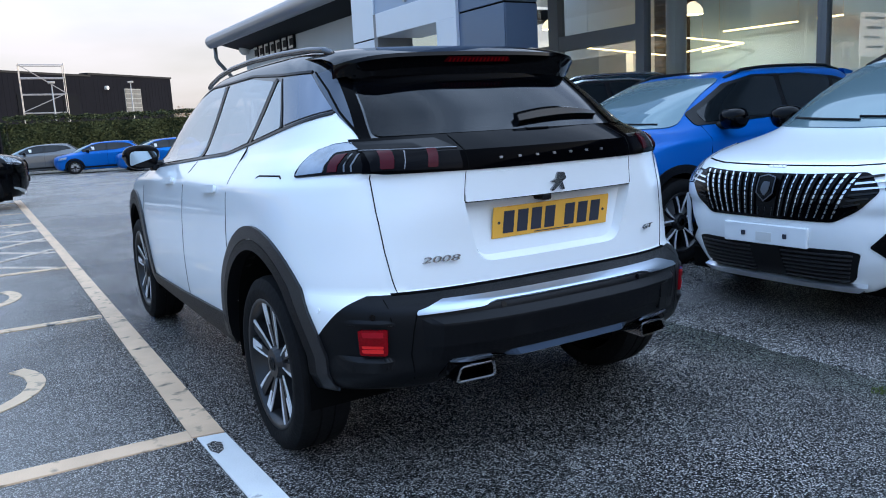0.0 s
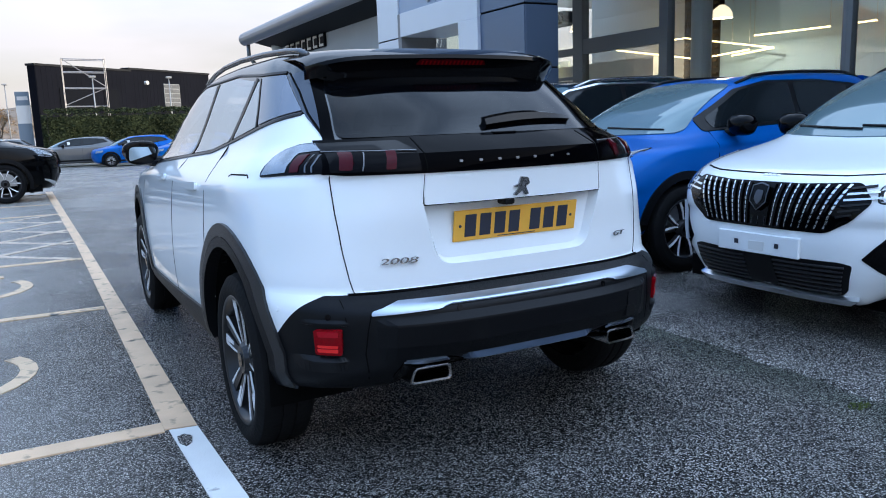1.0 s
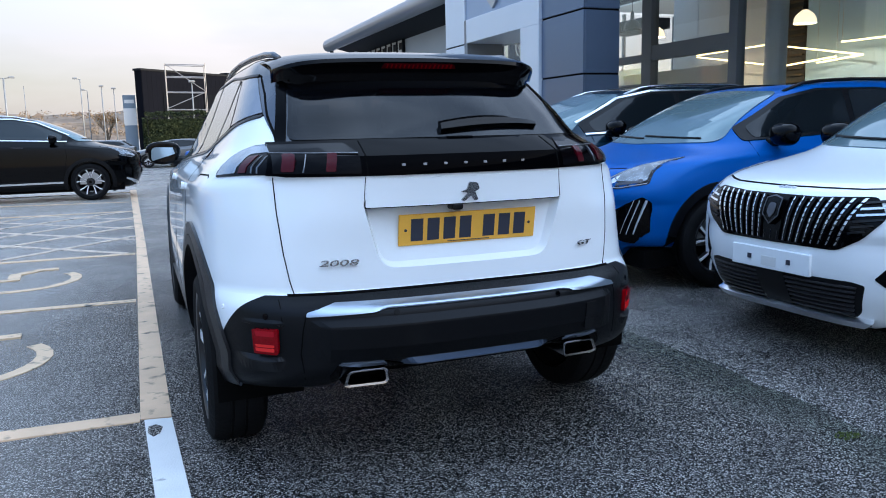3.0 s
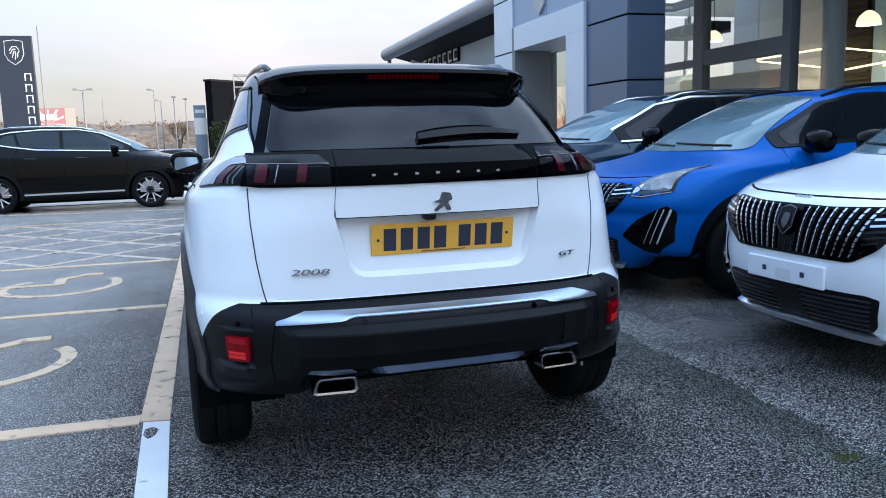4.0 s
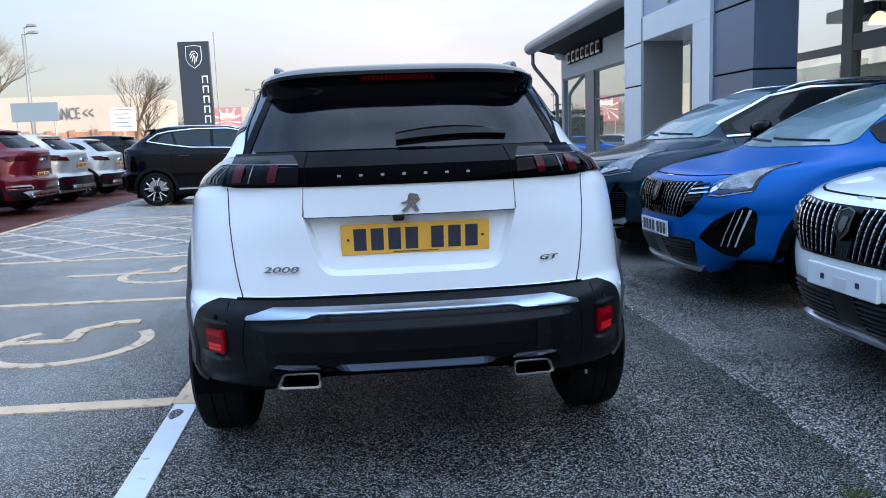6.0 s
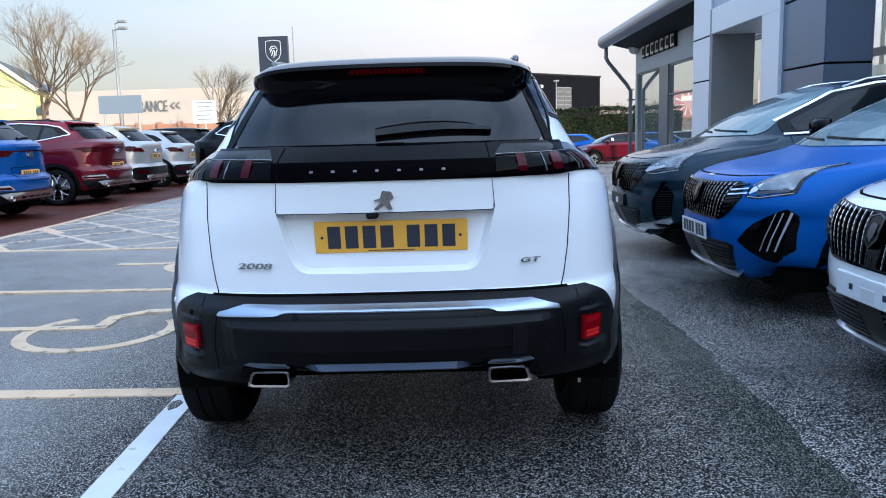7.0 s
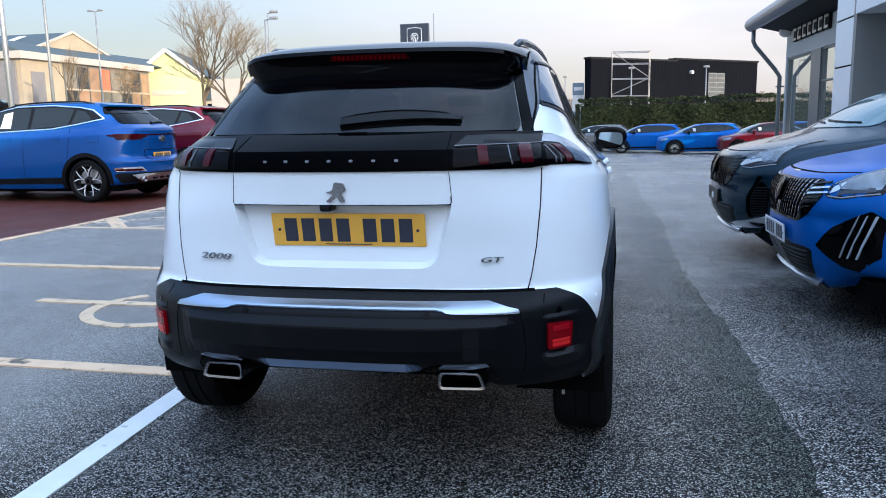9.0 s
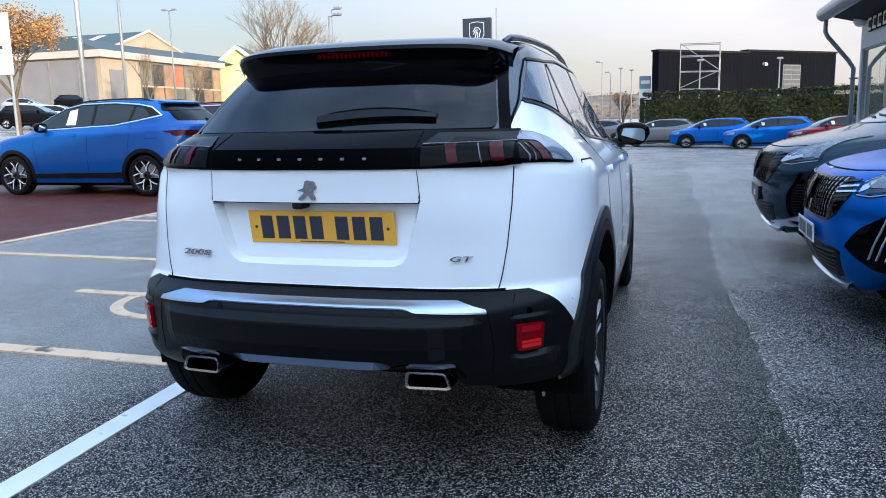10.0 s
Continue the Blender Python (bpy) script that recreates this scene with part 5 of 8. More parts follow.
        part("film_patch", boxed(-0.05, 0.05, hit.y + 0.011, hit.y + 0.014, 0.46 * sz, 0.51 * sz, 0.002), M_PLATEW, pl)
    # wipers at rest on the screen's foot
    for x0, x1 in ((-0.55, 0.02), (0.0, 0.5)):
        pts = []
        for i in range(6):
            t = i / 5
            h = bvh.ray_cast(Vector(((x0 + (x1 - x0) * t) * sx, 9, (1.075 + 0.02 * t) * sz)), Vector((0, -1, 0)))[0]
            pts.append(h + Vector((0, 0.012, 0.008)))
        wb = bmesh.new()
        tube(wb, pts, 0.008, 6)
        part("wiper", wb, M_TRIM, car)


def facing_left(y, x_nose, size):
    """A pose for a car whose nose points to -x at x_nose."""
    return pose(x_nose + size[0] * 4.225 / 4.29, y, 0, 0, 0, 90)


# the row along the showroom, noses to the lane
S2008, S3008, SKIA = (4.29, 1.77, 1.537), (4.45, 1.84, 1.62), (4.48, 1.855, 1.635)
c = car_base(facing_left(0.63, 1.93, S2008), S2008, M_WHITE, "white compact crossover with a blank front plate holder", rails=M_TRIM, fine=True)
face_2008(*c)
c = car_base(facing_left(2.89, 1.93, S2008), S2008, M_BLUE, "bright blue compact crossover with a white front plate", rails=M_TRIM, fine=True)
face_2008(*c, plate=M_PLATEW, slat=M_SLATDIM)
c = car_base(facing_left(5.02, 1.84, S3008), S3008, M_TEAL, "dark teal crossover with chrome window lines", chrome=True, tyre=0.345, rim=0.24, rails=M_SATIN, fine=True)
face_2008(*c, plate=M_TRIM, teal=True)

# ---- the white crossover ----
def hero_tweak(x, y, z):
    a = abs(x)
    if y < 0.3 and 0.67 < z < 1.06:
        # a soft fold runs from under the band down and outwards
        d = (a - 0.42) * 0.797 + (z - 1.045) * 0.604
        if d > 0:
            y += 0.11 * d * smoothstep(0.70, 0.86, z) * smoothstep(1.056, 1.035, z) * (1 - smoothstep(0.62, 0.72, a))
    if z < 0.475:
        # sills and bumper sit well clear of the ground, highest between the exhausts
        k = 0.64 - 0.26 * (1 - smoothstep(0.40, 0.52, a)) * (1 - smoothstep(0.42, 0.75, y))
        z = 0.475 - (0.475 - z) * k
    return (x, y, z)


def plate_recess(ob):
    """Sinks the tapered well for the number plate into the tailgate."""
    inner = rounded([(-0.300, 0.752), (0.300, 0.752), (0.362, 0.985), (-0.362, 0.985)], 0.05, 6)
    outer = rounded([(-0.318, 0.734), (0.318, 0.734), (0.380, 0.990), (-0.380, 0.990)], 0.06, 6)
    bm = bmesh.new()
    rows = [[bm.verts.new((x, y, z)) for x, z in poly] for y, poly in ((-0.30, outer), (0.050, outer), (0.075, [((a[0] + b[0]) / 2, (a[1] + b[1]) / 2) for a, b in zip(inner, outer)]), (0.092, inner))]
    n = len(inner)
    for p, q in zip(rows, rows[1:]):
        for k in range(n):
            bm.faces.new((p[k], p[(k + 1) % n], q[(k + 1) % n], q[k]))
    bm.faces.new(rows[0][::-1])
    bm.faces.new(rows[-1])
    bmesh.ops.recalc_face_normals(bm, faces=bm.faces)
    carve(ob, bm)


def hollow_cabin(ob):
    """Takes the cabin's space out of the shell, then the openings for the glass."""
    bm = bmesh.new()
    rows = []
    for z, y0, y1, w in ((0.76, 0.40, 3.0, 0.70), (1.04, 0.27, 3.22, 0.735), (1.12, 0.26, 3.25, 0.675), (1.26, 0.42, 3.00, 0.615), (1.38, 0.60, 2.68, 0.555), (1.445, 0.74, 2.42, 0.49)):
        half = []
        for i in range(13):
            a = math.pi / 2 * i / 12
            half.append((w * math.sin(a) ** (2 / 3), y0 + 0.5 * (1 - max(0.0, math.cos(a)) ** (2 / 3))))
        half += [(x, y0 + y1 - y) for x, y in half[::-1]]
        rows.append([bm.verts.new((x, y, z)) for x, y in half + [(-x, y) for x, y in half[-2:0:-1]]])
    n = len(rows[0])
    for p, q in zip(rows, rows[1:]):
        for k in range(n):
            bm.faces.new((p[k], p[(k + 1) % n], q[(k + 1) % n], q[k]))
    bm.faces.new(rows[0][::-1])
    bm.faces.new(rows[-1])
    bmesh.ops.recalc_face_normals(bm, faces=bm.faces)
    side = [[(1.91, 1.10), (1.90, 1.41), (2.14, 1.41), (2.46, 1.352), (2.88, 1.15), (2.86, 1.045)], [(1.225, 1.168), (1.135, 1.395), (1.46, 1.42), (1.795, 1.412), (1.815, 1.105), (1.47, 1.13)], [(1.135, 1.178), (0.885, 1.218), (1.035, 1.387)]]
    ends = [([(-0.545, 1.182), (0.545, 1.182), (0.524, 1.24), (0.474, 1.418), (-0.474, 1.418), (-0.524, 1.24)], -0.3, 0.95), ([(-0.62, 1.065), (0.62, 1.065), (0.48, 1.395), (-0.48, 1.395)], 2.2, 4.3)]
    for poly in side:
        prism(bm, poly, -1.21, 1.19, "yz")
    for poly, y0, y1 in ends:
        prism(bm, poly, y0, y1, "xz")
    carve(ob, bm, True)


def belt(y):
    """Where white paint ends and black begins: waist line, then the pillar's seam."""
    if y > 1.45:
        return 1.108 - 0.066 * (y - 1.45)
    if y > 0.49:
        return 1.108 + 0.156 * (1.45 - y)
    return max(1.156, 1.156 + 0.60 * (y - 0.32))


def bumper_top(y):
    return 0.663 if y < 0.17 else 0.663 - 1.1 * (y - 0.17)


hero = thing("car", pose(-0.016, 0, 0), "white crossover with black roof, dark cladding and yellow rear plate", "car")
bm = car_body(S2008, 6, 52, 34, hero_tweak)
HB = BVHTree.FromBMesh(bm)
plain = car_body(S2008, 3, 30, 20)
HP = BVHTree.FromBMesh(plain)
plain.free()
hb = part("shell", bm, M_WHITE, hero, smooth=True)
plate_recess(hb)
cut_arches(hb, (0.745, 3.33), 0.412, 0.335, 0.885, 1.06)
hollow_cabin(hb)
made = split_body(hb,
    [((0, 0, 0.663), (0, 0, 1)), ((0, 0.17, 0.663), (0, 1.1, 1)), ((0, 0.17, 0), (0, 1, 0)), ((0, 1.45, 1.108), (0, 0.066, 1)), ((0, 1.45, 1.108), (0, 0.156, 1)), ((0, 0.32, 1.156), (0, -0.60, 1)), ((0, 0.32, 1.156), (0, 0, 1)),
     ((0, 0.45, 0), (0, 1, 0)), ((0, 1.45, 0), (0, 1, 0)), ((0, 0.49, 0), (0, 1, 0)), ((0, 0.32, 0), (0, 1, 0))],
    lambda c, n: "cabin" if c.z > 0.74 and 0.25 < c.y < 3.4 and HP.find_nearest(c)[3] > 0.03 else "rear_bumper" if c.y < 0.45 and c.z < bumper_top(c.y) else ("roof" if c.z > belt(c.y) and c.y < 3.0 else "body"),
    {"rear_bumper": (M_PLASTIC, "black textured plastic rear bumper"), "roof": (M_ROOFBLACK, "gloss black roof and pillars"), "body": (M_WHITE, "white painted bodywork"), "cabin": (M_INTERIOR, "dark cabin lining")}, hero)
bumper = made["rear_bumper"]
for y in (0.70, 3.305):
    arch_y = y + (0.045 if y < 1 else 0.025)
    liner(hero, arch_y, 0.335, 0.408, 0.885, 1.06)
    for s in (-1, 1):
        wheel(hero, s * 0.768, y, 0.335, 0.252, s, "blade")
        sd_name = "right" if s > 0 else "left"
        arch_trim(HB, arch_y, 0.335, 0.410, 0.446, sd_name, hero, M_PLASTIC, 0.31, 0.05, tall=1.06, rear=0.345 if y < 1 else None)
        arch_trim(HB, arch_y, 0.335, 0.446, 0.492, sd_name, hero, M_CLADTOP, 0.31, 0.05, tall=1.068, rear=0.345 if y < 1 else None)
for side in ("left", "right"):
    skin("sill", [(1.16, 0.315), (2.90, 0.315), (2.90, 0.375), (2.04, 0.40), (1.19, 0.44)], side, HB, M_PLASTIC, hero, 0.012, 0.01, 0.08, "black plastic sill")
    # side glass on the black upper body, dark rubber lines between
    skin("side_pane", rounded([(1.895, 1.088), (1.885, 1.428), (2.15, 1.428), (2.48, 1.366), (2.93, 1.16), (2.90, 1.03)], 0.03), side, HB, M_SKYSIDE, hero, 0.004, 0.006, 0.06, "tinted side window with reflected sky in its colour")
    skin("side_pane", rounded([(1.215, 1.158), (1.115, 1.405), (1.46, 1.436), (1.81, 1.428), (1.83, 1.094), (1.47, 1.118)], 0.025), side, HB, M_SKYSIDE, hero, 0.004, 0.006, 0.06, "tinted side window with reflected sky in its colour")
    skin("side_pane", rounded([(1.150, 1.166), (0.855, 1.214), (1.02, 1.398), (1.050, 1.402)], 0.015), side, HB, M_SKYSIDE, hero, 0.004, 0.006, 0.05, "small tinted quarter window with reflected sky in its colour")
    skin("pillar_panel", rounded([(0.822, 1.222), (0.525, 1.268), (0.765, 1.408), (1.005, 1.412)], 0.006), side, HB, M_SKYGLOSS, hero, 0.004, 0.006, 0.05, "gloss black pillar panel with reflected sky in its colour")
    skin("window_line", ribbon([(0.51, 1.256), (0.83, 1.205), (1.42, 1.114), (1.48, 1.106), (2.0, 1.072), (2.95, 1.009)], 0.010), side, HB, M_TRIM, hero, 0.005, 0.003, 0.05)
    skin("window_line", ribbon([(0.77, 1.418), (1.06, 1.426), (1.46, 1.450), (1.85, 1.443), (2.16, 1.440), (2.50, 1.377), (2.96, 1.16)], 0.009), side, HB, M_TRIM, hero, 0.005, 0.003, 0.05)
    skin("pillar_line", ribbon([(1.862, 1.085), (1.848, 1.43)], 0.034), side, HB, M_TRIM, hero, 0.005, 0.003, 0.05)
    skin("pillar_line", ribbon([(1.182, 1.16), (1.082, 1.412)], 0.032), side, HB, M_TRIM, hero, 0.005, 0.003, 0.05)
    skin("pillar_line", ribbon([(0.838, 1.214), (1.015, 1.408)], 0.006), side, HB, M_TRIM, hero, 0.005, 0.003, 0.05)
    skin("pillar_line", ribbon([(0.325, 1.158), (0.49, 1.258), (0.62, 1.342), (0.75, 1.415)], 0.005), side, HB, M_GAP, hero, 0.004, 0.003, 0.05)
    skin("pillar_panel", [(0.335, 1.163), (0.485, 1.246), (0.742, 1.402), (0.685, 1.424), (0.53, 1.335), (0.318, 1.168)], side, HB, M_SKYDPANEL, hero, 0.003, 0.006, 0.04, "gloss black panel beside the rear window, reflected sky in its colour")
    handles(HB, hero, 1.0, 1.0, side, M_WHITE)
    for pts in ([(1.20, 1.145), (1.10, 1.0), (1.10, 0.74)], [(1.86, 1.07), (1.90, 0.80), (1.90, 0.38)], [(2.92, 1.03), (2.99, 0.80), (2.95, 0.38)], [(0.78, 1.034), (0.76, 1.042), (0.57, 1.047), (0.55, 1.038)],
                [(0.27, 0.60), (0.27, 0.66), (0.20, 0.74), (0.17, 0.90)]):
        if pts[0][0] > 0.5:
            skin("panel_gap", ribbon(pts, 0.005), side, HB, M_GAP, hero, 0.0012, 0.004, 0.06)
    s = -1 if side == "left" else 1
    door_mirror(hero, s * 0.76, 2.76, 1.085, s, M_GLOSSBLACK, 0.84)
    # lamp's outer part round the corner
    outer = [(0.175, 1.058), (0.30, 1.054), (0.46, 1.043), (0.470, 1.056), (0.466, 1.112), (0.452, 1.131), (0.40, 1.150), (0.34, 1.155), (0.245, 1.122), (0.175, 1.118)]
    lamp = skin("tail_lamp", rounded(outer, 0.006), side, HB, M_SMOKE, hero, 0.005, 0.01, 0.03, "smoked tail lamp round the corner")
    skin("clear_lens", rounded([(0.335, 1.060), (0.458, 1.048), (0.462, 1.110), (0.448, 1.128), (0.40, 1.146), (0.34, 1.151), (0.272, 1.128), (0.352, 1.120)], 0.006), side, HB, M_CLEARGREY, lamp, 0.0065, 0.002, 0.03, "clear grey outer end of the lamp")
    skin("red_claw", [(0.285, 1.062), (0.318, 1.060), (0.336, 1.112), (0.300, 1.116)], side, HB, M_CLAW, lamp, 0.0075, 0.002, 0.03)
    for y in (0.236, 0.258):
        skin("silver_claw", [(y, 1.062), (y + 0.005, 1.062), (y + 0.024, 1.114), (y + 0.019, 1.114)], side, HB, M_DIMLINE, lamp, 0.0075, 0.002, 0.03)

# gloss band under the rear window with the lamps in it
band = skin("rear_band", [(-0.655, 1.054), (-0.40, 1.050), (0.0, 1.050), (0.40, 1.050), (0.655, 1.054), (0.625, 1.160), (0.38, 1.162), (0.0, 1.163), (-0.38, 1.162), (-0.625, 1.160)], "rear", HB, M_BAND, hero, 0.006, 0.01, 0.03, "gloss black band across the tailgate")
for s in (-1, 1):
    def pp(*q):
        return [(s * x, z) for x, z in q][::s]
    lamp = skin("tail_lamp", rounded(pp((0.372, 1.058), (0.632, 1.060), (0.625, 1.148), (0.40, 1.150), (0.372, 1.118)), 0.004), "rear", HB, M_SMOKE, hero, 0.009, 0.008, 0.03, "smoked tail lamp with red claws")
    for x0, w in ((0.438, 0.030), (0.560, 0.036)):
        skin("red_claw", rounded(pp((x0 + 0.012, 1.066), (x0 + w + 0.012, 1.066), (x0 + w + 0.001, 1.1165), (x0 + 0.001, 1.1165)), 0.006), "rear", HB, M_CLAW, lamp, 0.012, 0.003, 0.02, "red claw light")
    skin("silver_claw", pp((0.544, 1.064), (0.5475, 1.064), (0.532, 1.114), (0.5285, 1.114)), "rear", HB, M_DIMLINE, lamp, 0.012, 0.003, 0.03)
    # pale ribbon paints the highlight along the lamp's crease
    skin("lamp_edge", ribbon([(s * x, z) for x, z in ((0.632, 1.1195), (0.50, 1.1175), (0.374, 1.1165))], 0.0018), "rear", HB, M_DIMLINE, lamp, 0.0115, 0.004, 0.04)
    skin("panel_gap", ribbon([(s * 0.352, 1.056), (s * 0.353, 1.11), (s * 0.347, 1.157)], 0.004), "rear", HB, M_GAP, band, 0.0075, 0.004, 0.03)
    # tailgate gap and the crease at its foot
    skin("panel_gap", ribbon([(s * x, z) for x, z in ((0.636, 1.05), (0.634, 0.93), (0.623, 0.80), (0.609, 0.71), (0.598, 0.664))], 0.0030), "rear", HB, M_GAP, hero, 0.0014, 0.004, 0.02)
    # black fins beside the rear window
    skin("pillar_fin", ribbon([(s * x, z) for x, z in ((0.584, 1.160), (0.560, 1.24), (0.533, 1.33), (0.508, 1.42))], 0.030), "rear", HB, M_BAND, hero, 0.004, 0.006, 0.03, "thin black fin beside the rear window")
    # red reflector in its pocket
    fog = skin("fog_lamp", rounded(pp((0.661, 0.479), (0.728, 0.479), (0.733, 0.563), (0.662, 0.565)), 0.008), "rear", HB, M_FOGRED, bumper, 0.012, 0.012, 0.03, "red rear fog lamp")
    for k, (za, zb) in enumerate(((0.488, 0.500), (0.503, 0.512), (0.540, 0.558))):
        skin("fog_facet", rounded(pp((0.672, za), (0.721, za), (0.724, zb), (0.672, zb)), 0.003), "rear", HB, M_FOGBRIGHT if k < 2 else M_FOGMID, fog, 0.0135, 0.002, 0.03)
    skin("panel_gap", ribbon([(s * x, z) for x, z in ((0.580, 0.612), (0.592, 0.56), (0.600, 0.48), (0.588, 0.39))], 0.004), "rear", HB, M_GAP, bumper, 0.001, 0.004, 0.03)
    for x, z in ((0.30, 0.611), (0.698, 0.603)):
        h, n, _, _ = HB.ray_cast(Vector((s * x, -3, z)), Vector((0, 1, 0)))
        bmx = bmesh.new()
        rod(bmx, h - n * 0.004, h + n * 0.002, 0.010, 0.010, 16)
        part("parking_sensor", bmx, M_GLOSSBLACK, bumper)
    # exhaust trims: a bright frame round a dark slot
    ex = new("exhaust_trim")
    ex.parent = hero
    out = [(0.333, 0.420), (0.330, 0.378), (0.342, 0.370), (0.462, 0.370), (0.480, 0.376), (0.464, 0.417), (0.452, 0.424), (0.345, 0.425)]
    inn = [(0.341, 0.414), (0.339, 0.381), (0.348, 0.377), (0.457, 0.377), (0.468, 0.381), (0.456, 0.412), (0.447, 0.417), (0.350, 0.418)]
    fr = bmesh.new()
    n = len(out)
    A = [fr.verts.new((s * x, -0.036 + 0.09 * max(0, x - 0.35), z)) for x, z in out]
    B = [fr.verts.new((s * x, -0.034 + 0.09 * max(0, x - 0.35), z)) for x, z in inn]
    C = [fr.verts.new((s * x, 0.14, z)) for x, z in inn]
    D = [fr.verts.new((s * x, 0.14, z + (0.01 if z > 0.39 else 0))) for x, z in out]
    for i in range(n):
        j = (i + 1) % n
        for p, q in ((A, B), (B, C), (D, A)):
            fr.faces.new((p[i], p[j], q[j], q[i]))
    bmesh.ops.recalc_face_normals(fr, faces=fr.faces)
    bmesh.ops.bevel(fr, geom=[e for e in fr.edges if e.calc_face_angle(0) > 0.7], offset=0.003, segments=2, affect="EDGES")
    part("exhaust_frame", fr, M_EXHAUST, hero, "bright exhaust trim frame", smooth=True)
    bpy.data.objects.remove(ex)
    part("exhaust_slot", prism(bmesh.new(), [(s * x, z) for x, z in inn][::s], 0.06, 0.10, "xz"), M_GAP, hero)
    skin("exhaust_pocket", rounded(pp((0.262, 0.424), (0.334, 0.447), (0.485, 0.450), (0.515, 0.400), (0.512, 0.385), (0.31, 0.395)), 0.008), "rear", HB, M_GLOSSBLACK, bumper, 0.004, 0.02, 0.03, "gloss black pocket round the exhaust")
    skin("exhaust_brow", rounded(pp((0.330, 0.440), (0.345, 0.449), (0.475, 0.452), (0.49, 0.445), (0.41, 0.436)), 0.004), "rear", HB, M_SKYGLOSS, bumper, 0.010, 0.02, 0.03, "shiny lip over the exhaust")
    # roof rail
    rb = bmesh.new()
    pts = [(s * x, y, z) for x, y, z in ((0.500, 0.74, 1.478), (0.508, 0.80, 1.497), (0.515, 0.95, 1.510), (0.522, 1.25, 1.522), (0.525, 1.65, 1.528), (0.524, 2.00, 1.520), (0.520, 2.25, 1.500), (0.514, 2.45, 1.472), (0.510, 2.52, 1.455))]
    tube(rb, pts, 0.013, 10)
    for v in rb.verts:
        v.co.z += 0.006
    part("roof_rail", rb, M_RAIL, hero, "dark satin roof rail hugging the roof", smooth=True)
    # panel line and small chip of the wing
    h, n_, _, _ = HB.ray_cast(Vector((s * 4, 0.285, 0.615)), Vector((-s, 0, 0)))
    chip = bmesh.new()
    rod(chip, h - n_ * 0.002, h + n_ * 0.003, 0.010, 0.008, 12)
    part("side_sensor", chip, M_WHITE, hero)

# what shows through the glass: seats with head restraints, dashboard, inner mirror
def seat(x, y, w, back, top, head):
    st = part("seat", boxed(x - w / 2, x + w / 2, y, y + 0.46, 0.70, 0.86, 0.04), M_SEAT, hero, "dark cloth seat")
    bm = prism(bmesh.new(), rounded([(y - 0.02, 0.80), (y + 0.10, 0.80), (y - back + 0.10, top), (y - back, top)], 0.03), x - w / 2, x + w / 2, "yz")
    part("backrest", bm, M_SEAT, st)
    for hx in head:
        hr = boxed(hx - 0.125, hx + 0.125, y - back - 0.01, y - back + 0.09, top + 0.035, top + 0.19, 0.03)
        part("head_restraint", hr, M_SEAT, st)
        for o in (-0.05, 0.05):
            bm = bmesh.new()
            rod(bm, (hx + o, y - back + 0.04, top - 0.02), (hx + o, y - back + 0.04, top + 0.06), 0.006, 0.006, 6)
            part("post", bm, M_SATIN, st)


seat(-0.36, 1.98, 0.50, 0.26, 1.16, (-0.36,))
seat(0.36, 1.98, 0.50, 0.26, 1.16, (0.36,))
seat(0.0, 1.16, 1.20, 0.22, 1.04, (-0.38, 0.38))
part("dashboard", boxed(-0.66, 0.66, 2.72, 3.0, 0.76, 1.02, 0.05), M_INTERIOR, hero)
part("inner_mirror", boxed(-0.11, 0.11, 2.46, 2.49, 1.30, 1.36, 0.012), M_INTERIOR, hero)
skin("windscreen", rounded([(-0.655, 1.050), (0, 1.035), (0.655, 1.050), (0.51, 1.425), (0, 1.455), (-0.51, 1.425)], 0.05), "front", HB, M_CLEAR, hero, 0.007, 0.003, 0.045)

# rear window and spoiler
skin("rear_pane", rounded([(-0.562, 1.166), (0.562, 1.166), (0.538, 1.24), (0.484, 1.43), (-0.484, 1.43), (-0.538, 1.24)], 0.03), "rear", HB, M_TINTCLEAR, hero, 0.004, 0.003, 0.04, "dark tinted rear window")
sp = bmesh.new()
rows = []
for i in range(41):
    x = -0.552 + 1.104 * i / 40
    a = abs(x) / 0.552
    b = 0.018 * a ** 2 + 0.06 * a ** 6 + 0.07 * a ** 16
    dz = -0.012 * a ** 2 - 0.024 * a ** 8
    lip = 1.338 + 0.010 * a ** 2 + 0.085 * a ** 12
    prof = [(0.74 + b, 1.512 + dz), (0.60 + b, 1.500 + dz), (0.50 + b, 1.480 + dz), (0.462 + b, 1.466 + dz), (0.458 + b, 1.452 + dz), (0.476 + b, 1.43 + dz), (0.485 + b, 1.40 + dz * 0.5), (0.492 + b, lip + 0.012), (0.502 + b, lip), (0.58 + b, lip + 0.03), (0.74 + b, 1.47)]
    rows.append([sp.verts.new((x, y, z)) for y, z in prof])
k = len(rows[0])
for p, q in zip(rows, rows[1:]):
    for i in range(k):
        sp.faces.new((p[i], p[(i + 1) % k], q[(i + 1) % k], q[i]))
sp.faces.new(rows[0][::-1])
sp.faces.new(rows[-1])
bmesh.ops.recalc_face_normals(sp, faces=sp.faces)
spb = BVHTree.FromBMesh(sp)
spoiler = part("spoiler", sp, M_GLOSSBLACK, hero, "gloss black roof spoiler", smooth=True)
stop = skin("brake_light", rounded([(-0.165, 1.428), (0.145, 1.428), (0.13, 1.446), (-0.15, 1.446)], 0.006), "rear", spb, M_LAMPRED, spoiler, 0.003, 0.006, 0.03, "red high-level brake light")
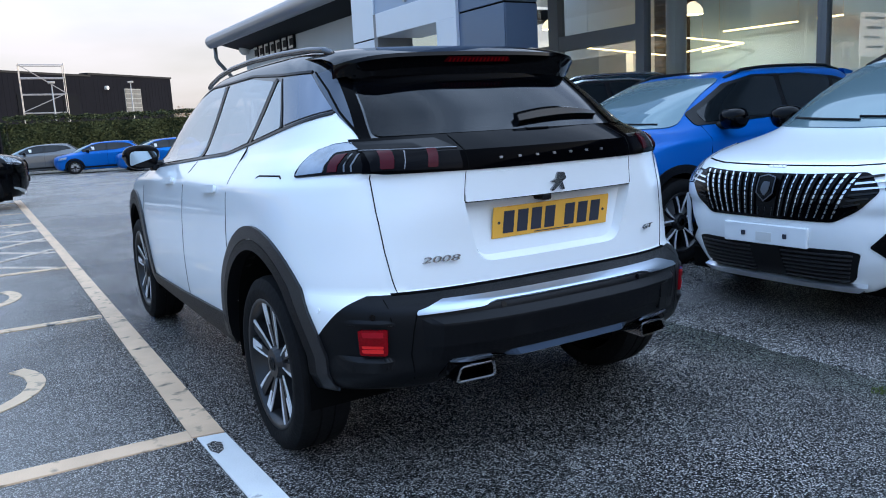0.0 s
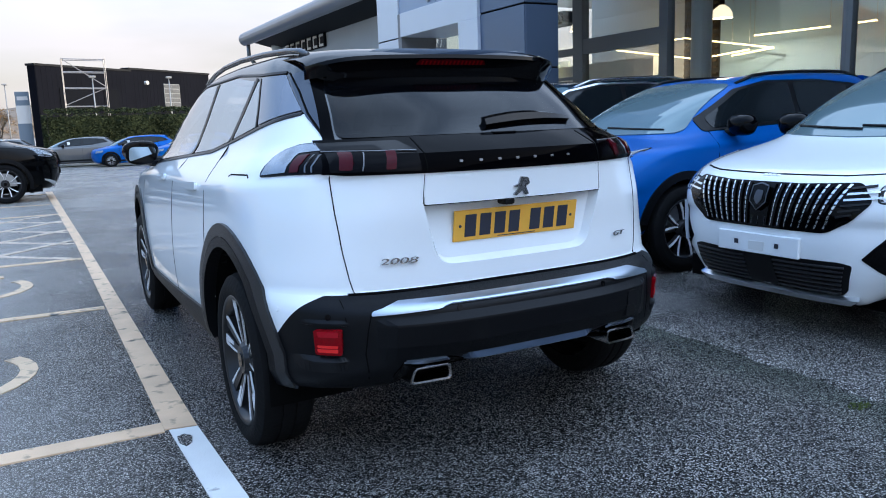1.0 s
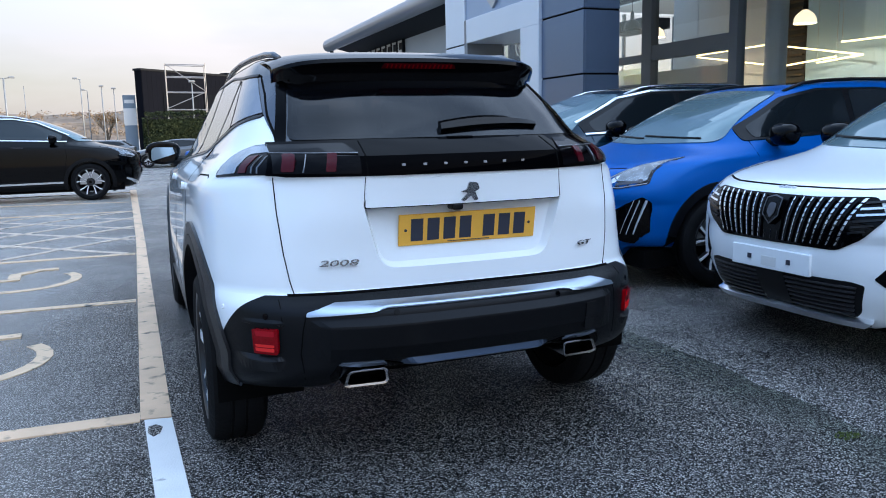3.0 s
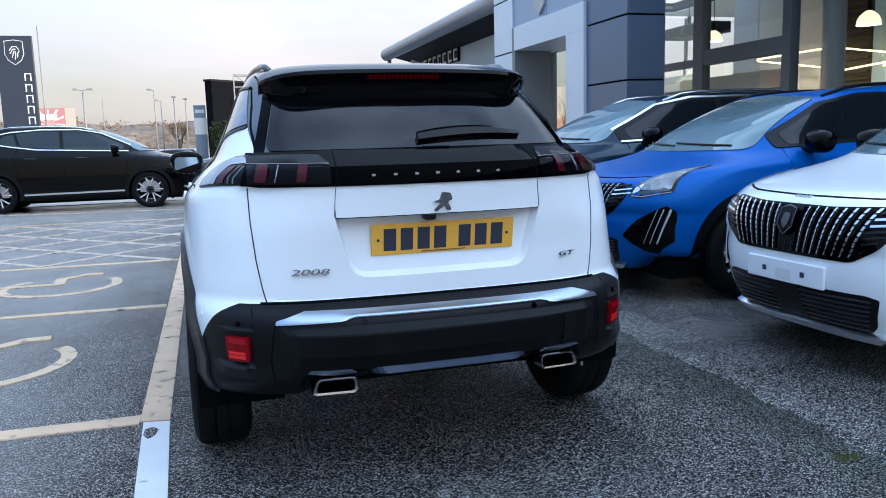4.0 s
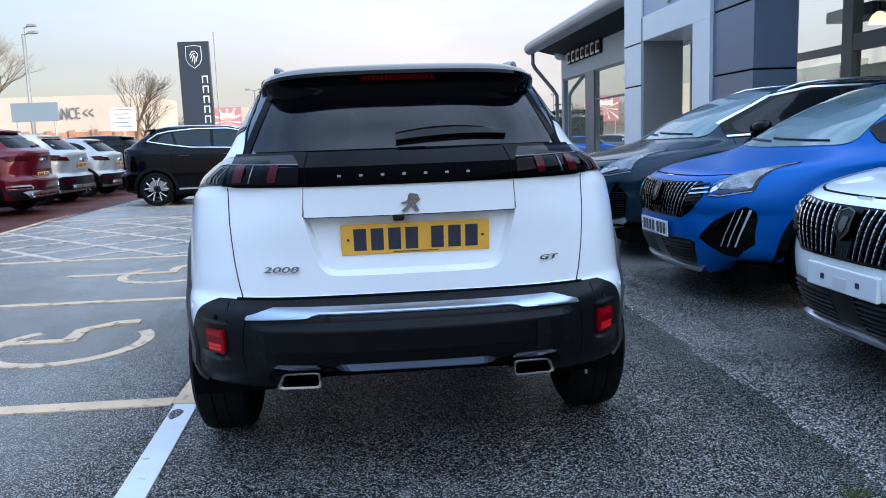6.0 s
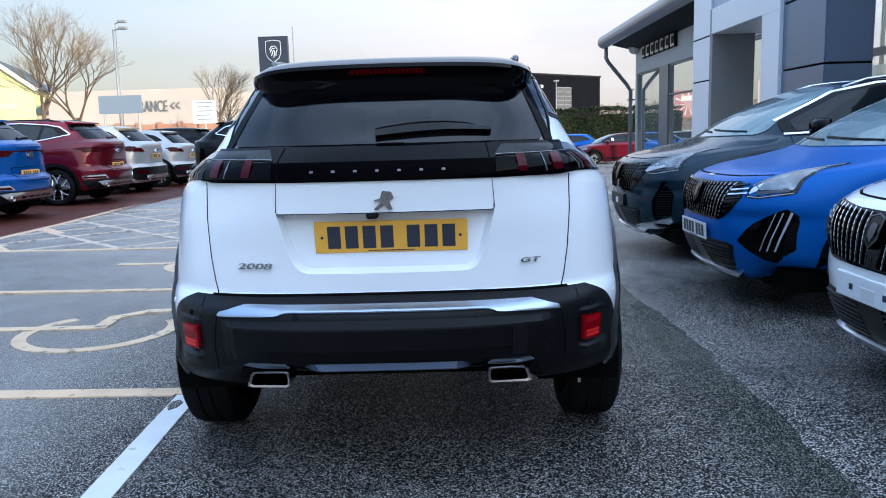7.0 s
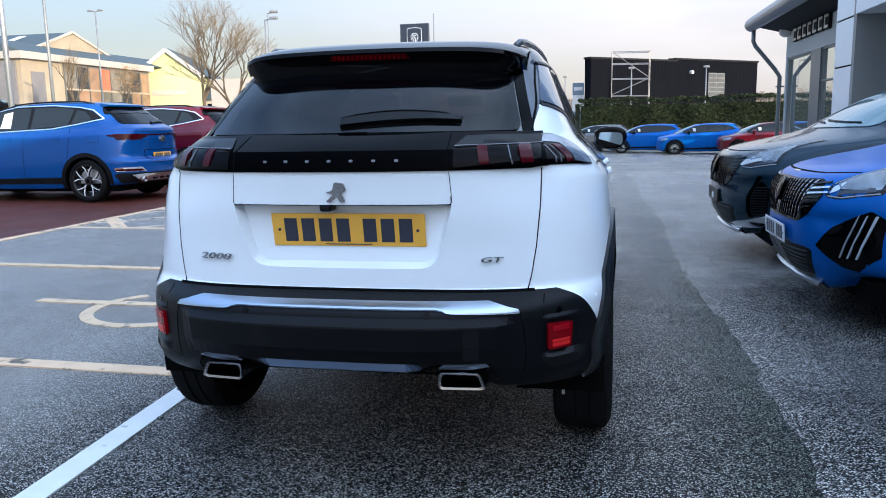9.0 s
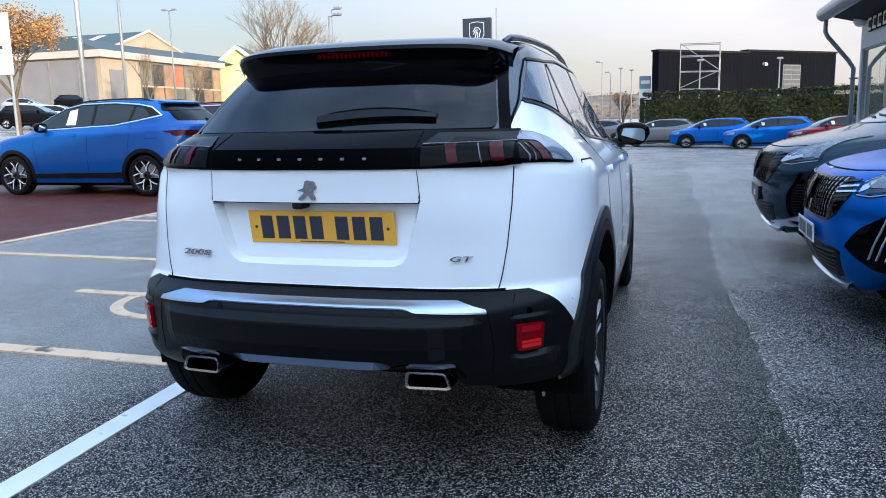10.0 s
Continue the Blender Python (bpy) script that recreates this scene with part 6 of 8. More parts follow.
for i in range(16):
    x = -0.14 + 0.26 * i / 15
    skin("lamp_rib", [(x - 0.003, 1.431), (x + 0.002, 1.431), (x + 0.004, 1.443), (x - 0.001, 1.443)], "rear", spb, M_FOGRED, stop, 0.005, 0.002, 0.05, smooth=False)

# rear wiper: a moulded arm lying on the glass
wp = bmesh.new()
rows = []
for i in range(15):
    t = i / 14
    x = -0.035 + 0.405 * t
    zc = 1.197 + 0.016 * math.sin(t * 2.4)
    h = HB.ray_cast(Vector((x, -3, zc)), Vector((0, 1, 0)))[0]
    hh = 0.012 + 0.020 * math.sin(math.pi * min(1.0, 0.22 + t * 0.78)) ** 0.8
    rows.append([wp.verts.new((x, h.y + dy, zc + dz)) for dy, dz in ((0.0, -hh), (-0.024, -hh * 0.7), (-0.034, 0.0), (-0.024, hh * 0.8), (0.0, hh))])
for p, q in zip(rows, rows[1:]):
    for i in range(5):
        wp.faces.new((p[i], p[(i + 1) % 5], q[(i + 1) % 5], q[i]))
wp.faces.new(rows[0][::-1])
wp.faces.new(rows[-1])
bmesh.ops.recalc_face_normals(wp, faces=wp.faces)
wiper = part("rear_wiper", wp, M_WIPER, hero, "black moulded rear wiper", smooth=True)
wb = bmesh.new()
pts = []
for i in range(8):
    t = i / 7
    h = HB.ray_cast(Vector((0.02 + 0.33 * t, -3, 1.185 + 0.012 * t)), Vector((0, 1, 0)))[0]
    pts.append(h + Vector((0, -0.012, -0.012)))
tube(wb, pts, 0.008, 6)
part("blade", wb, M_RUBBER, wiper)
part("wiper_foot", boxed(-0.03, 0.07, 0.15, 0.19, 1.160, 1.172, 0.005), M_BAND, hero)

# lettering on the band as plain bright bars, emblem and badges as plain shapes
for i in range(7):
    x = -0.235 + 0.0725 * i
    skin("band_mark", rounded([(x - 0.006, 1.078), (x + 0.006, 1.078), (x + 0.006, 1.0855), (x - 0.006, 1.0855)], 0.002), "rear", HB, M_DIMLINE, band, 0.009, 0.003, 0.05, smooth=False)
em = rounded([(-0.036, 0.985), (-0.012, 0.992), (-0.004, 1.018), (0.026, 1.014), (0.034, 0.992), (0.016, 0.984), (0.030, 0.955), (0.014, 0.953), (0.004, 0.972), (-0.022, 0.952), (-0.034, 0.956), (-0.008, 0.980)], 0.006)
skin("emblem", em, "rear", HP, M_EMBLEM, hero, 0.010, 0.012, 0.02, "plain bright emblem")
def rear_text(word, cx, z, size, name):
    """Raised badge characters on the tailgate."""
    cu = bpy.data.curves.new(name, "FONT")
    cu.body, cu.size, cu.extrude, cu.align_x, cu.shear, cu.bevel_depth = word, size, 0.002, "CENTER", 0.2, 0.0006
    cu.offset = -0.0003
    cu.materials.append(M_EMBLEM)
    ob = new(name, cu)
    ob.parent = hero
    h, n, _, _ = HB.ray_cast(Vector((cx, -3, z + size * 0.3)), Vector((0, 1, 0)))
    ob.matrix_local = Matrix.Translation((cx, h.y - 0.008, z)) @ Matrix.Rotation(math.atan2(n.x, -n.y), 4, "Z") @ pose(0, 0, 0, 90, 0, 0) @ Matrix.Diagonal((1.95, 0.85, 1, 1))
    return ob


rear_text("2008", -0.457, 0.757, 0.033, "model_badge")
rear_text("GT", 0.484, 0.758, 0.027, "trim_badge")
panel = skin("lift_panel", rounded([(-0.364, 0.945), (0.364, 0.945), (0.356, 1.040), (-0.356, 1.040)], 0.008), "rear", HP, M_WHITE, hero, 0.0015, 0.05, 0.04, "white panel above the plate")
skin("panel_gap", ribbon([(-0.360, 1.046), (-0.368, 0.948)], 0.0022), "rear", HP, M_GAP, hero, 0.0008, 0.004, 0.03)
skin("panel_gap", ribbon([(0.360, 1.046), (0.368, 0.948)], 0.0022), "rear", HP, M_GAP, hero, 0.0008, 0.004, 0.03)
skin("panel_gap", ribbon([(-0.380, 0.9435), (0.380, 0.9435)], 0.003), "rear", HP, M_GAP, hero, 0.0, 0.03, 0.03)
number_plate(hero, 0.080, 0.858, 10.0, M_YELLOW, x=0.016)
cm = boxed(-0.062, -0.022, 0.03, 0.09, 0.922, 0.948, 0.008)
part("reversing_camera", cm, M_TRIM, hero)

# bumper dressing
def rear_strip(name, x0, x1, prof, material, parent, label="", n=40, fade=0.06, smooth=False):
    """A moulding along the tail: prof lists heights and how far each stands off the body; its ends run out into the body."""
    bm = bmesh.new()
    rows = []
    for i in range(n + 1):
        x = x0 + (x1 - x0) * i / n
        e = smoothstep(0.0, fade, min(x - x0, x1 - x)) if fade else 1.0
        line = []
        for z, off in prof:
            hit = HB.ray_cast(Vector((x, -3, z)), Vector((0, 1, 0)))[0] or HB.find_nearest(Vector((x, 0.0, z)))[0]
            line.append((x, hit.y - off * e + 0.001 * (1 - e), z))
        line += [(x, line[-1][1] + 0.03, line[-1][2]), (x, line[0][1] + 0.03, line[0][2])]
        rows.append([bm.verts.new(v) for v in line])
    m = len(rows[0])
    for p, q in zip(rows, rows[1:]):
        for k in range(m):
            bm.faces.new((p[k], p[(k + 1) % m], q[(k + 1) % m], q[k]))
    bm.faces.new(rows[0][::-1])
    bm.faces.new(rows[-1])
    bmesh.ops.recalc_face_normals(bm, faces=bm.faces)
    return part(name, bm, material, parent, label, smooth)


chrome = [(-0.580, 0.605), (-0.375, 0.613), (-0.325, 0.622), (0.325, 0.622), (0.375, 0.613), (0.580, 0.605), (0.577, 0.617), (0.485, 0.641), (-0.485, 0.641), (-0.577, 0.617)]
skin("chrome_strip", rounded(chrome, 0.006), "rear", HB, M_STRIPMETAL, bumper, 0.005, 0.014, 0.012, "bright chrome strip along the bumper")
skin("chrome_rim", ribbon([(-0.577, 0.608), (-0.375, 0.616), (-0.325, 0.625), (0.325, 0.625), (0.375, 0.616), (0.577, 0.608)], 0.005), "rear", HB, M_STRIPMETAL, bumper, 0.009, 0.008, 0.012, "polished lower edge of the strip")
rear_strip("bumper_step", -0.572, 0.572, [(0.600, 0.0), (0.596, 0.003), (0.577, 0.022), (0.570, 0.023), (0.50, 0.017), (0.452, 0.004)], M_PLASTIC, bumper, "moulded step across the bumper")
for x0, x1, z0, z1 in ((0.409, 0.457, 0.515, 0.568), (0.409, 0.457, 0.474, 0.513)):
    skin("tow_cover", rounded([(x0, z0), (x1, z0), (x1, z1), (x0, z1)], 0.004), "rear", HB, M_TRIM, bumper, 0.0235 if z0 > 0.5 else 0.020, 0.004, 0.03, "square tow eye cover")
rear_strip("diffuser_blade", -0.285, 0.285, [(0.448, 0.0), (0.424, 0.034), (0.417, 0.030)], M_PANELDARK, bumper, "dark satin diffuser blade", 30, 0.06)
for s in (-1, 1):
    xa, xb = sorted((s * 0.640, s * 0.790))
    rear_strip("fog_ledge", xa, xb, [(0.470, 0.002), (0.455, 0.026), (0.448, 0.020), (0.415, 0.0)], M_TRIM, bumper, "small ledge under the fog lamp", 16, 0.05)
    xa, xb = sorted((s * 0.635, s * 0.775))
    rear_strip("fog_brow", xa, xb, [(0.594, 0.0), (0.584, 0.012), (0.577, 0.012), (0.575, 0.0)], M_PLASTIC, bumper, "moulded brow over the fog lamp", 16, 0.05)
    skin("corner_gap", ribbon([(s * q, z) for q, z in ((0.650, 0.652), (0.652, 0.60), (0.648, 0.575))], 0.003), "rear", HB, M_GAP, bumper, 0.001, 0.003, 0.03)
skin("bumper_gap", ribbon([(-0.62, 0.664), (-0.3, 0.666), (0.3, 0.666), (0.62, 0.664)], 0.007), "rear", HB, M_GAP, bumper, 0.0015, 0.006, 0.03)
part("underbody", boxed(-0.72, 0.72, 0.95, 3.9, 0.27, 0.36), M_GAP, hero)
part("underbody", boxed(-0.60, 0.60, 0.22, 0.95, 0.33, 0.40), M_GAP, hero)
ax = bmesh.new()
rod(ax, (-0.64, 0.70, 0.30), (0.64, 0.70, 0.30), 0.05, 0.05, 12)
part("rear_axle", ax, M_GAP, hero)

part("tyre_mark", boxed(0.697, 0.708, 0.374, 0.379, 0.226, 0.246, 0.002), M_STEEL, hero, "small white paint mark on the tyre")

# black crossover across the lane, nose to +x
m = pose(-5.36, 14.45, 0, 0, 0, -90)
c = car_base(m, S3008, M_BLACK, "glossy black crossover with a chrome sill strip", tyre=0.345, rim=0.262, rails=M_SATIN, axles=(0.76, 3.335), chrome=True, glass=M_FARGLASS)
face_2008(*c, plate=M_TRIM, teal=True)
for side in ("left", "right"):
    skin("chrome_strip", rounded([(1.25, 0.325), (3.0, 0.340), (3.0, 0.374), (1.25, 0.358)], 0.012), side, c[1], M_SATIN, c[0], 0.018, 0.012, 0.08, "chrome strip along the sill")
    for y in (1.30, 2.19):
        skin("handle_strip", rounded([(y, 1.008), (y + 0.20, 1.003), (y + 0.20, 1.012), (y, 1.017)], 0.004), side, c[1], M_DARKCHROME, c[0], 0.036, 0.01, 0.06)
LAMPK = ((0.40, 0.968), (0.62, 0.950), (0.76, 0.930), (0.78, 0.94), (0.78, 1.018), (0.40, 1.0))
for y, pm, lab, z in ((9.62, M_BLUE2, "metallic blue crossover parked nose-in on red tarmac", 0.04), (12.85, M_RED, "dark red crossover parked nose-in on red tarmac", 0.04)):
    c = car_base(pose(-6.42, y, z, 0, 0, 90), SKIA, pm, lab, tyre=0.345, rim=0.268, rails=M_TRIM, chrome=True, axles=(0.82, 3.42), style="wye", glass=M_FARGLASS)
    rear_dress(*c, lamp=LAMPK, paint_mat=pm, bar_mat=M_LAMPRED, low=True)
    if pm is M_BLUE2:
        skin("price_sheet", [(2.30, 1.20), (2.50, 1.20), (2.47, 1.44), (2.31, 1.47)], "left", c[1], M_PLATEW, c[0], 0.0125, 0.002, 0.05, "white paper sheet in the side window")
LAMPS = ((0.52, 0.93), (0.80, 0.95), (0.80, 1.04), (0.58, 1.02))
for x, y, pm, lab, sz_ in ((-6.7, 15.6, M_SILVER, "silver crossover parked nose-in on red tarmac", (4.4, 1.82, 1.60)), (-6.7, 18.2, M_SILVER, "pale grey hatchback parked nose-in", (4.2, 1.78, 1.50)),
                           (-6.7, 21.2, M_BLACK, "black crossover with thin red tail lamps", (4.45, 1.82, 1.60))):
    c = car_base(pose(x, y, 0.0, 0, 0, 90), sz_, pm, lab, rails=None)
    rear_dress(*c, lamp=LAMPS)

# ---- showroom ----
def slab(name, x0, x1, y0, y1, z0, z1, material, label, cat="wall", kind="structure", bevel=0.0):
    return tagged(part(name, boxed(x0, x1, y0, y1, z0, z1, bevel), material), label, cat, kind=kind)


WX, EAVE = 7.0, 4.27
RISE = [(WX - 0.95, 0.05), (WX + 0.3, 0.08), (11.0, 1.05), (15.0, 1.75), (24.0, 1.75)]


def vault(name, x0, low, thick, y0, y1, material, label, cat):
    """A roof skin that rises from the eave and runs flat behind."""
    xs = [(max(x, x0), EAVE + h + low) for x, h in RISE if x >= x0 - 1.3]
    poly = xs + [(x, z + thick) for x, z in xs[::-1]]
    return tagged(part(name, prism(bmesh.new(), poly, y0, y1, "xz"), material), label, cat, kind="structure")


roof = vault("roof", WX - 0.95, 0.0, 0.25, -32.0, 26.2, M_SOFFIT, "dark showroom roof with a long rooflight", "roof")
ceil = vault("ceiling", WX + 0.26, -0.16, 0.06, -31.75, 25.75, M_INWALL, "pale showroom ceiling open to a rooflight", "ceiling")
for ob in (roof, ceil):
    hole = bmesh.new()
    box(hole, 9.2, 17.5, 14.6, 25.2, 3.0, 9.0)
    carve(ob, hole)
rl = thing("window_8", pose(0, 0, 0), "long rooflight with slim grey bars", "window", kind="structure")
for k in range(5):
    y = 14.6 + 10.6 * k / 4
    part("glazing_bar", prism(bmesh.new(), [(9.2, 4.90), (11.0, 5.34), (15.0, 6.04), (17.5, 6.04), (17.5, 6.14), (15.0, 6.14), (11.0, 5.44), (9.2, 5.0)], y - 0.04, y + 0.04, "xz"), M_FRAME, rl)
# unseen solid back wall, added so no sun passes through to the lot
slab("wall_back_plain", 23.7, 24.0, -32.0, 8.0, -0.1, 5.2, M_INWALL, "unseen plain back wall, added to keep the sun off the lot")
slab("wall_back", 23.7, 24.0, 8.0, 26.0, -0.1, 1.4, M_INWALL, "low back wall of the showroom under its glazing")
slab("wall_back_head", 23.7, 24.0, -32.0, 26.0, 5.2, 5.95, M_INWALL, "plain head over the back glazing")
# back glazing is added to brighten the showroom with daylight
bw = thing("window_7", pose(23.85, 0, 0), "long glazed back bay added to let daylight into the showroom", "window", kind="structure")
for k in range(6):
    y = 8.1 + 17.8 * k / 5
    part("mullion", boxed(-0.08, 0.08, y - 0.07, y + 0.07, 1.4, 5.2, 0.004), M_FRAME, bw)
    if k < 5:
        part("pane", boxed(-0.006, 0.006, y + 0.08, y + 17.8 / 5 - 0.08, 1.4, 5.2), M_CLEAR, bw).visible_shadow = False
slab("wall_end", WX + 0.25, 23.7, 25.75, 26.0, -0.4, 0.9, M_RENDER, "low unseen end wall of the showroom's added southern stretch under its glazing")
slab("wall_south", WX + 0.25, 23.7, -32.0, -31.75, -0.1, 4.2, M_RENDER, "unseen end wall of the showroom's added southern stretch")
slab("floor", WX + 0.25, 23.7, -31.75, 25.75, -0.1, 0.02, M_INFLOOR, "polished showroom floor", "floor")
ew = thing("window_6", pose(0, 25.88, 0), "glazed end bay with slim grey mullions", "window", kind="structure")
xs = [WX + 0.28, 10.2, 13.0, 15.8, 18.6, 21.2, 23.66]
tops = [4.25, 4.95, 5.5, 5.8, 5.8, 5.8, 5.8]
for a, b, ta, tb in zip(xs, xs[1:], tops, tops[1:]):
    part("mullion", boxed(b - 0.05, b + 0.05, -0.07, 0.07, 0.9, tb, 0.004), M_FRAME, ew)
    part("transom", boxed(a + 0.02, b - 0.06, -0.05, 0.05, 2.9, 3.0, 0.004), M_FRAME, ew)
    part("pane", prism(bmesh.new(), [(a + 0.05, 0.9), (b - 0.05, 0.9), (b - 0.05, tb), (a + 0.05, ta)], -0.006, 0.006, "xz"), M_CLEAR, ew).visible_shadow = False
# side wall beyond the gateway, with its shop windows
slab("wall_head", WX, WX + 0.25, 11.4, 26.0, 3.13, EAVE, M_RENDER, "pale grey panel wall above the windows")
slab("wall_mid", WX, WX + 0.25, 16.2, 18.7, -0.1, 3.13, M_RENDER, "pale grey panel wall")
slab("wall_corner", WX, WX + 0.25, 25.75, 26.0, -0.4, 3.13, M_RENDER, "pale grey wall corner")
slab("wall_pier", WX - 0.003, WX + 0.25, 21.8, 22.8, -0.4, 3.13, M_FRAME, "grey pier between the shop windows")


def shop_window(name, y0, y1, z0, z1, label, bars=(), rails=(), glass=M_WINDOW):
    """A glazed bay in the showroom's long wall."""
    w = thing(name, pose(WX + 0.1, 0, 0), label, "window", kind="structure")
    f = 0.06
    for a, b, c, d in ((y0, y0 + f, z0, z1), (y1 - f, y1, z0, z1), (y0 + f, y1 - f, z0, z0 + f), (y0 + f, y1 - f, z1 - f, z1)):
        part("window_frame", boxed(-0.06, 0.06, a, b, c, d, 0.004), M_FRAME, w)
    for y, t in bars:
        part("mullion", boxed(-0.09, 0.07, y - t / 2, y + t / 2, z0 + f, z1 - f, 0.004), M_FRAME, w)
    for a, b, z, t in rails:
        part("transom", boxed(-0.08, 0.06, a, b, z - t / 2, z + t / 2, 0.004), M_FRAME, w)
    edges = sorted([y0 + f] + [y for y, _ in bars] + [y1 - f])
    for a, b in zip(edges, edges[1:]):
        p = part("pane", boxed(-0.006, 0.006, a, b, z0 + f, z1 - f), glass, w)
        p.visible_shadow = False
    return w


shop_window("window_1", 18.7, 21.8, 0.0, 3.13, "shop window with a grey frame", rails=((18.76, 21.74, 2.2, 0.05),), glass=M_SHOPMIRROR)
shop_window("window_2", 22.8, 25.75, 0.0, 3.13, "shop window with a grey frame", glass=M_SHOPMIRROR)
shop_window("window_3", 3.655, 11.4, 0.05, EAVE - 0.05, "tall glazed bay with wide grey mullions", bars=((8.6, 0.26), (6.575, 0.17)), rails=((8.73, 11.34, 2.30, 0.12), (6.66, 8.47, 2.36, 0.24), (8.73, 11.34, 1.85, 0.05), (6.66, 8.47, 1.75, 0.05)))
shop_window("window_9", 11.4, 16.2, 0.0, 3.13, "shop window with a slim grey mullion", bars=((14.3, 0.07),), glass=M_SHOPMIRROR)
shop_window("window_4", -4.0, 3.655, 0.05, EAVE - 0.05, "tall plain glazed bay", bars=((-0.2, 0.08),), glass=M_COATED)
# unseen bay and wall to the south, added so the showroom shades the lot
shop_window("window_5", -12.0, -4.0, 0.05, EAVE - 0.05, "tall plain glazed bay", bars=((-8.0, 0.08),))
slab("wall_near", WX, WX + 0.25, -31.75, -12.0, -0.1, EAVE, M_RENDER, "pale grey panel wall")
slab("trim_fascia", WX - 0.06, WX + 0.25, -31.75, 11.4, EAVE - 0.05, EAVE + 0.05, M_FRAME, "grey fascia over the glazing", "fascia")
bm = bmesh.new()
tube(bm, [(WX - 1.08, y, EAVE + 0.06) for y in (-32, -10, 5, 15, 26.4)], 0.23, 14)
tagged(part("trim_eave", bm, M_EAVE, smooth=True), "rounded silver metal eave", "eave", kind="structure")
# slope is shaped to imitate the soffit's dark reflection on the wall head
bm = prism(bmesh.new(), [(WX - 0.95, EAVE - 0.06), (WX, EAVE - 0.30), (WX, EAVE + 0.04), (WX - 0.95, EAVE + 0.04)], 11.41, 26.1, "xz")
tagged(part("trim_soffit", bm, M_SOFFIT), "dark soffit sloped down to stand for its reflection on the wall", "soffit", kind="structure")
slab("trim_soffit_near", WX - 0.95, WX, -32, 11.40, EAVE - 0.06, EAVE + 0.04, M_SOFFIT, "dark soffit under the eave", "soffit")
# rainwater pipe at the far corner
dp = thing("drainpipe", pose(0, 0, 0), "dark grey rainwater pipe with a bend under the eave", "drainpipe")
bm = bmesh.new()
tube(bm, [(5.95, 26.1, EAVE - 0.1), (5.95, 26.1, 3.75), (6.02, 26.1, 3.6), (6.7, 26.15, 2.8), (6.86, 26.15, 2.55), (6.86, 26.15, 1.2), (6.86, 26.15, -0.4)], 0.07, 10)
part("pipe", bm, M_FRAME, dp, smooth=True)
for z in (2.2, 1.0):
    part("bracket", boxed(6.76, 7.0, 26.06, 26.24, z, z + 0.05), M_FRAME, dp)
# projecting round lamp and the fascia letters, drawn as plain blocks
fl = thing("floodlight", pose(6.85, 25.6, 4.0), "small round white lamp under the eave", "lamp")
bm = bmesh.new()
bmesh.ops.create_uvsphere(bm, u_segments=20, v_segments=12, radius=0.20)
part("globe", bm, M_SIGNW, fl, smooth=True)
bm = bmesh.new()
rod(bm, (0, 0, 0.17), (0, 0, 0.24), 0.05, 0.05, 10)
part("stem", bm, M_FRAME, fl)
sg = thing("fascia_sign", pose(0, 0, 0), "row of plain raised blocks standing for fascia letters", "sign")
for i in range(7):
    y = 24.75 - i * 0.58
    block = part("letter_block", boxed(WX - 0.10, WX - 0.01, y - 0.44, y, 3.56, 3.98, 0.02), M_SOFFIT, sg)
    for ya, yb, za, zb in ((y - 0.40, y - 0.04, 3.88, 3.95), (y - 0.40, y - 0.04, 3.59, 3.66), (y - 0.11, y - 0.04, 3.665, 3.875)):
        part("letter_bar", boxed(WX - 0.115, WX - 0.10, ya, yb, za, zb), M_STEEL, block)

# ---- gateway ----
PX = 4.5
def clad(name, x0, x1, y0, y1, z0, z1, material, label, rows, cols=1, gap=0.012):
    """A wall clad in metal panels with open joints."""
    w = tagged(part(name, boxed(x0 + 0.02, x1, y0 + 0.02, y1 - 0.0, z0, z1), M_GAP), label, "wall", kind="structure")
    zs = [z0] + list(rows) + [z1]
    for a, b in zip(zs, zs[1:]):
        for k in range(cols):
            ya, yb = y0 + (y1 - y0) * k / cols, y0 + (y1 - y0) * (k + 1) / cols
            part("panel", boxed(x0, x0 + 0.03, ya + (gap if k else 0), yb, a + gap, b - gap, 0.004, 1), material, w)
        part("panel", boxed(x0 + 0.032, x1 - 0.002, y0, y0 + 0.03, a + gap, b - gap, 0.004, 1), material, w)
    return w


slab("wall_portal_frame_top", PX, PX + 0.9, 7.75, 10.37, 2.67, 3.07, M_PORTAL, "silver clad lintel of the gateway", bevel=0.006)
slab("wall_portal_frame_near", PX, PX + 0.35, 7.75, 8.32, 0, 2.67, M_PORTAL, "silver clad jamb of the gateway", bevel=0.006)
slab("wall_portal_reveal", PX + 0.02, PX + 0.71, 10.37, 10.5, 0, 3.07, M_REVEAL, "grey inner face of the gateway")
clad("wall_portal_far", PX + 0.03, PX + 0.71, 10.5, 11.4, 0, 7.0, M_PORTAL, "silver metal-clad pier beside the gateway", (1.95, 2.67, 3.6, 4.6))
clad("wall_portal_head", PX + 0.06, PX + 0.9, 7.75, 10.5, 3.07, 7.0, M_PANEL, "grey-blue metal-clad wall over the gateway", (3.9, 4.9), 2)
clad("wall_pier_dark", PX + 0.05, PX + 0.62, 6.62, 7.75, 0, 7.0, M_PANELDARK, "dark blue metal-clad pier", (1.02, 1.88, 2.72, 3.56, 4.4))
slab("wall_link", PX + 0.62, WX, 7.72, 7.75, 4.32, 7.0, M_PANELDARK, "dark blue clad return wall")
slab("floor_portal", PX, WX, 7.75, 10.37, -0.05, 0.01, M_RENDER, "grey paved threshold of the gateway", "paving")
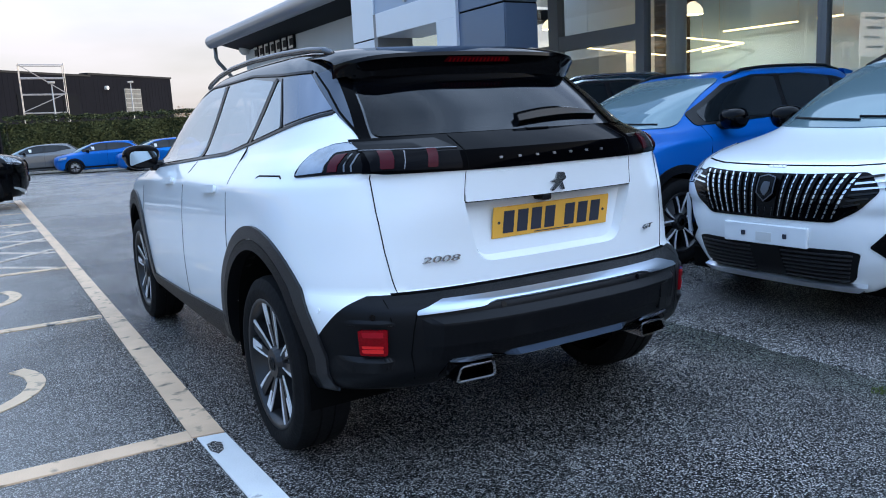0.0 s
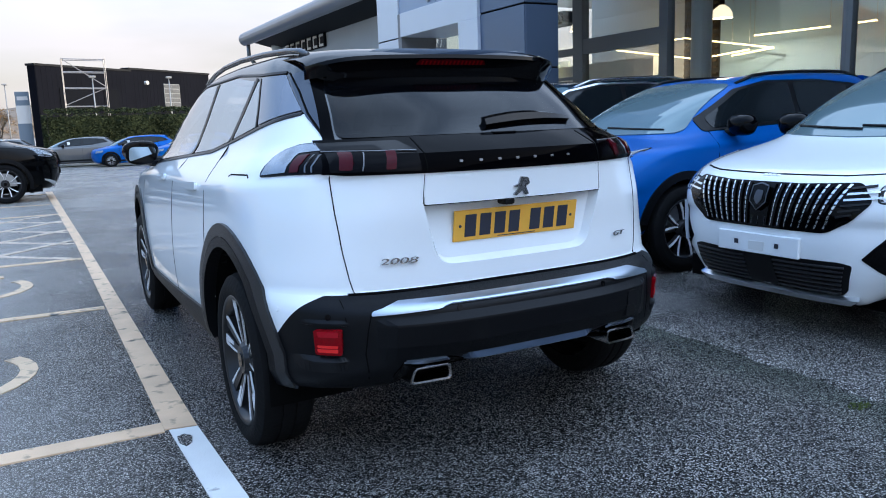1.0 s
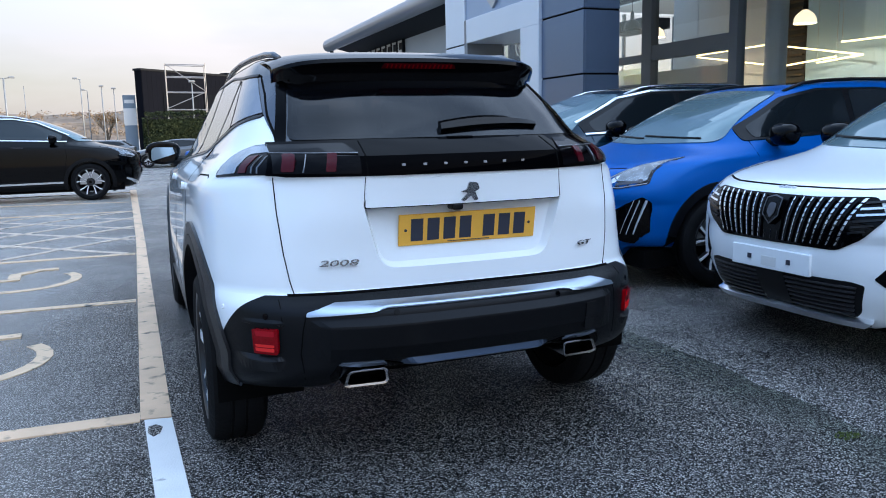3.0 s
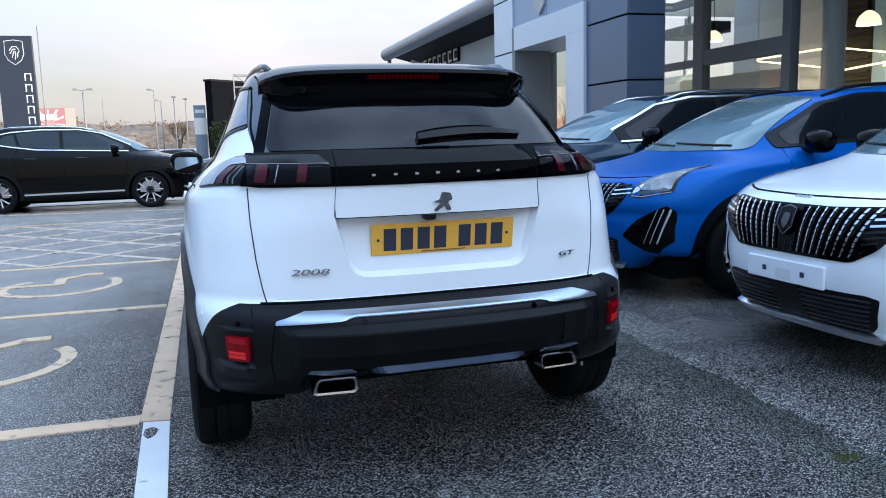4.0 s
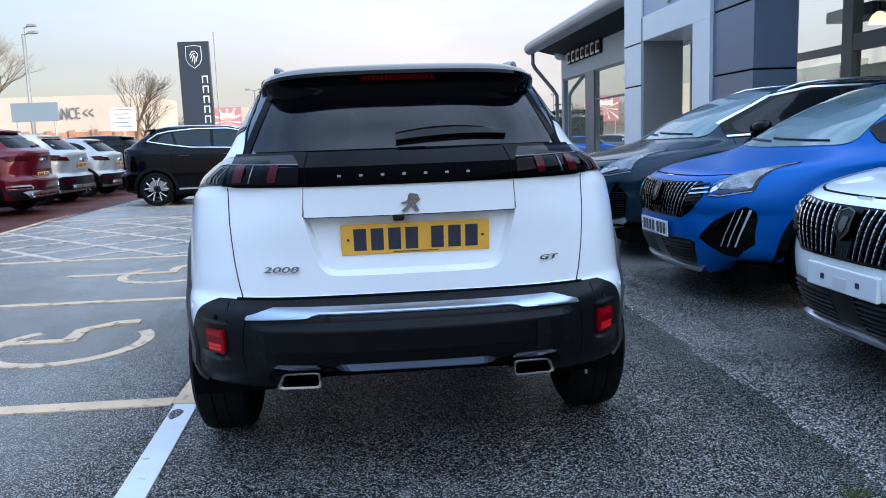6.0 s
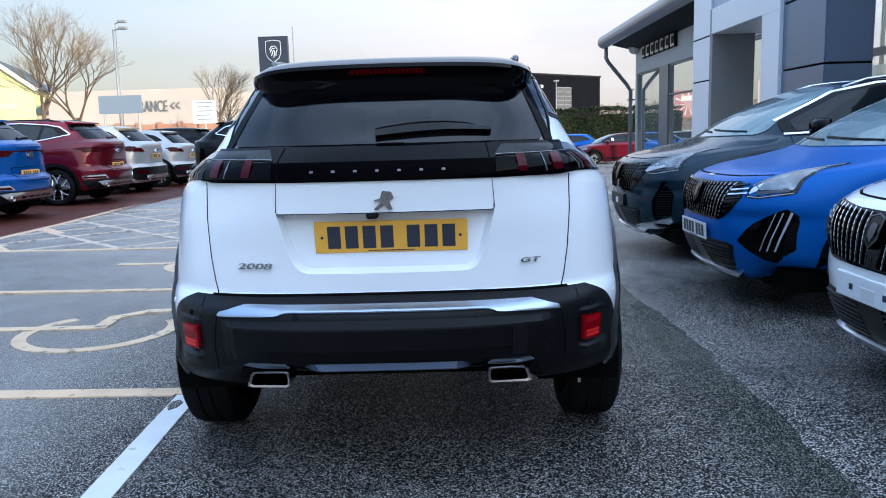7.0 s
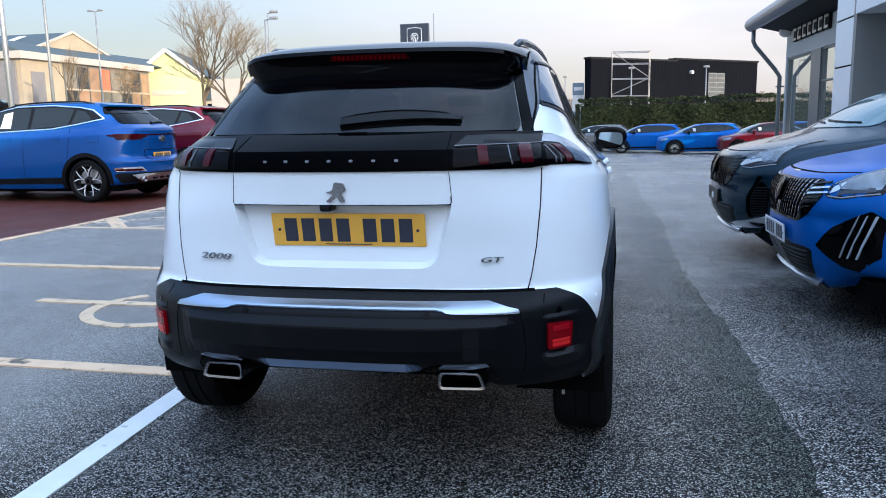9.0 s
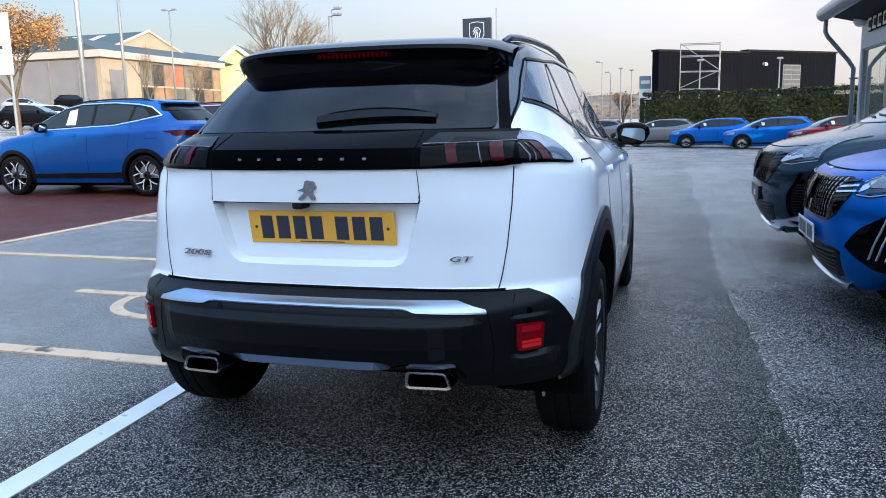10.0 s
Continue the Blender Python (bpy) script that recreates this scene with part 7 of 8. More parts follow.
# plain shield emblem high on the gateway
bm = prism(bmesh.new(), [(9.35, 3.60), (9.15, 3.52), (9.15, 3.28), (9.35, 3.12), (9.55, 3.28), (9.55, 3.52)], PX + 0.02, PX + 0.06, "yz")
tagged(part("wall_emblem", bm, M_STEEL), "plain silver shield-shaped emblem on the gateway", "emblem")
# ---- showroom inside ----
slab("wall_inner_beige", 13.0, 13.2, 9.6, 15.5, 0.02, 5.6, M_INWALL, "beige inner showroom wall")
slab("wall_inner_dark", 12.4, 12.6, 10.35, 11.4, 0.02, 5.0, M_INDARK, "dark slatted inner wall")
slab("wall_inner_pale", 12.4, 12.6, -8.0, 10.33, 0.02, 5.0, M_INSKY, "pale inner wall tinted with the sky reflected in the panes")
slats = thing("slat_screen", pose(0, 0, 0), "dark wooden slat screen inside the showroom", "screen")
for k in range(16):
    part("slat", boxed(12.34, 12.39, 10.38, 11.36, 1.6 + k * 0.14, 1.64 + k * 0.14), M_BARK, slats)
slab("wall_counter", 10.0, 10.2, 9.9, 13.5, 0.02, 2.35, M_COLUMN, "white showroom partition")
# plain dark box in place of a fan-like object under the ceiling
slab("wall_bulkhead", 12.6, 13.5, 16.3, 18.3, 3.9, 4.2, M_SOFFIT, "dark box standing in for a fan-like object in the showroom")
slab("wall_screen_low", 11.0, 11.06, 14.0, 25.0, 0.02, 2.6, M_FROST, "pale frosted glass screen in the showroom")
colm = thing("column", pose(8.0, 6.75, 0), "round white showroom column", "column")
bm = bmesh.new()
rod(bm, (0, 0, 0.02), (0, 0, EAVE + 0.05), 0.16, 0.16, 28)
part("shaft", bm, M_COLUMN, colm, smooth=True)
bm = bmesh.new()
rod(bm, (0, 0, 0.02), (0, 0, 0.12), 0.20, 0.18, 28)
part("base", bm, M_STEEL, colm, smooth=True)


def pendant(x, y, z, on=True):
    p = thing("pendant_lamp", pose(x, y, z), "glowing dome pendant lamp" if on else "unlit dark pendant lamp", "lamp", "showroom pendants")
    bm = bmesh.new()
    prof = [(0.0, 0.20), (0.09, 0.19), (0.17, 0.145), (0.23, 0.07), (0.25, 0.04)]
    rings = [[bm.verts.new((r * math.cos(a), r * math.sin(a), h)) for a in [2 * math.pi * i / 24 for i in range(24)]] for h, r in prof]
    for a, b in zip(rings, rings[1:]):
        for i in range(24):
            bm.faces.new((a[i], a[(i + 1) % 24], b[(i + 1) % 24], b[i]))
    bm.faces.new(rings[-1])
    part("shade", bm, M_GLOW if on else M_TRIM, p, smooth=True)
    bm = bmesh.new()
    rod(bm, (0, 0, 0.245), (0, 0, 0.42), 0.05, 0.042, 12)
    part("cap", bm, M_TRIM, p)
    bm = bmesh.new()
    rod(bm, (0, 0, 0.4), (0, 0, EAVE + 0.75 - z), 0.008, 0.008, 6)
    part("cord", bm, M_TRIM, p)
    if on:
        lamp = new("pendant_glow", bpy.data.lights.new("pendant_glow", "POINT"))
        lamp.data.energy, lamp.data.color, lamp.data.shadow_soft_size = 90, (1, 0.84, 0.6), 0.04
        lamp.location = (x, y, z + 0.05)


pendant(10.5, 8.6, 2.95)
pendant(10.5, 12.95, 3.2)
pendant(10.5, 13.9, 3.5, False)
strip = thing("light_strip", pose(0, 0, 0), "zigzag of thin warm light strips under the ceiling", "lamp")
for pts in ([(12.0, 13.3, 2.84), (12.0, 11.0, 2.86), (12.0, 8.6, 2.42), (11.6, 9.3, 2.32)], [(12.0, 13.3, 2.80), (12.0, 10.6, 2.36), (12.0, 9.2, 2.44)], [(11.9, 9.0, 2.70), (11.9, 7.3, 2.68)], [(11.9, 6.9, 2.68), (11.9, 6.4, 2.68)]):
    bm = bmesh.new()
    tube(bm, pts, 0.018, 6)
    part("tube", bm, M_STRIP, strip)
    for px, py, pz in (pts[0], pts[-1]):
        bm = bmesh.new()
        rod(bm, (px, py, pz), (px, py, EAVE + 0.95), 0.006, 0.006, 6)
        part("wire", bm, M_STEEL, strip)

# ---- the lot's far side and the distance ----
S208 = (4.05, 1.745, 1.43)
M_FARBLUE = M_BLUE
for x, y, pm, lab in ((3.45, 35.0, M_FARBLUE, "blue hatchback with a paper in its side window"), (1.15, 37.6, M_FARBLUE, "blue hatchback in the far row"), (-1.3, 40.2, M_GREY, "dark grey hatchback in the far row"),
                      (7.1, 37.0, M_WHITE, "white hatchback in the far row"), (5.9, 33.2, M_RED, "red hatchback at the end of the far row"), (4.6, 41.5, M_BLACK, "dark hatchback in the row behind"), (9.2, 41.5, M_FARBLUE, "blue hatchback in the row behind"), (-5.0, 43.0, M_GREY, "dark grey estate car in the far row")):
    c = car_base(pose(x + 4.0, y, ground_z(x, y), 0, 0, 90), S208, pm, lab, tyre=0.31, rim=0.22, axles=(0.72, 3.40), rails=None, group="far parked cars")
    skin("price_card", [(2.3, 1.06), (2.55, 1.05), (2.5, 1.2), (2.3, 1.2)], "left", c[1], M_SIGNW, c[0], 0.012, 0.004, 0.2)
    skin("headlamp_lens", [(3.55, 0.70), (3.85, 0.66), (3.8, 0.76), (3.5, 0.80)], "left", c[1], M_REFLECTOR, c[0], 0.01, 0.01, 0.1)

# clipped hedge: a core with thousands of leaves on it
def leaf_cloud(bm, pts, size, r):
    for p in pts:
        a, b = r.uniform(0, 6.28), r.uniform(-1, 1)
        u = Vector((math.cos(a), math.sin(a), b)).normalized() * size * r.uniform(0.6, 1.3)
        v = u.cross(Vector((r.uniform(-1, 1), r.uniform(-1, 1), r.uniform(-1, 1)))).normalized() * size * 0.5
        q = [bm.verts.new(p + s) for s in (u, v, -u, -v)]
        bm.faces.new(q)


bm = bmesh.new()
r = random.Random(3)
pts = []
for _ in range(26000):
    x = r.uniform(-0.4, 30.0)
    top = 2.45 + 0.22 * noise.noise(Vector((x * 0.35, 3.1, 0))) + 0.16 * noise.noise(Vector((x * 1.7, 0, 5)))
    z = r.uniform(-0.45, top) if r.random() < 0.7 else top + r.uniform(-0.12, 0.10)
    y = 46.0 + 0.25 * noise.noise(Vector((x * 0.8, z * 0.8, 2))) - r.uniform(0, 0.15) if z < top - 0.15 else r.uniform(45.9, 47.6)
    pts.append(Vector((x, y, z)))
for _ in range(2600):
    z = r.uniform(-0.45, 2.2)
    pts.append(Vector((-0.35 - r.uniform(0, 0.2), r.uniform(46, 47.6), z)))
leaf_cloud(bm, pts, 0.08, r)
box(bm, -0.25, 30.0, 46.2, 47.5, -0.5, 2.1)
tagged(part("hedge", bm, M_HEDGE), "tall clipped dark green hedge behind the cars", "hedge", kind="stuff")

# dark timber-clad building behind it
U = Matrix.Translation((0.0, 80.0, -0.5)) @ Matrix.Rotation(math.atan2(0.676, 0.737), 4, "Z")
db = thing("dark_building", U, "flat-roofed black-clad building with scaffolding", "building")
part("wall", boxed(0, 12.7, 0, 0.9, 0, 8.0), M_DARKFAR, db)
part("wall", boxed(12.7, 27.0, 0.3, 1.2, 0, 8.25), M_DARKFAR, db)
part("roof_edge", boxed(-0.1, 12.7, -0.1, 1.0, 8.0, 8.2), M_SOFFIT, db)
part("roof_edge", boxed(12.7, 27.1, 0.2, 1.3, 8.25, 8.45), M_SOFFIT, db)
for k in range(44):
    part("board", boxed(0.05 + k * 0.61, 0.05 + k * 0.61 + 0.595, -0.04 if k < 20 else 0.26, 0.0 if k < 20 else 0.3, 0.2, 7.9), M_DARKFAR, db)
for x0, x1, z0, z1 in ((18.2, 21.0, 4.2, 6.9),):
    wd = part("window", boxed(x0, x1, 0.18, 0.3, z0, z1), M_FRAME, db, "grey framed window")
    for k in range(5):
        za = z0 + 0.1 + k * (z1 - z0 - 0.1) / 5
        zb = za + (z1 - z0) / 5 - 0.12
        for xa, xb in ((x0 + 0.1, (x0 + x1) / 2 - 0.05), ((x0 + x1) / 2 + 0.05, x1 - 0.1)):
            part("pane", boxed(xa, xb, 0.15, 0.18, za, zb), M_LOUVRE, wd)
for x0, x1 in ((2.6, 7.6), (8.4, 10.6)):
    part("window", boxed(x0, x1, -0.10, -0.05, 2.5, 6.0), M_TINT, db, "wide dark window")
bm = bmesh.new()
rod(bm, (15.2, -0.1, 6.9), (15.2, 0.3, 6.9), 0.2, 0.2, 20)
part("roundel", bm, M_SIGNW, db)

# aluminium scaffold tower in front of it
sc = thing("scaffold_tower", Matrix.Translation((2.05, 74.0, -0.5)), "bare aluminium scaffold tower", "scaffold")
def pole_part(name, a, b, rr, parent, material=M_SCAFF):
    bmm = bmesh.new()
    rod(bmm, a, b, rr, rr, 8)
    return part(name, bmm, material, parent)
for x in (0, 3.5):
    for y in (0, 1.4):
        pole_part("upright", (x, y, 0), (x, y, 8.2), 0.034, sc)
for z in (2.4, 4.0, 5.6, 7.0, 8.1):
    for y in (0, 1.4):
        pole_part("ledger", (0, y, z), (3.5, y, z - 0.05), 0.04, sc)
for a, b in (((0, 0, 4.1), (3.5, 0, 5.6)), ((3.5, 0, 5.6), (0, 0, 8.1))):
    pole_part("brace", a, b, 0.035, sc)


def lamp_post(x, y, h, heads=((0.0, 0),), rr=0.09, label="grey street lamp post", metal=M_POST):
    lp = thing("street_lamp", pose(x, y, ground_z(x, y) - 0.05), label, "lamp post", "street lamps")
    bm = bmesh.new()
    rod(bm, (0, 0, 0), (0, 0, h), rr, rr * 0.6, 10)
    part("pole", bm, metal, lp, smooth=True)
    for dx, a in heads:
        bm = bmesh.new()
        if dx:
            rod(bm, (0, 0, h - 0.05), (dx * 0.6, 0, h + 0.02), 0.04, 0.035, 8)
            part("arm", bm, metal, lp)
            bm = bmesh.new()
        s = max(0.6, abs(dx))
        box(bm, dx - 0.38 * s, dx + 0.38 * s, -0.14, 0.14, h - 0.02, h + 0.14, 0.05)
        part("head", bm, metal, lp)


lamp_post(-17.9, 40.0, 7.6, ((0.55, 0),), 0.075)
lamp_post(-18.6, 42.0, 8.2, ((0.4, 0),), 0.045)
lamp_post(-19.8, 22.0, 9.5, ((0.6, 0),), 0.11, "galvanised street lamp post", M_STEEL)
lamp_post(-24.3, 30.0, 9.5, ((0.6, 0),), 0.09)
lamp_post(-42.6, 60.0, 10.0, ((0.5, 0), (-0.5, 0)), 0.09)
lamp_post(-10.62, 70.0, 6.5, ((0.6, 0), (-0.6, 0)), 0.11)
lamp_post(-5.4, 78.0, 7.0, ((-0.4, 0),), 0.07)
lamp_post(-3.68, 80.0, 6.4, ((0.0, 0),), 0.08)
lamp_post(-5.43, 90.0, 6.6, ((-0.4, 0),), 0.06)
lamp_post(-2.6, 80.0, 6.2, ((0.0, 0),), 0.07)
lamp_post(-12.6, 100.0, 7.6, (), 0.06, "plain thin flag pole")
lamp_post(3.3, 60.0, 5.6, ((0.0, 0),), 0.07)
lamp_post(9.6, 66.0, 5.9, ((0.0, 0),), 0.07)
lamp_post(17.2, 70.0, 5.2, ((0.0, 0),), 0.06)
lamp_post(-9.75, 48.0, 8.7, (), 0.05, "plain thin flag pole beside the totem")

# dark totem with plain marks
tt = thing("totem_sign", pose(-11.02, 48.0, -0.5), "dark blue-black totem with a plain pale shield and bars", "sign")
part("slab", boxed(-0.95, 0.95, -0.16, 0.16, 0, 8.15, 0.02), M_TOTEM, tt)
bm = prism(bmesh.new(), [(-0.48, 7.85), (-0.5, 7.1), (-0.35, 6.75), (0, 6.5), (0.35, 6.75), (0.5, 7.1), (0.48, 7.85), (0, 7.92)], -0.18, -0.16, "xz")
part("shield", bm, M_PORTAL, tt, "pale shield outline")
bm = prism(bmesh.new(), [(-0.45, 7.82), (-0.47, 7.115), (-0.332, 6.775), (0, 6.535), (0.332, 6.775), (0.47, 7.115), (0.45, 7.82), (0, 7.89)], -0.19, -0.175, "xz")
part("shield_field", bm, M_TOTEM, tt)
for pts in (((-0.24, 7.30), (-0.10, 7.52), (0.12, 7.54), (0.26, 7.34)), ((-0.22, 7.12), (-0.06, 7.38), (0.10, 7.40)), ((-0.12, 6.92), (-0.02, 7.22), (0.02, 7.30)), ((0.02, 6.80), (0.08, 7.10), (0.06, 7.26)), ((0.16, 6.92), (0.18, 7.14), (0.28, 7.30))):
    part("shield_mark", prism(bmesh.new(), ribbon(pts, 0.045), -0.20, -0.185, "xz"), M_PORTAL, tt)
for k in range(7):
    zb = 5.62 - k * 0.62
    frame_bar = part("letter_bar", boxed(0.40, 0.46, -0.18, -0.155, zb - 0.02, zb + 0.42), M_PORTAL, tt)
    part("letter_stroke", boxed(0.70, 0.76, -0.18, -0.155, zb - 0.02, zb + 0.42), M_PORTAL, frame_bar)
    part("letter_stroke", boxed(0.46, 0.70, -0.18, -0.155, zb + 0.36, zb + 0.42), M_PORTAL, frame_bar)

# boards and signs along the road
def board(name, x0, x1, y, z0, z1, material, label, posts=(0.15, 0.85), bars=0, barmat=None):
    b = thing(name, pose(x0, y, 0), label, "sign")
    part("panel", boxed(0, x1 - x0, -0.03, 0.03, z0, z1, 0.01), material, b)
    for f in posts:
        bm = bmesh.new()
        rod(bm, ((x1 - x0) * f, 0.06, -0.5), ((x1 - x0) * f, 0.06, z1 - 0.05), 0.045, 0.045, 8)
        part("post", bm, M_STEEL, b)
    for k in range(bars):
        z = z1 - (z1 - z0) * (k + 0.7) / (bars + 0.6)
        part("text_bar", boxed((x1 - x0) * (0.12 + 0.06 * (k % 3)), (x1 - x0) * (0.85 - 0.08 * (k % 2)), -0.036, -0.03, z, z + (z1 - z0) * 0.28 / (bars + 1)), barmat, b)
    return b


board("road_sign", -13.6, -11.9, 28.0, 2.32, 3.02, M_SIGNB, "blue-grey road sign seen from behind", (0.1, 0.9))
board("direction_sign", -13.9, -12.6, 40.0, 2.1, 3.35, M_SIGNW, "white direction sign with plain grey bars", (0.5,), 5, M_SIGNB)
board("road_sign", -23.2, -21.0, 20.0, 3.1, 5.2, M_SIGNW, "white road sign with plain black bars", (0.92,), 4, M_INK)
b = board("tower_sign", -1.9, -0.7, 82.0, -0.5, 5.2, M_SIGNB, "grey tower sign of a retail park", ())
part("panel_white", boxed(0.0, 1.2, -0.06, -0.03, 2.2, 3.9), M_SIGNW, b)
part("text_bar", boxed(0.15, 1.05, -0.04, -0.03, 4.4, 4.75), M_SIGNW, b)
b = board("billboard", -22.4, -17.2, 110.0, 2.6, 6.4, M_SIGNR, "red and white billboard with plain rays", (0.1, 0.9))
for k in range(11):
    a = radians(8 + 16.5 * k)
    da = radians(3.6)
    tips = []
    for q in (a - da, a + da):
        r = min(1.85 / max(1e-3, abs(math.cos(q))), 1.75 / max(1e-3, math.sin(q)))
        tips.append((1.95 + r * math.cos(q), 4.45 + (r * math.sin(q) if k % 2 else -r * math.sin(q) * 0.9)))
    part("ray_bar", prism(bmesh.new(), [(1.95, 4.45), tips[0], tips[1]], -0.05, -0.03, "xz"), M_SIGNW, b)
part("logo_bar", boxed(0.9, 3.0, -0.07, -0.05, 4.9, 5.6), M_SIGNW, b)
part("end_panel", boxed(3.95, 5.2, -0.05, -0.03, 2.6, 6.4), M_CLADFAR, b)

# retail building with its lit flank, lime gable, and the cream wall
rb = thing("retail_building", pose(0, 0, 0), "cream retail building with glazed flank and blue-grey roof", "building")
part("wall", boxed(-110, -63.0, 75, 100.5, -0.5, 9.35), M_FLANK, rb)
part("wall", boxed(-110, -63.6, 74.7, 75, -0.5, 9.1), M_GREYCLAD, rb, "grey ribbed wall")
part("panel", boxed(-62.98, -62.9, 76.4, 78.6, 3.4, 8.0), M_GREYCLAD, rb, "pale grey panel on the flank")
part("eave", boxed(-110.5, -62.4, 74.4, 100.9, 9.35, 10.15), M_CLADFAR, rb)
bm = prism(bmesh.new(), [(-110, 10.15), (-62.6, 10.15), (-66.6, 11.7), (-104, 11.7)], 74.6, 118, "xz")
part("roof", bm, M_ROOFFAR, rb, "blue-grey metal roof")
for k in range(8):
    y = 82.0 + k * 2.26
    wd = part("window", boxed(-63.0, -62.8, y, y + 2.1, 0.2, 9.2), M_FRAME, rb, "tall shop window bay")
    for r, z in enumerate((0.4, 3.4, 6.3)):
        tone = M_SHOPRED if (k, r) in ((0, 0), (3, 2), (4, 0)) else (M_SHOPBROWN, M_SHOPGLASS, M_SHOPBROWN, M_SHOPDARK, M_SHOPGLASS)[(k * 2 + r * 3) % 5]
        part("pane", boxed(-62.8, -62.74, y + 0.10, y + 2.0, z, z + 2.72), tone, wd)
for z in (3.2, 6.1):
    part("transom", boxed(-62.74, -62.66, 82.0, 100.0, z, z + 0.22), M_FLANK, rb)
gb = part("gable", prism(bmesh.new(), [(79.3, 10.5), (98.0, 10.5), (88.3, 13.6)], -66.3, -66.0, "yz"), M_FLANK, rb, "ribbed cream gable")
part("roof", prism(bmesh.new(), [(79.1, 10.5), (98.3, 10.5), (88.3, 13.72)], -104.0, -66.32, "yz"), M_ROOFFAR, rb, "blue-grey metal roof")
for a, b_ in (((79.0, 10.4), (88.3, 13.75)), ((98.4, 10.4), (88.3, 13.75))):
    part("verge", prism(bmesh.new(), ribbon([a, b_], 0.30), -66.0, -65.8, "yz"), M_CLADFAR, gb)
for k in range(9):
    x = -108 + k * 4.4
    q = bmesh.new()
    vs = [q.verts.new(v) for v in ((x, 80.2, 10.92), (x + 1.1, 80.2, 10.92), (x + 1.1, 87.0, 13.30), (x, 87.0, 13.30))]
    top = bmesh.ops.extrude_face_region(q, geom=[q.faces.new(vs)])
    bmesh.ops.translate(q, verts=[v for v in top["geom"] if isinstance(v, bmesh.types.BMVert)], vec=(0, 0, 0.06))
    part("rooflight", q, M_PORTAL, rb)
for k in range(11):
    part("roof_rib", boxed(-108 + k * 4.2, -107.85 + k * 4.2, 74.55, 74.7, 0, 9.0), M_GREYCLAD, rb)
lg = thing("gabled_shop", pose(-66.5, 102.4, -0.5, 0, 0, 18), "lime green gabled shop front with a white verge", "building")
bm = prism(bmesh.new(), [(0, 0), (9.4, 0), (9.4, 9.4), (4.7, 13.0), (0, 9.4)], 0, 20, "xz")
part("wall", bm, M_GREENFAR, lg)
for a, b_ in (((-0.5, 9.2), (4.7, 13.2)), ((9.9, 9.2), (4.7, 13.2))):
    bm = prism(bmesh.new(), ribbon([a, b_], 0.5), -0.6, 0.2, "xz")
    part("verge", bm, M_SIGNW, lg)
    bm = prism(bmesh.new(), ribbon([(a[0], a[1] + 0.25), (b_[0], b_[1] + 0.25)], 0.25), 0.2, 20, "xz")
    part("roof", bm, M_ROOFFAR, lg)
part("name_bar", boxed(2.2, 7.2, -0.1, 0, 6.6, 7.4), M_CLADFAR, lg)
for k in range(4):
    part("window", boxed(0.8 + k * 2.0, 2.5 + k * 2.0, -0.1, 0, 0.5, 2.6), M_TINT, lg)
lg2 = thing("retail_terrace", pose(0, 0, 0), "row of lit cream shop units with a dark roof", "building")
part("wall", boxed(-58, -40, 106, 120, -0.5, 5.4), M_CLADFAR, lg2)
part("roof", prism(bmesh.new(), [(-58.5, 5.4), (-39.5, 5.4), (-42, 7.2), (-56, 7.2)], 105.5, 120, "xz"), M_ROOFFAR, lg2)
for k in range(6):
    part("window", boxed(-57 + k * 2.9, -54.9 + k * 2.9, 105.9, 106.0, 3.2, 4.8), M_TINT, lg2)
    part("shop_front", boxed(-57 + k * 2.9, -54.7 + k * 2.9, 105.9, 106.0, 0, 2.8), M_TINT, lg2)
cw = thing("cream_store", pose(0, 0, 0), "cream metal store wall with an entrance sign over brick", "building")
part("wall", boxed(-40, -22.5, 75, 90, 2.9, 6.35), M_CLADFAR, cw)
part("base_wall", boxed(-40, -22.4, 74.9, 90, -0.5, 2.9), M_BRICKFAR, cw, "brick base")
for k in range(9):
    part("base_pier", boxed(-39.6 + k * 2.1, -39.1 + k * 2.1, 74.7, 74.9, -0.5, 3.1), M_BRICKFAR, cw)
tx = bpy.data.curves.new("sign_text", "FONT")
tx.body, tx.size, tx.extrude = "ENTRANCE <<", 1.5, 0.03
to = new("entrance_text", tx)
to.parent = cw
to.matrix_local = pose(-32.5, 74.9, 4.15, 90, 0, 0) @ Matrix.Diagonal((0.59, 1.05, 1, 1))
tx.materials.append(M_FRAME)

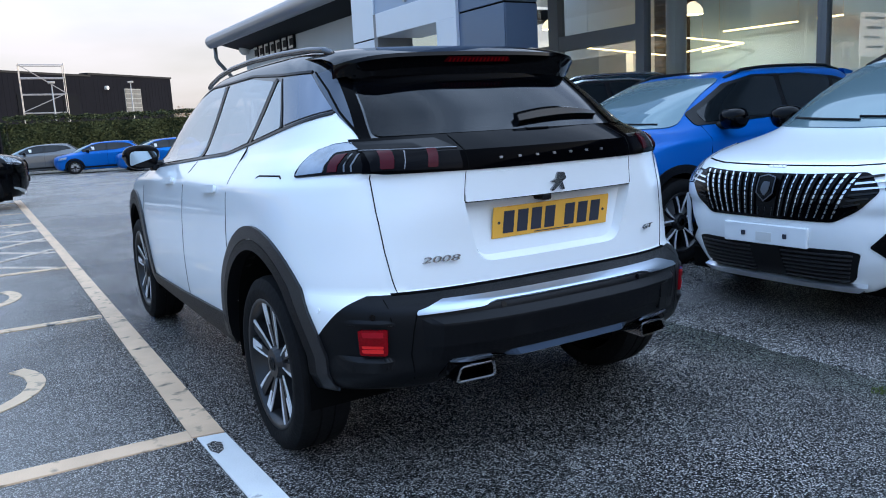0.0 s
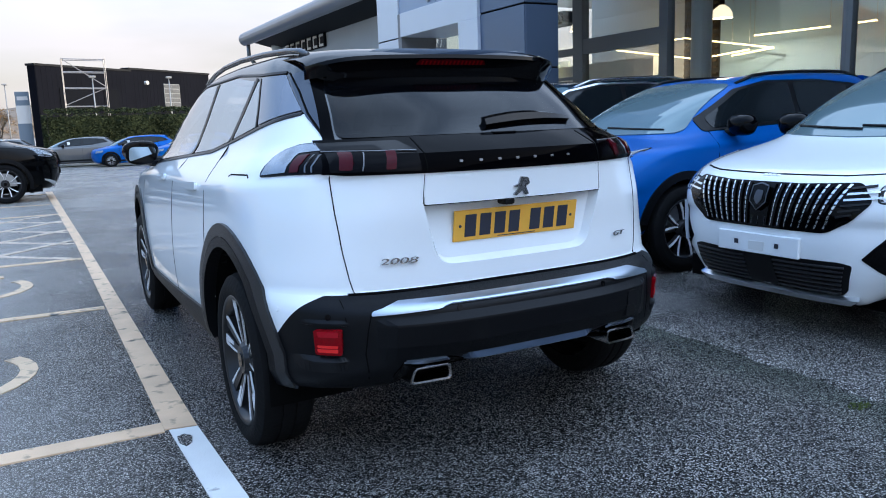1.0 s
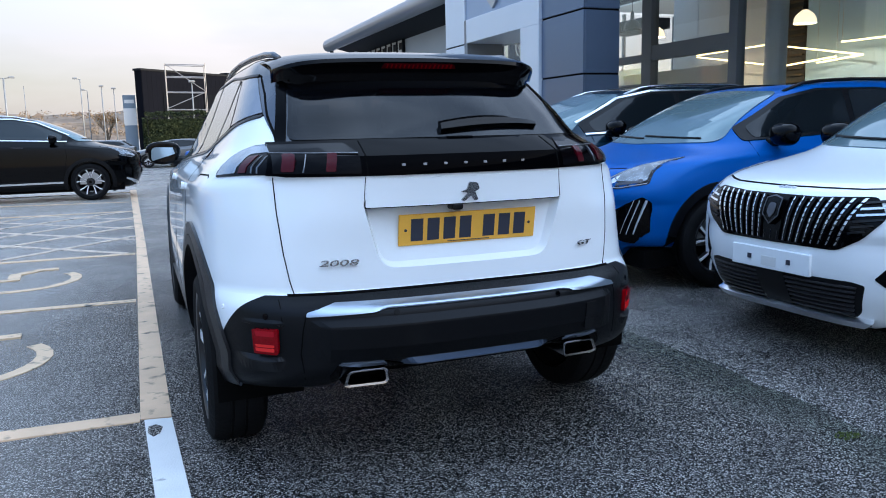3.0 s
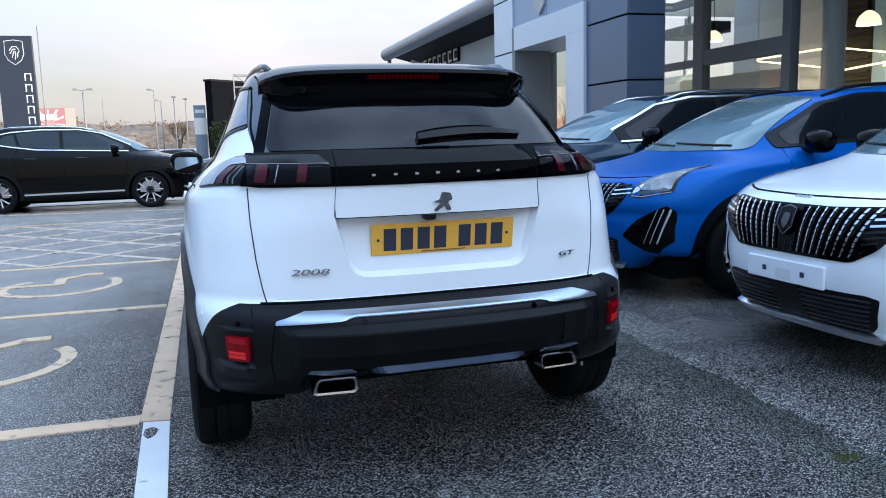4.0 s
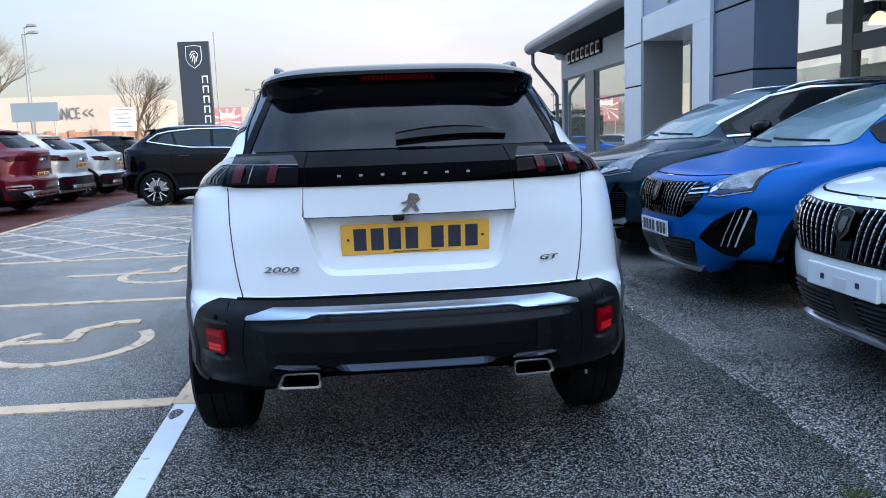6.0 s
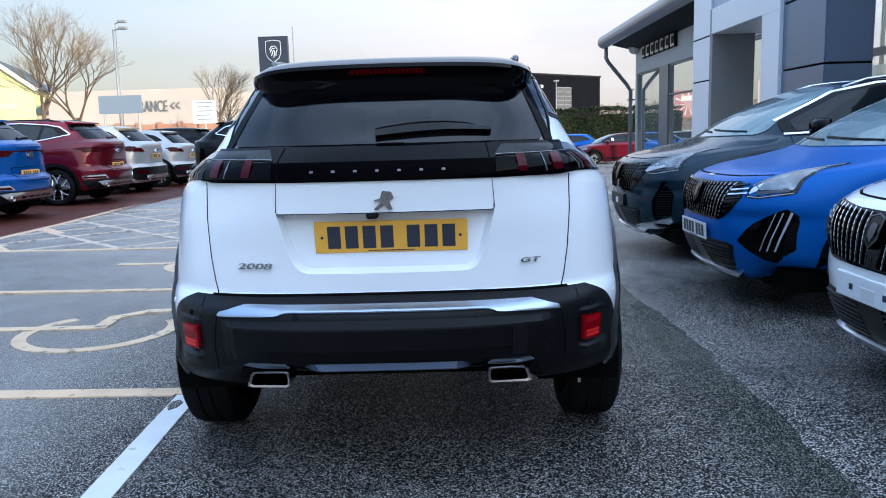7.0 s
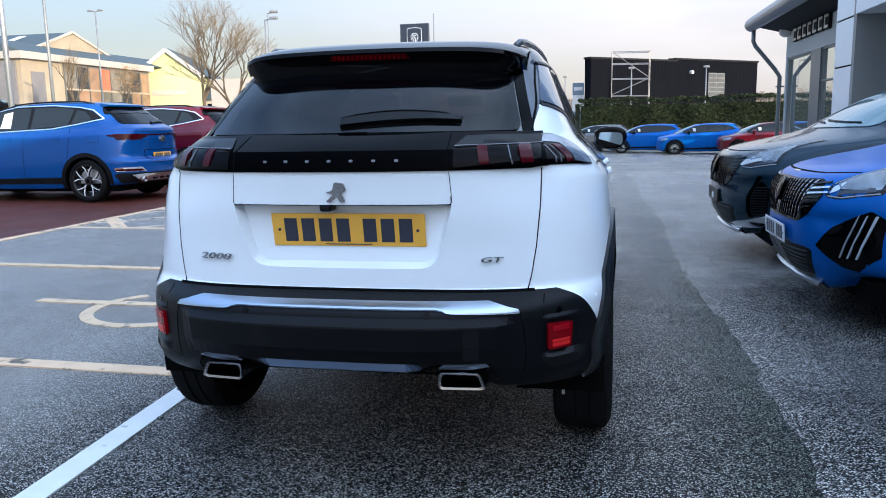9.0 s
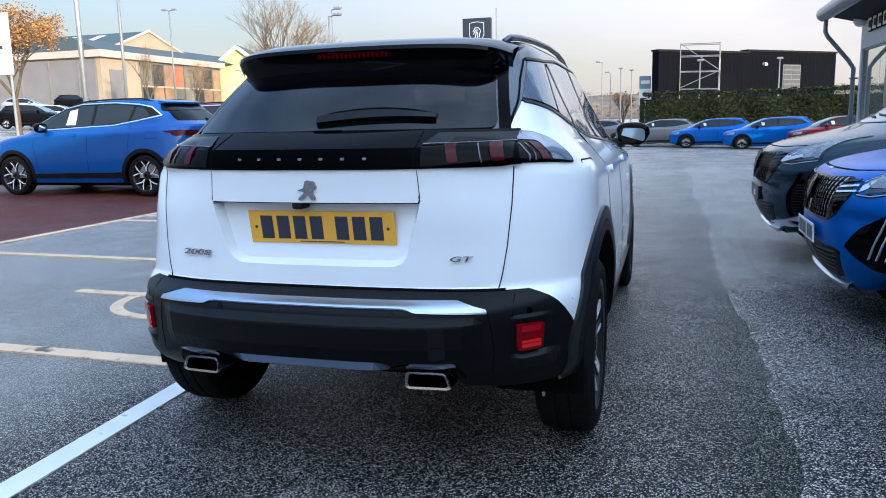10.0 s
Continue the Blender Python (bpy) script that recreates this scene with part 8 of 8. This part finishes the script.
# bare trees
def tree(x, y, h, spread, seed, leaves=0, leafmat=None, label="bare winter tree with fine twigs", lean=0.0, trunk=0.16, levels=6, fork=0.28):
    t = thing("tree", pose(x, y, ground_z(x, y) - 0.1), label, "tree", "trees")
    r = random.Random(seed)
    wood, twigs, ends = bmesh.new(), bmesh.new(), []
    def grow(p, d, ln, rad, lv):
        q = p + d * ln
        rod(wood if lv > 2 else twigs, p, q, rad, rad * 0.68, 6 if lv > 2 else 3, caps=False)
        if lv == 0:
            ends.append(q)
            return
        for k in range(3 if lv > 1 else 2):
            a = Vector((r.uniform(-1, 1), r.uniform(-1, 1), r.uniform(-0.25, 0.75)))
            nd = (d + a * spread).normalized()
            grow(p + d * ln * r.uniform(0.65, 1.0), nd, ln * r.uniform(0.66, 0.86), rad * 0.56, lv - 1)
    grow(Vector((0, 0, 0)), Vector((lean, 0, 1)).normalized(), h * fork, trunk, levels)
    part("trunk", wood, M_BARK, t, "brown trunk and limbs")
    part("crown", twigs, M_TWIG, t, "fine bare twigs")
    if leaves:
        lv = bmesh.new()
        leaf_cloud(lv, [r.choice(ends) + Vector((r.gauss(0, 0.2), r.gauss(0, 0.2), r.gauss(0, 0.2))) for _ in range(leaves)], 0.075, r)
        part("foliage", lv, leafmat, t, "russet leaves")
    return t


tree(-27.4, 50.0, 12.6, 0.72, 11, levels=7, fork=0.24, trunk=0.20)
tree(-25.4, 50.6, 11.6, 0.74, 31, levels=7, fork=0.24, trunk=0.17)
tree(-15.6, 50.0, 7.8, 0.60, 5, levels=7, fork=0.25)
tree(-31.0, 30.0, 7.6, 0.85, 21, 10000, M_RUSSET, "winter tree still holding russet leaves", levels=6)
tree(-47.0, 70.0, 6.8, 0.85, 8, 700, M_RUSSET, "small bare tree before the shops", levels=6)
tree(-51.5, 68.0, 7.8, 0.45, 9, levels=6, label="slim bare tree before the shops")
tree(-20.5, 70.0, 6.6, 0.6, 15, levels=5)
tree(-3.6, 84.0, 4.8, 0.6, 17, 900, M_RUSSET, "small russet tree beside the hedge", levels=5)

# low wooded rise in the distance
bm = bmesh.new()
cols = 90
rows = []
for i in range(cols + 1):
    x = -420 + 560 * i / cols
    hgt = 13.5 + 5.0 * noise.noise(Vector((x * 0.012, 0.3, 0))) + 2.6 * noise.noise(Vector((x * 0.07, 1.3, 0))) + 1.1 * noise.noise(Vector((x * 0.31, 4.3, 0)))
    rows.append([bm.verts.new((x, 330, -6)), bm.verts.new((x, 370, max(2, hgt * 0.6))), bm.verts.new((x, 430, max(3, hgt))), bm.verts.new((x, 520, -6))])
for a, b_ in zip(rows, rows[1:]):
    for k in range(3):
        bm.faces.new((a[k], b_[k], b_[k + 1], a[k + 1]))
tagged(part("backdrop_hill", bm, M_FARHILL), "low brown wooded rise in the distance", "hill", kind="structure")
# bare woods over the rise: wisps of twigs
verts, faces = [], []
for i in range(760):
    x, y = -400 + 520 * rnd.random(), 335 + 100 * rnd.random()
    t = min(max((y - 330) / 100, 0.0), 1.0)
    base = 12.5 * t + 3.0 * noise.noise(Vector((x * 0.012, 0.3, 0)))
    w, h = rnd.uniform(1.6, 3.6), rnd.uniform(2.0, 4.4)
    for k in range(34):
        a, r = rnd.uniform(0, 2 * math.pi), rnd.random() ** 0.5
        z = base + h * (0.15 + 0.95 * rnd.random() * (1.1 - 0.6 * r))
        c = Vector((x + w * r * math.cos(a), y + w * r * math.sin(a), z))
        for _ in range(3):
            verts.append(c + Vector((rnd.uniform(-0.7, 0.7), rnd.uniform(-0.5, 0.5), rnd.uniform(-0.6, 0.6))))
        faces.append((len(verts) - 3, len(verts) - 2, len(verts) - 1))
me = bpy.data.meshes.new("far_woods")
me.from_pydata(verts, [], faces)
me.materials.append(M_FARWOOD)
tagged(new("far_woods", me), "bare brown winter trees on the far rise", "trees", kind="stuff")
hs = thing("house", pose(-70, 420, 3), "pale terraced house on the far rise", "house", "far houses")
part("wall", boxed(0, 9, 0, 8, 0, 6), M_CLADFAR, hs)
part("roof", prism(bmesh.new(), [(-0.4, 6), (9.4, 6), (4.5, 9)], -0.3, 8.3, "xz"), M_ROOFHOUSE, hs)
for k in range(3):
    part("window", boxed(1 + k * 2.7, 2.4 + k * 2.7, -0.1, 0, 3.4, 5), M_TINT, hs)
for x, y, z in ((-120, 415, 4), (-95, 428, 4.5), (-48, 420, 4), (-30, 430, 4.5), (-150, 418, 4), (-180, 425, 4.5)):
    copy_thing(hs, pose(x, y, z, 0, 0, rnd.uniform(-25, 25)))


# cars on the road beyond the verge
for x, y, pm, lab, sz_ in ((-39.1, 38.9, M_WHITE, "white hatchback on the road beyond the grass", S208), (-38.3, 36.0, M_BLACK, "black hatchback on the road beyond the grass", S208),
                           (-63.4, 67.8, M_BLACK, "black people carrier far off", (4.6, 1.82, 1.76)), (-53.9, 51.5, M_SILVER, "silver car far off", S208)):
    car_base(pose(x, y, ground_z(x, y), 0, 0, -70), sz_, pm, lab, tyre=0.31, rim=0.22, axles=(0.72, 3.40), rails=None, group="far parked cars")
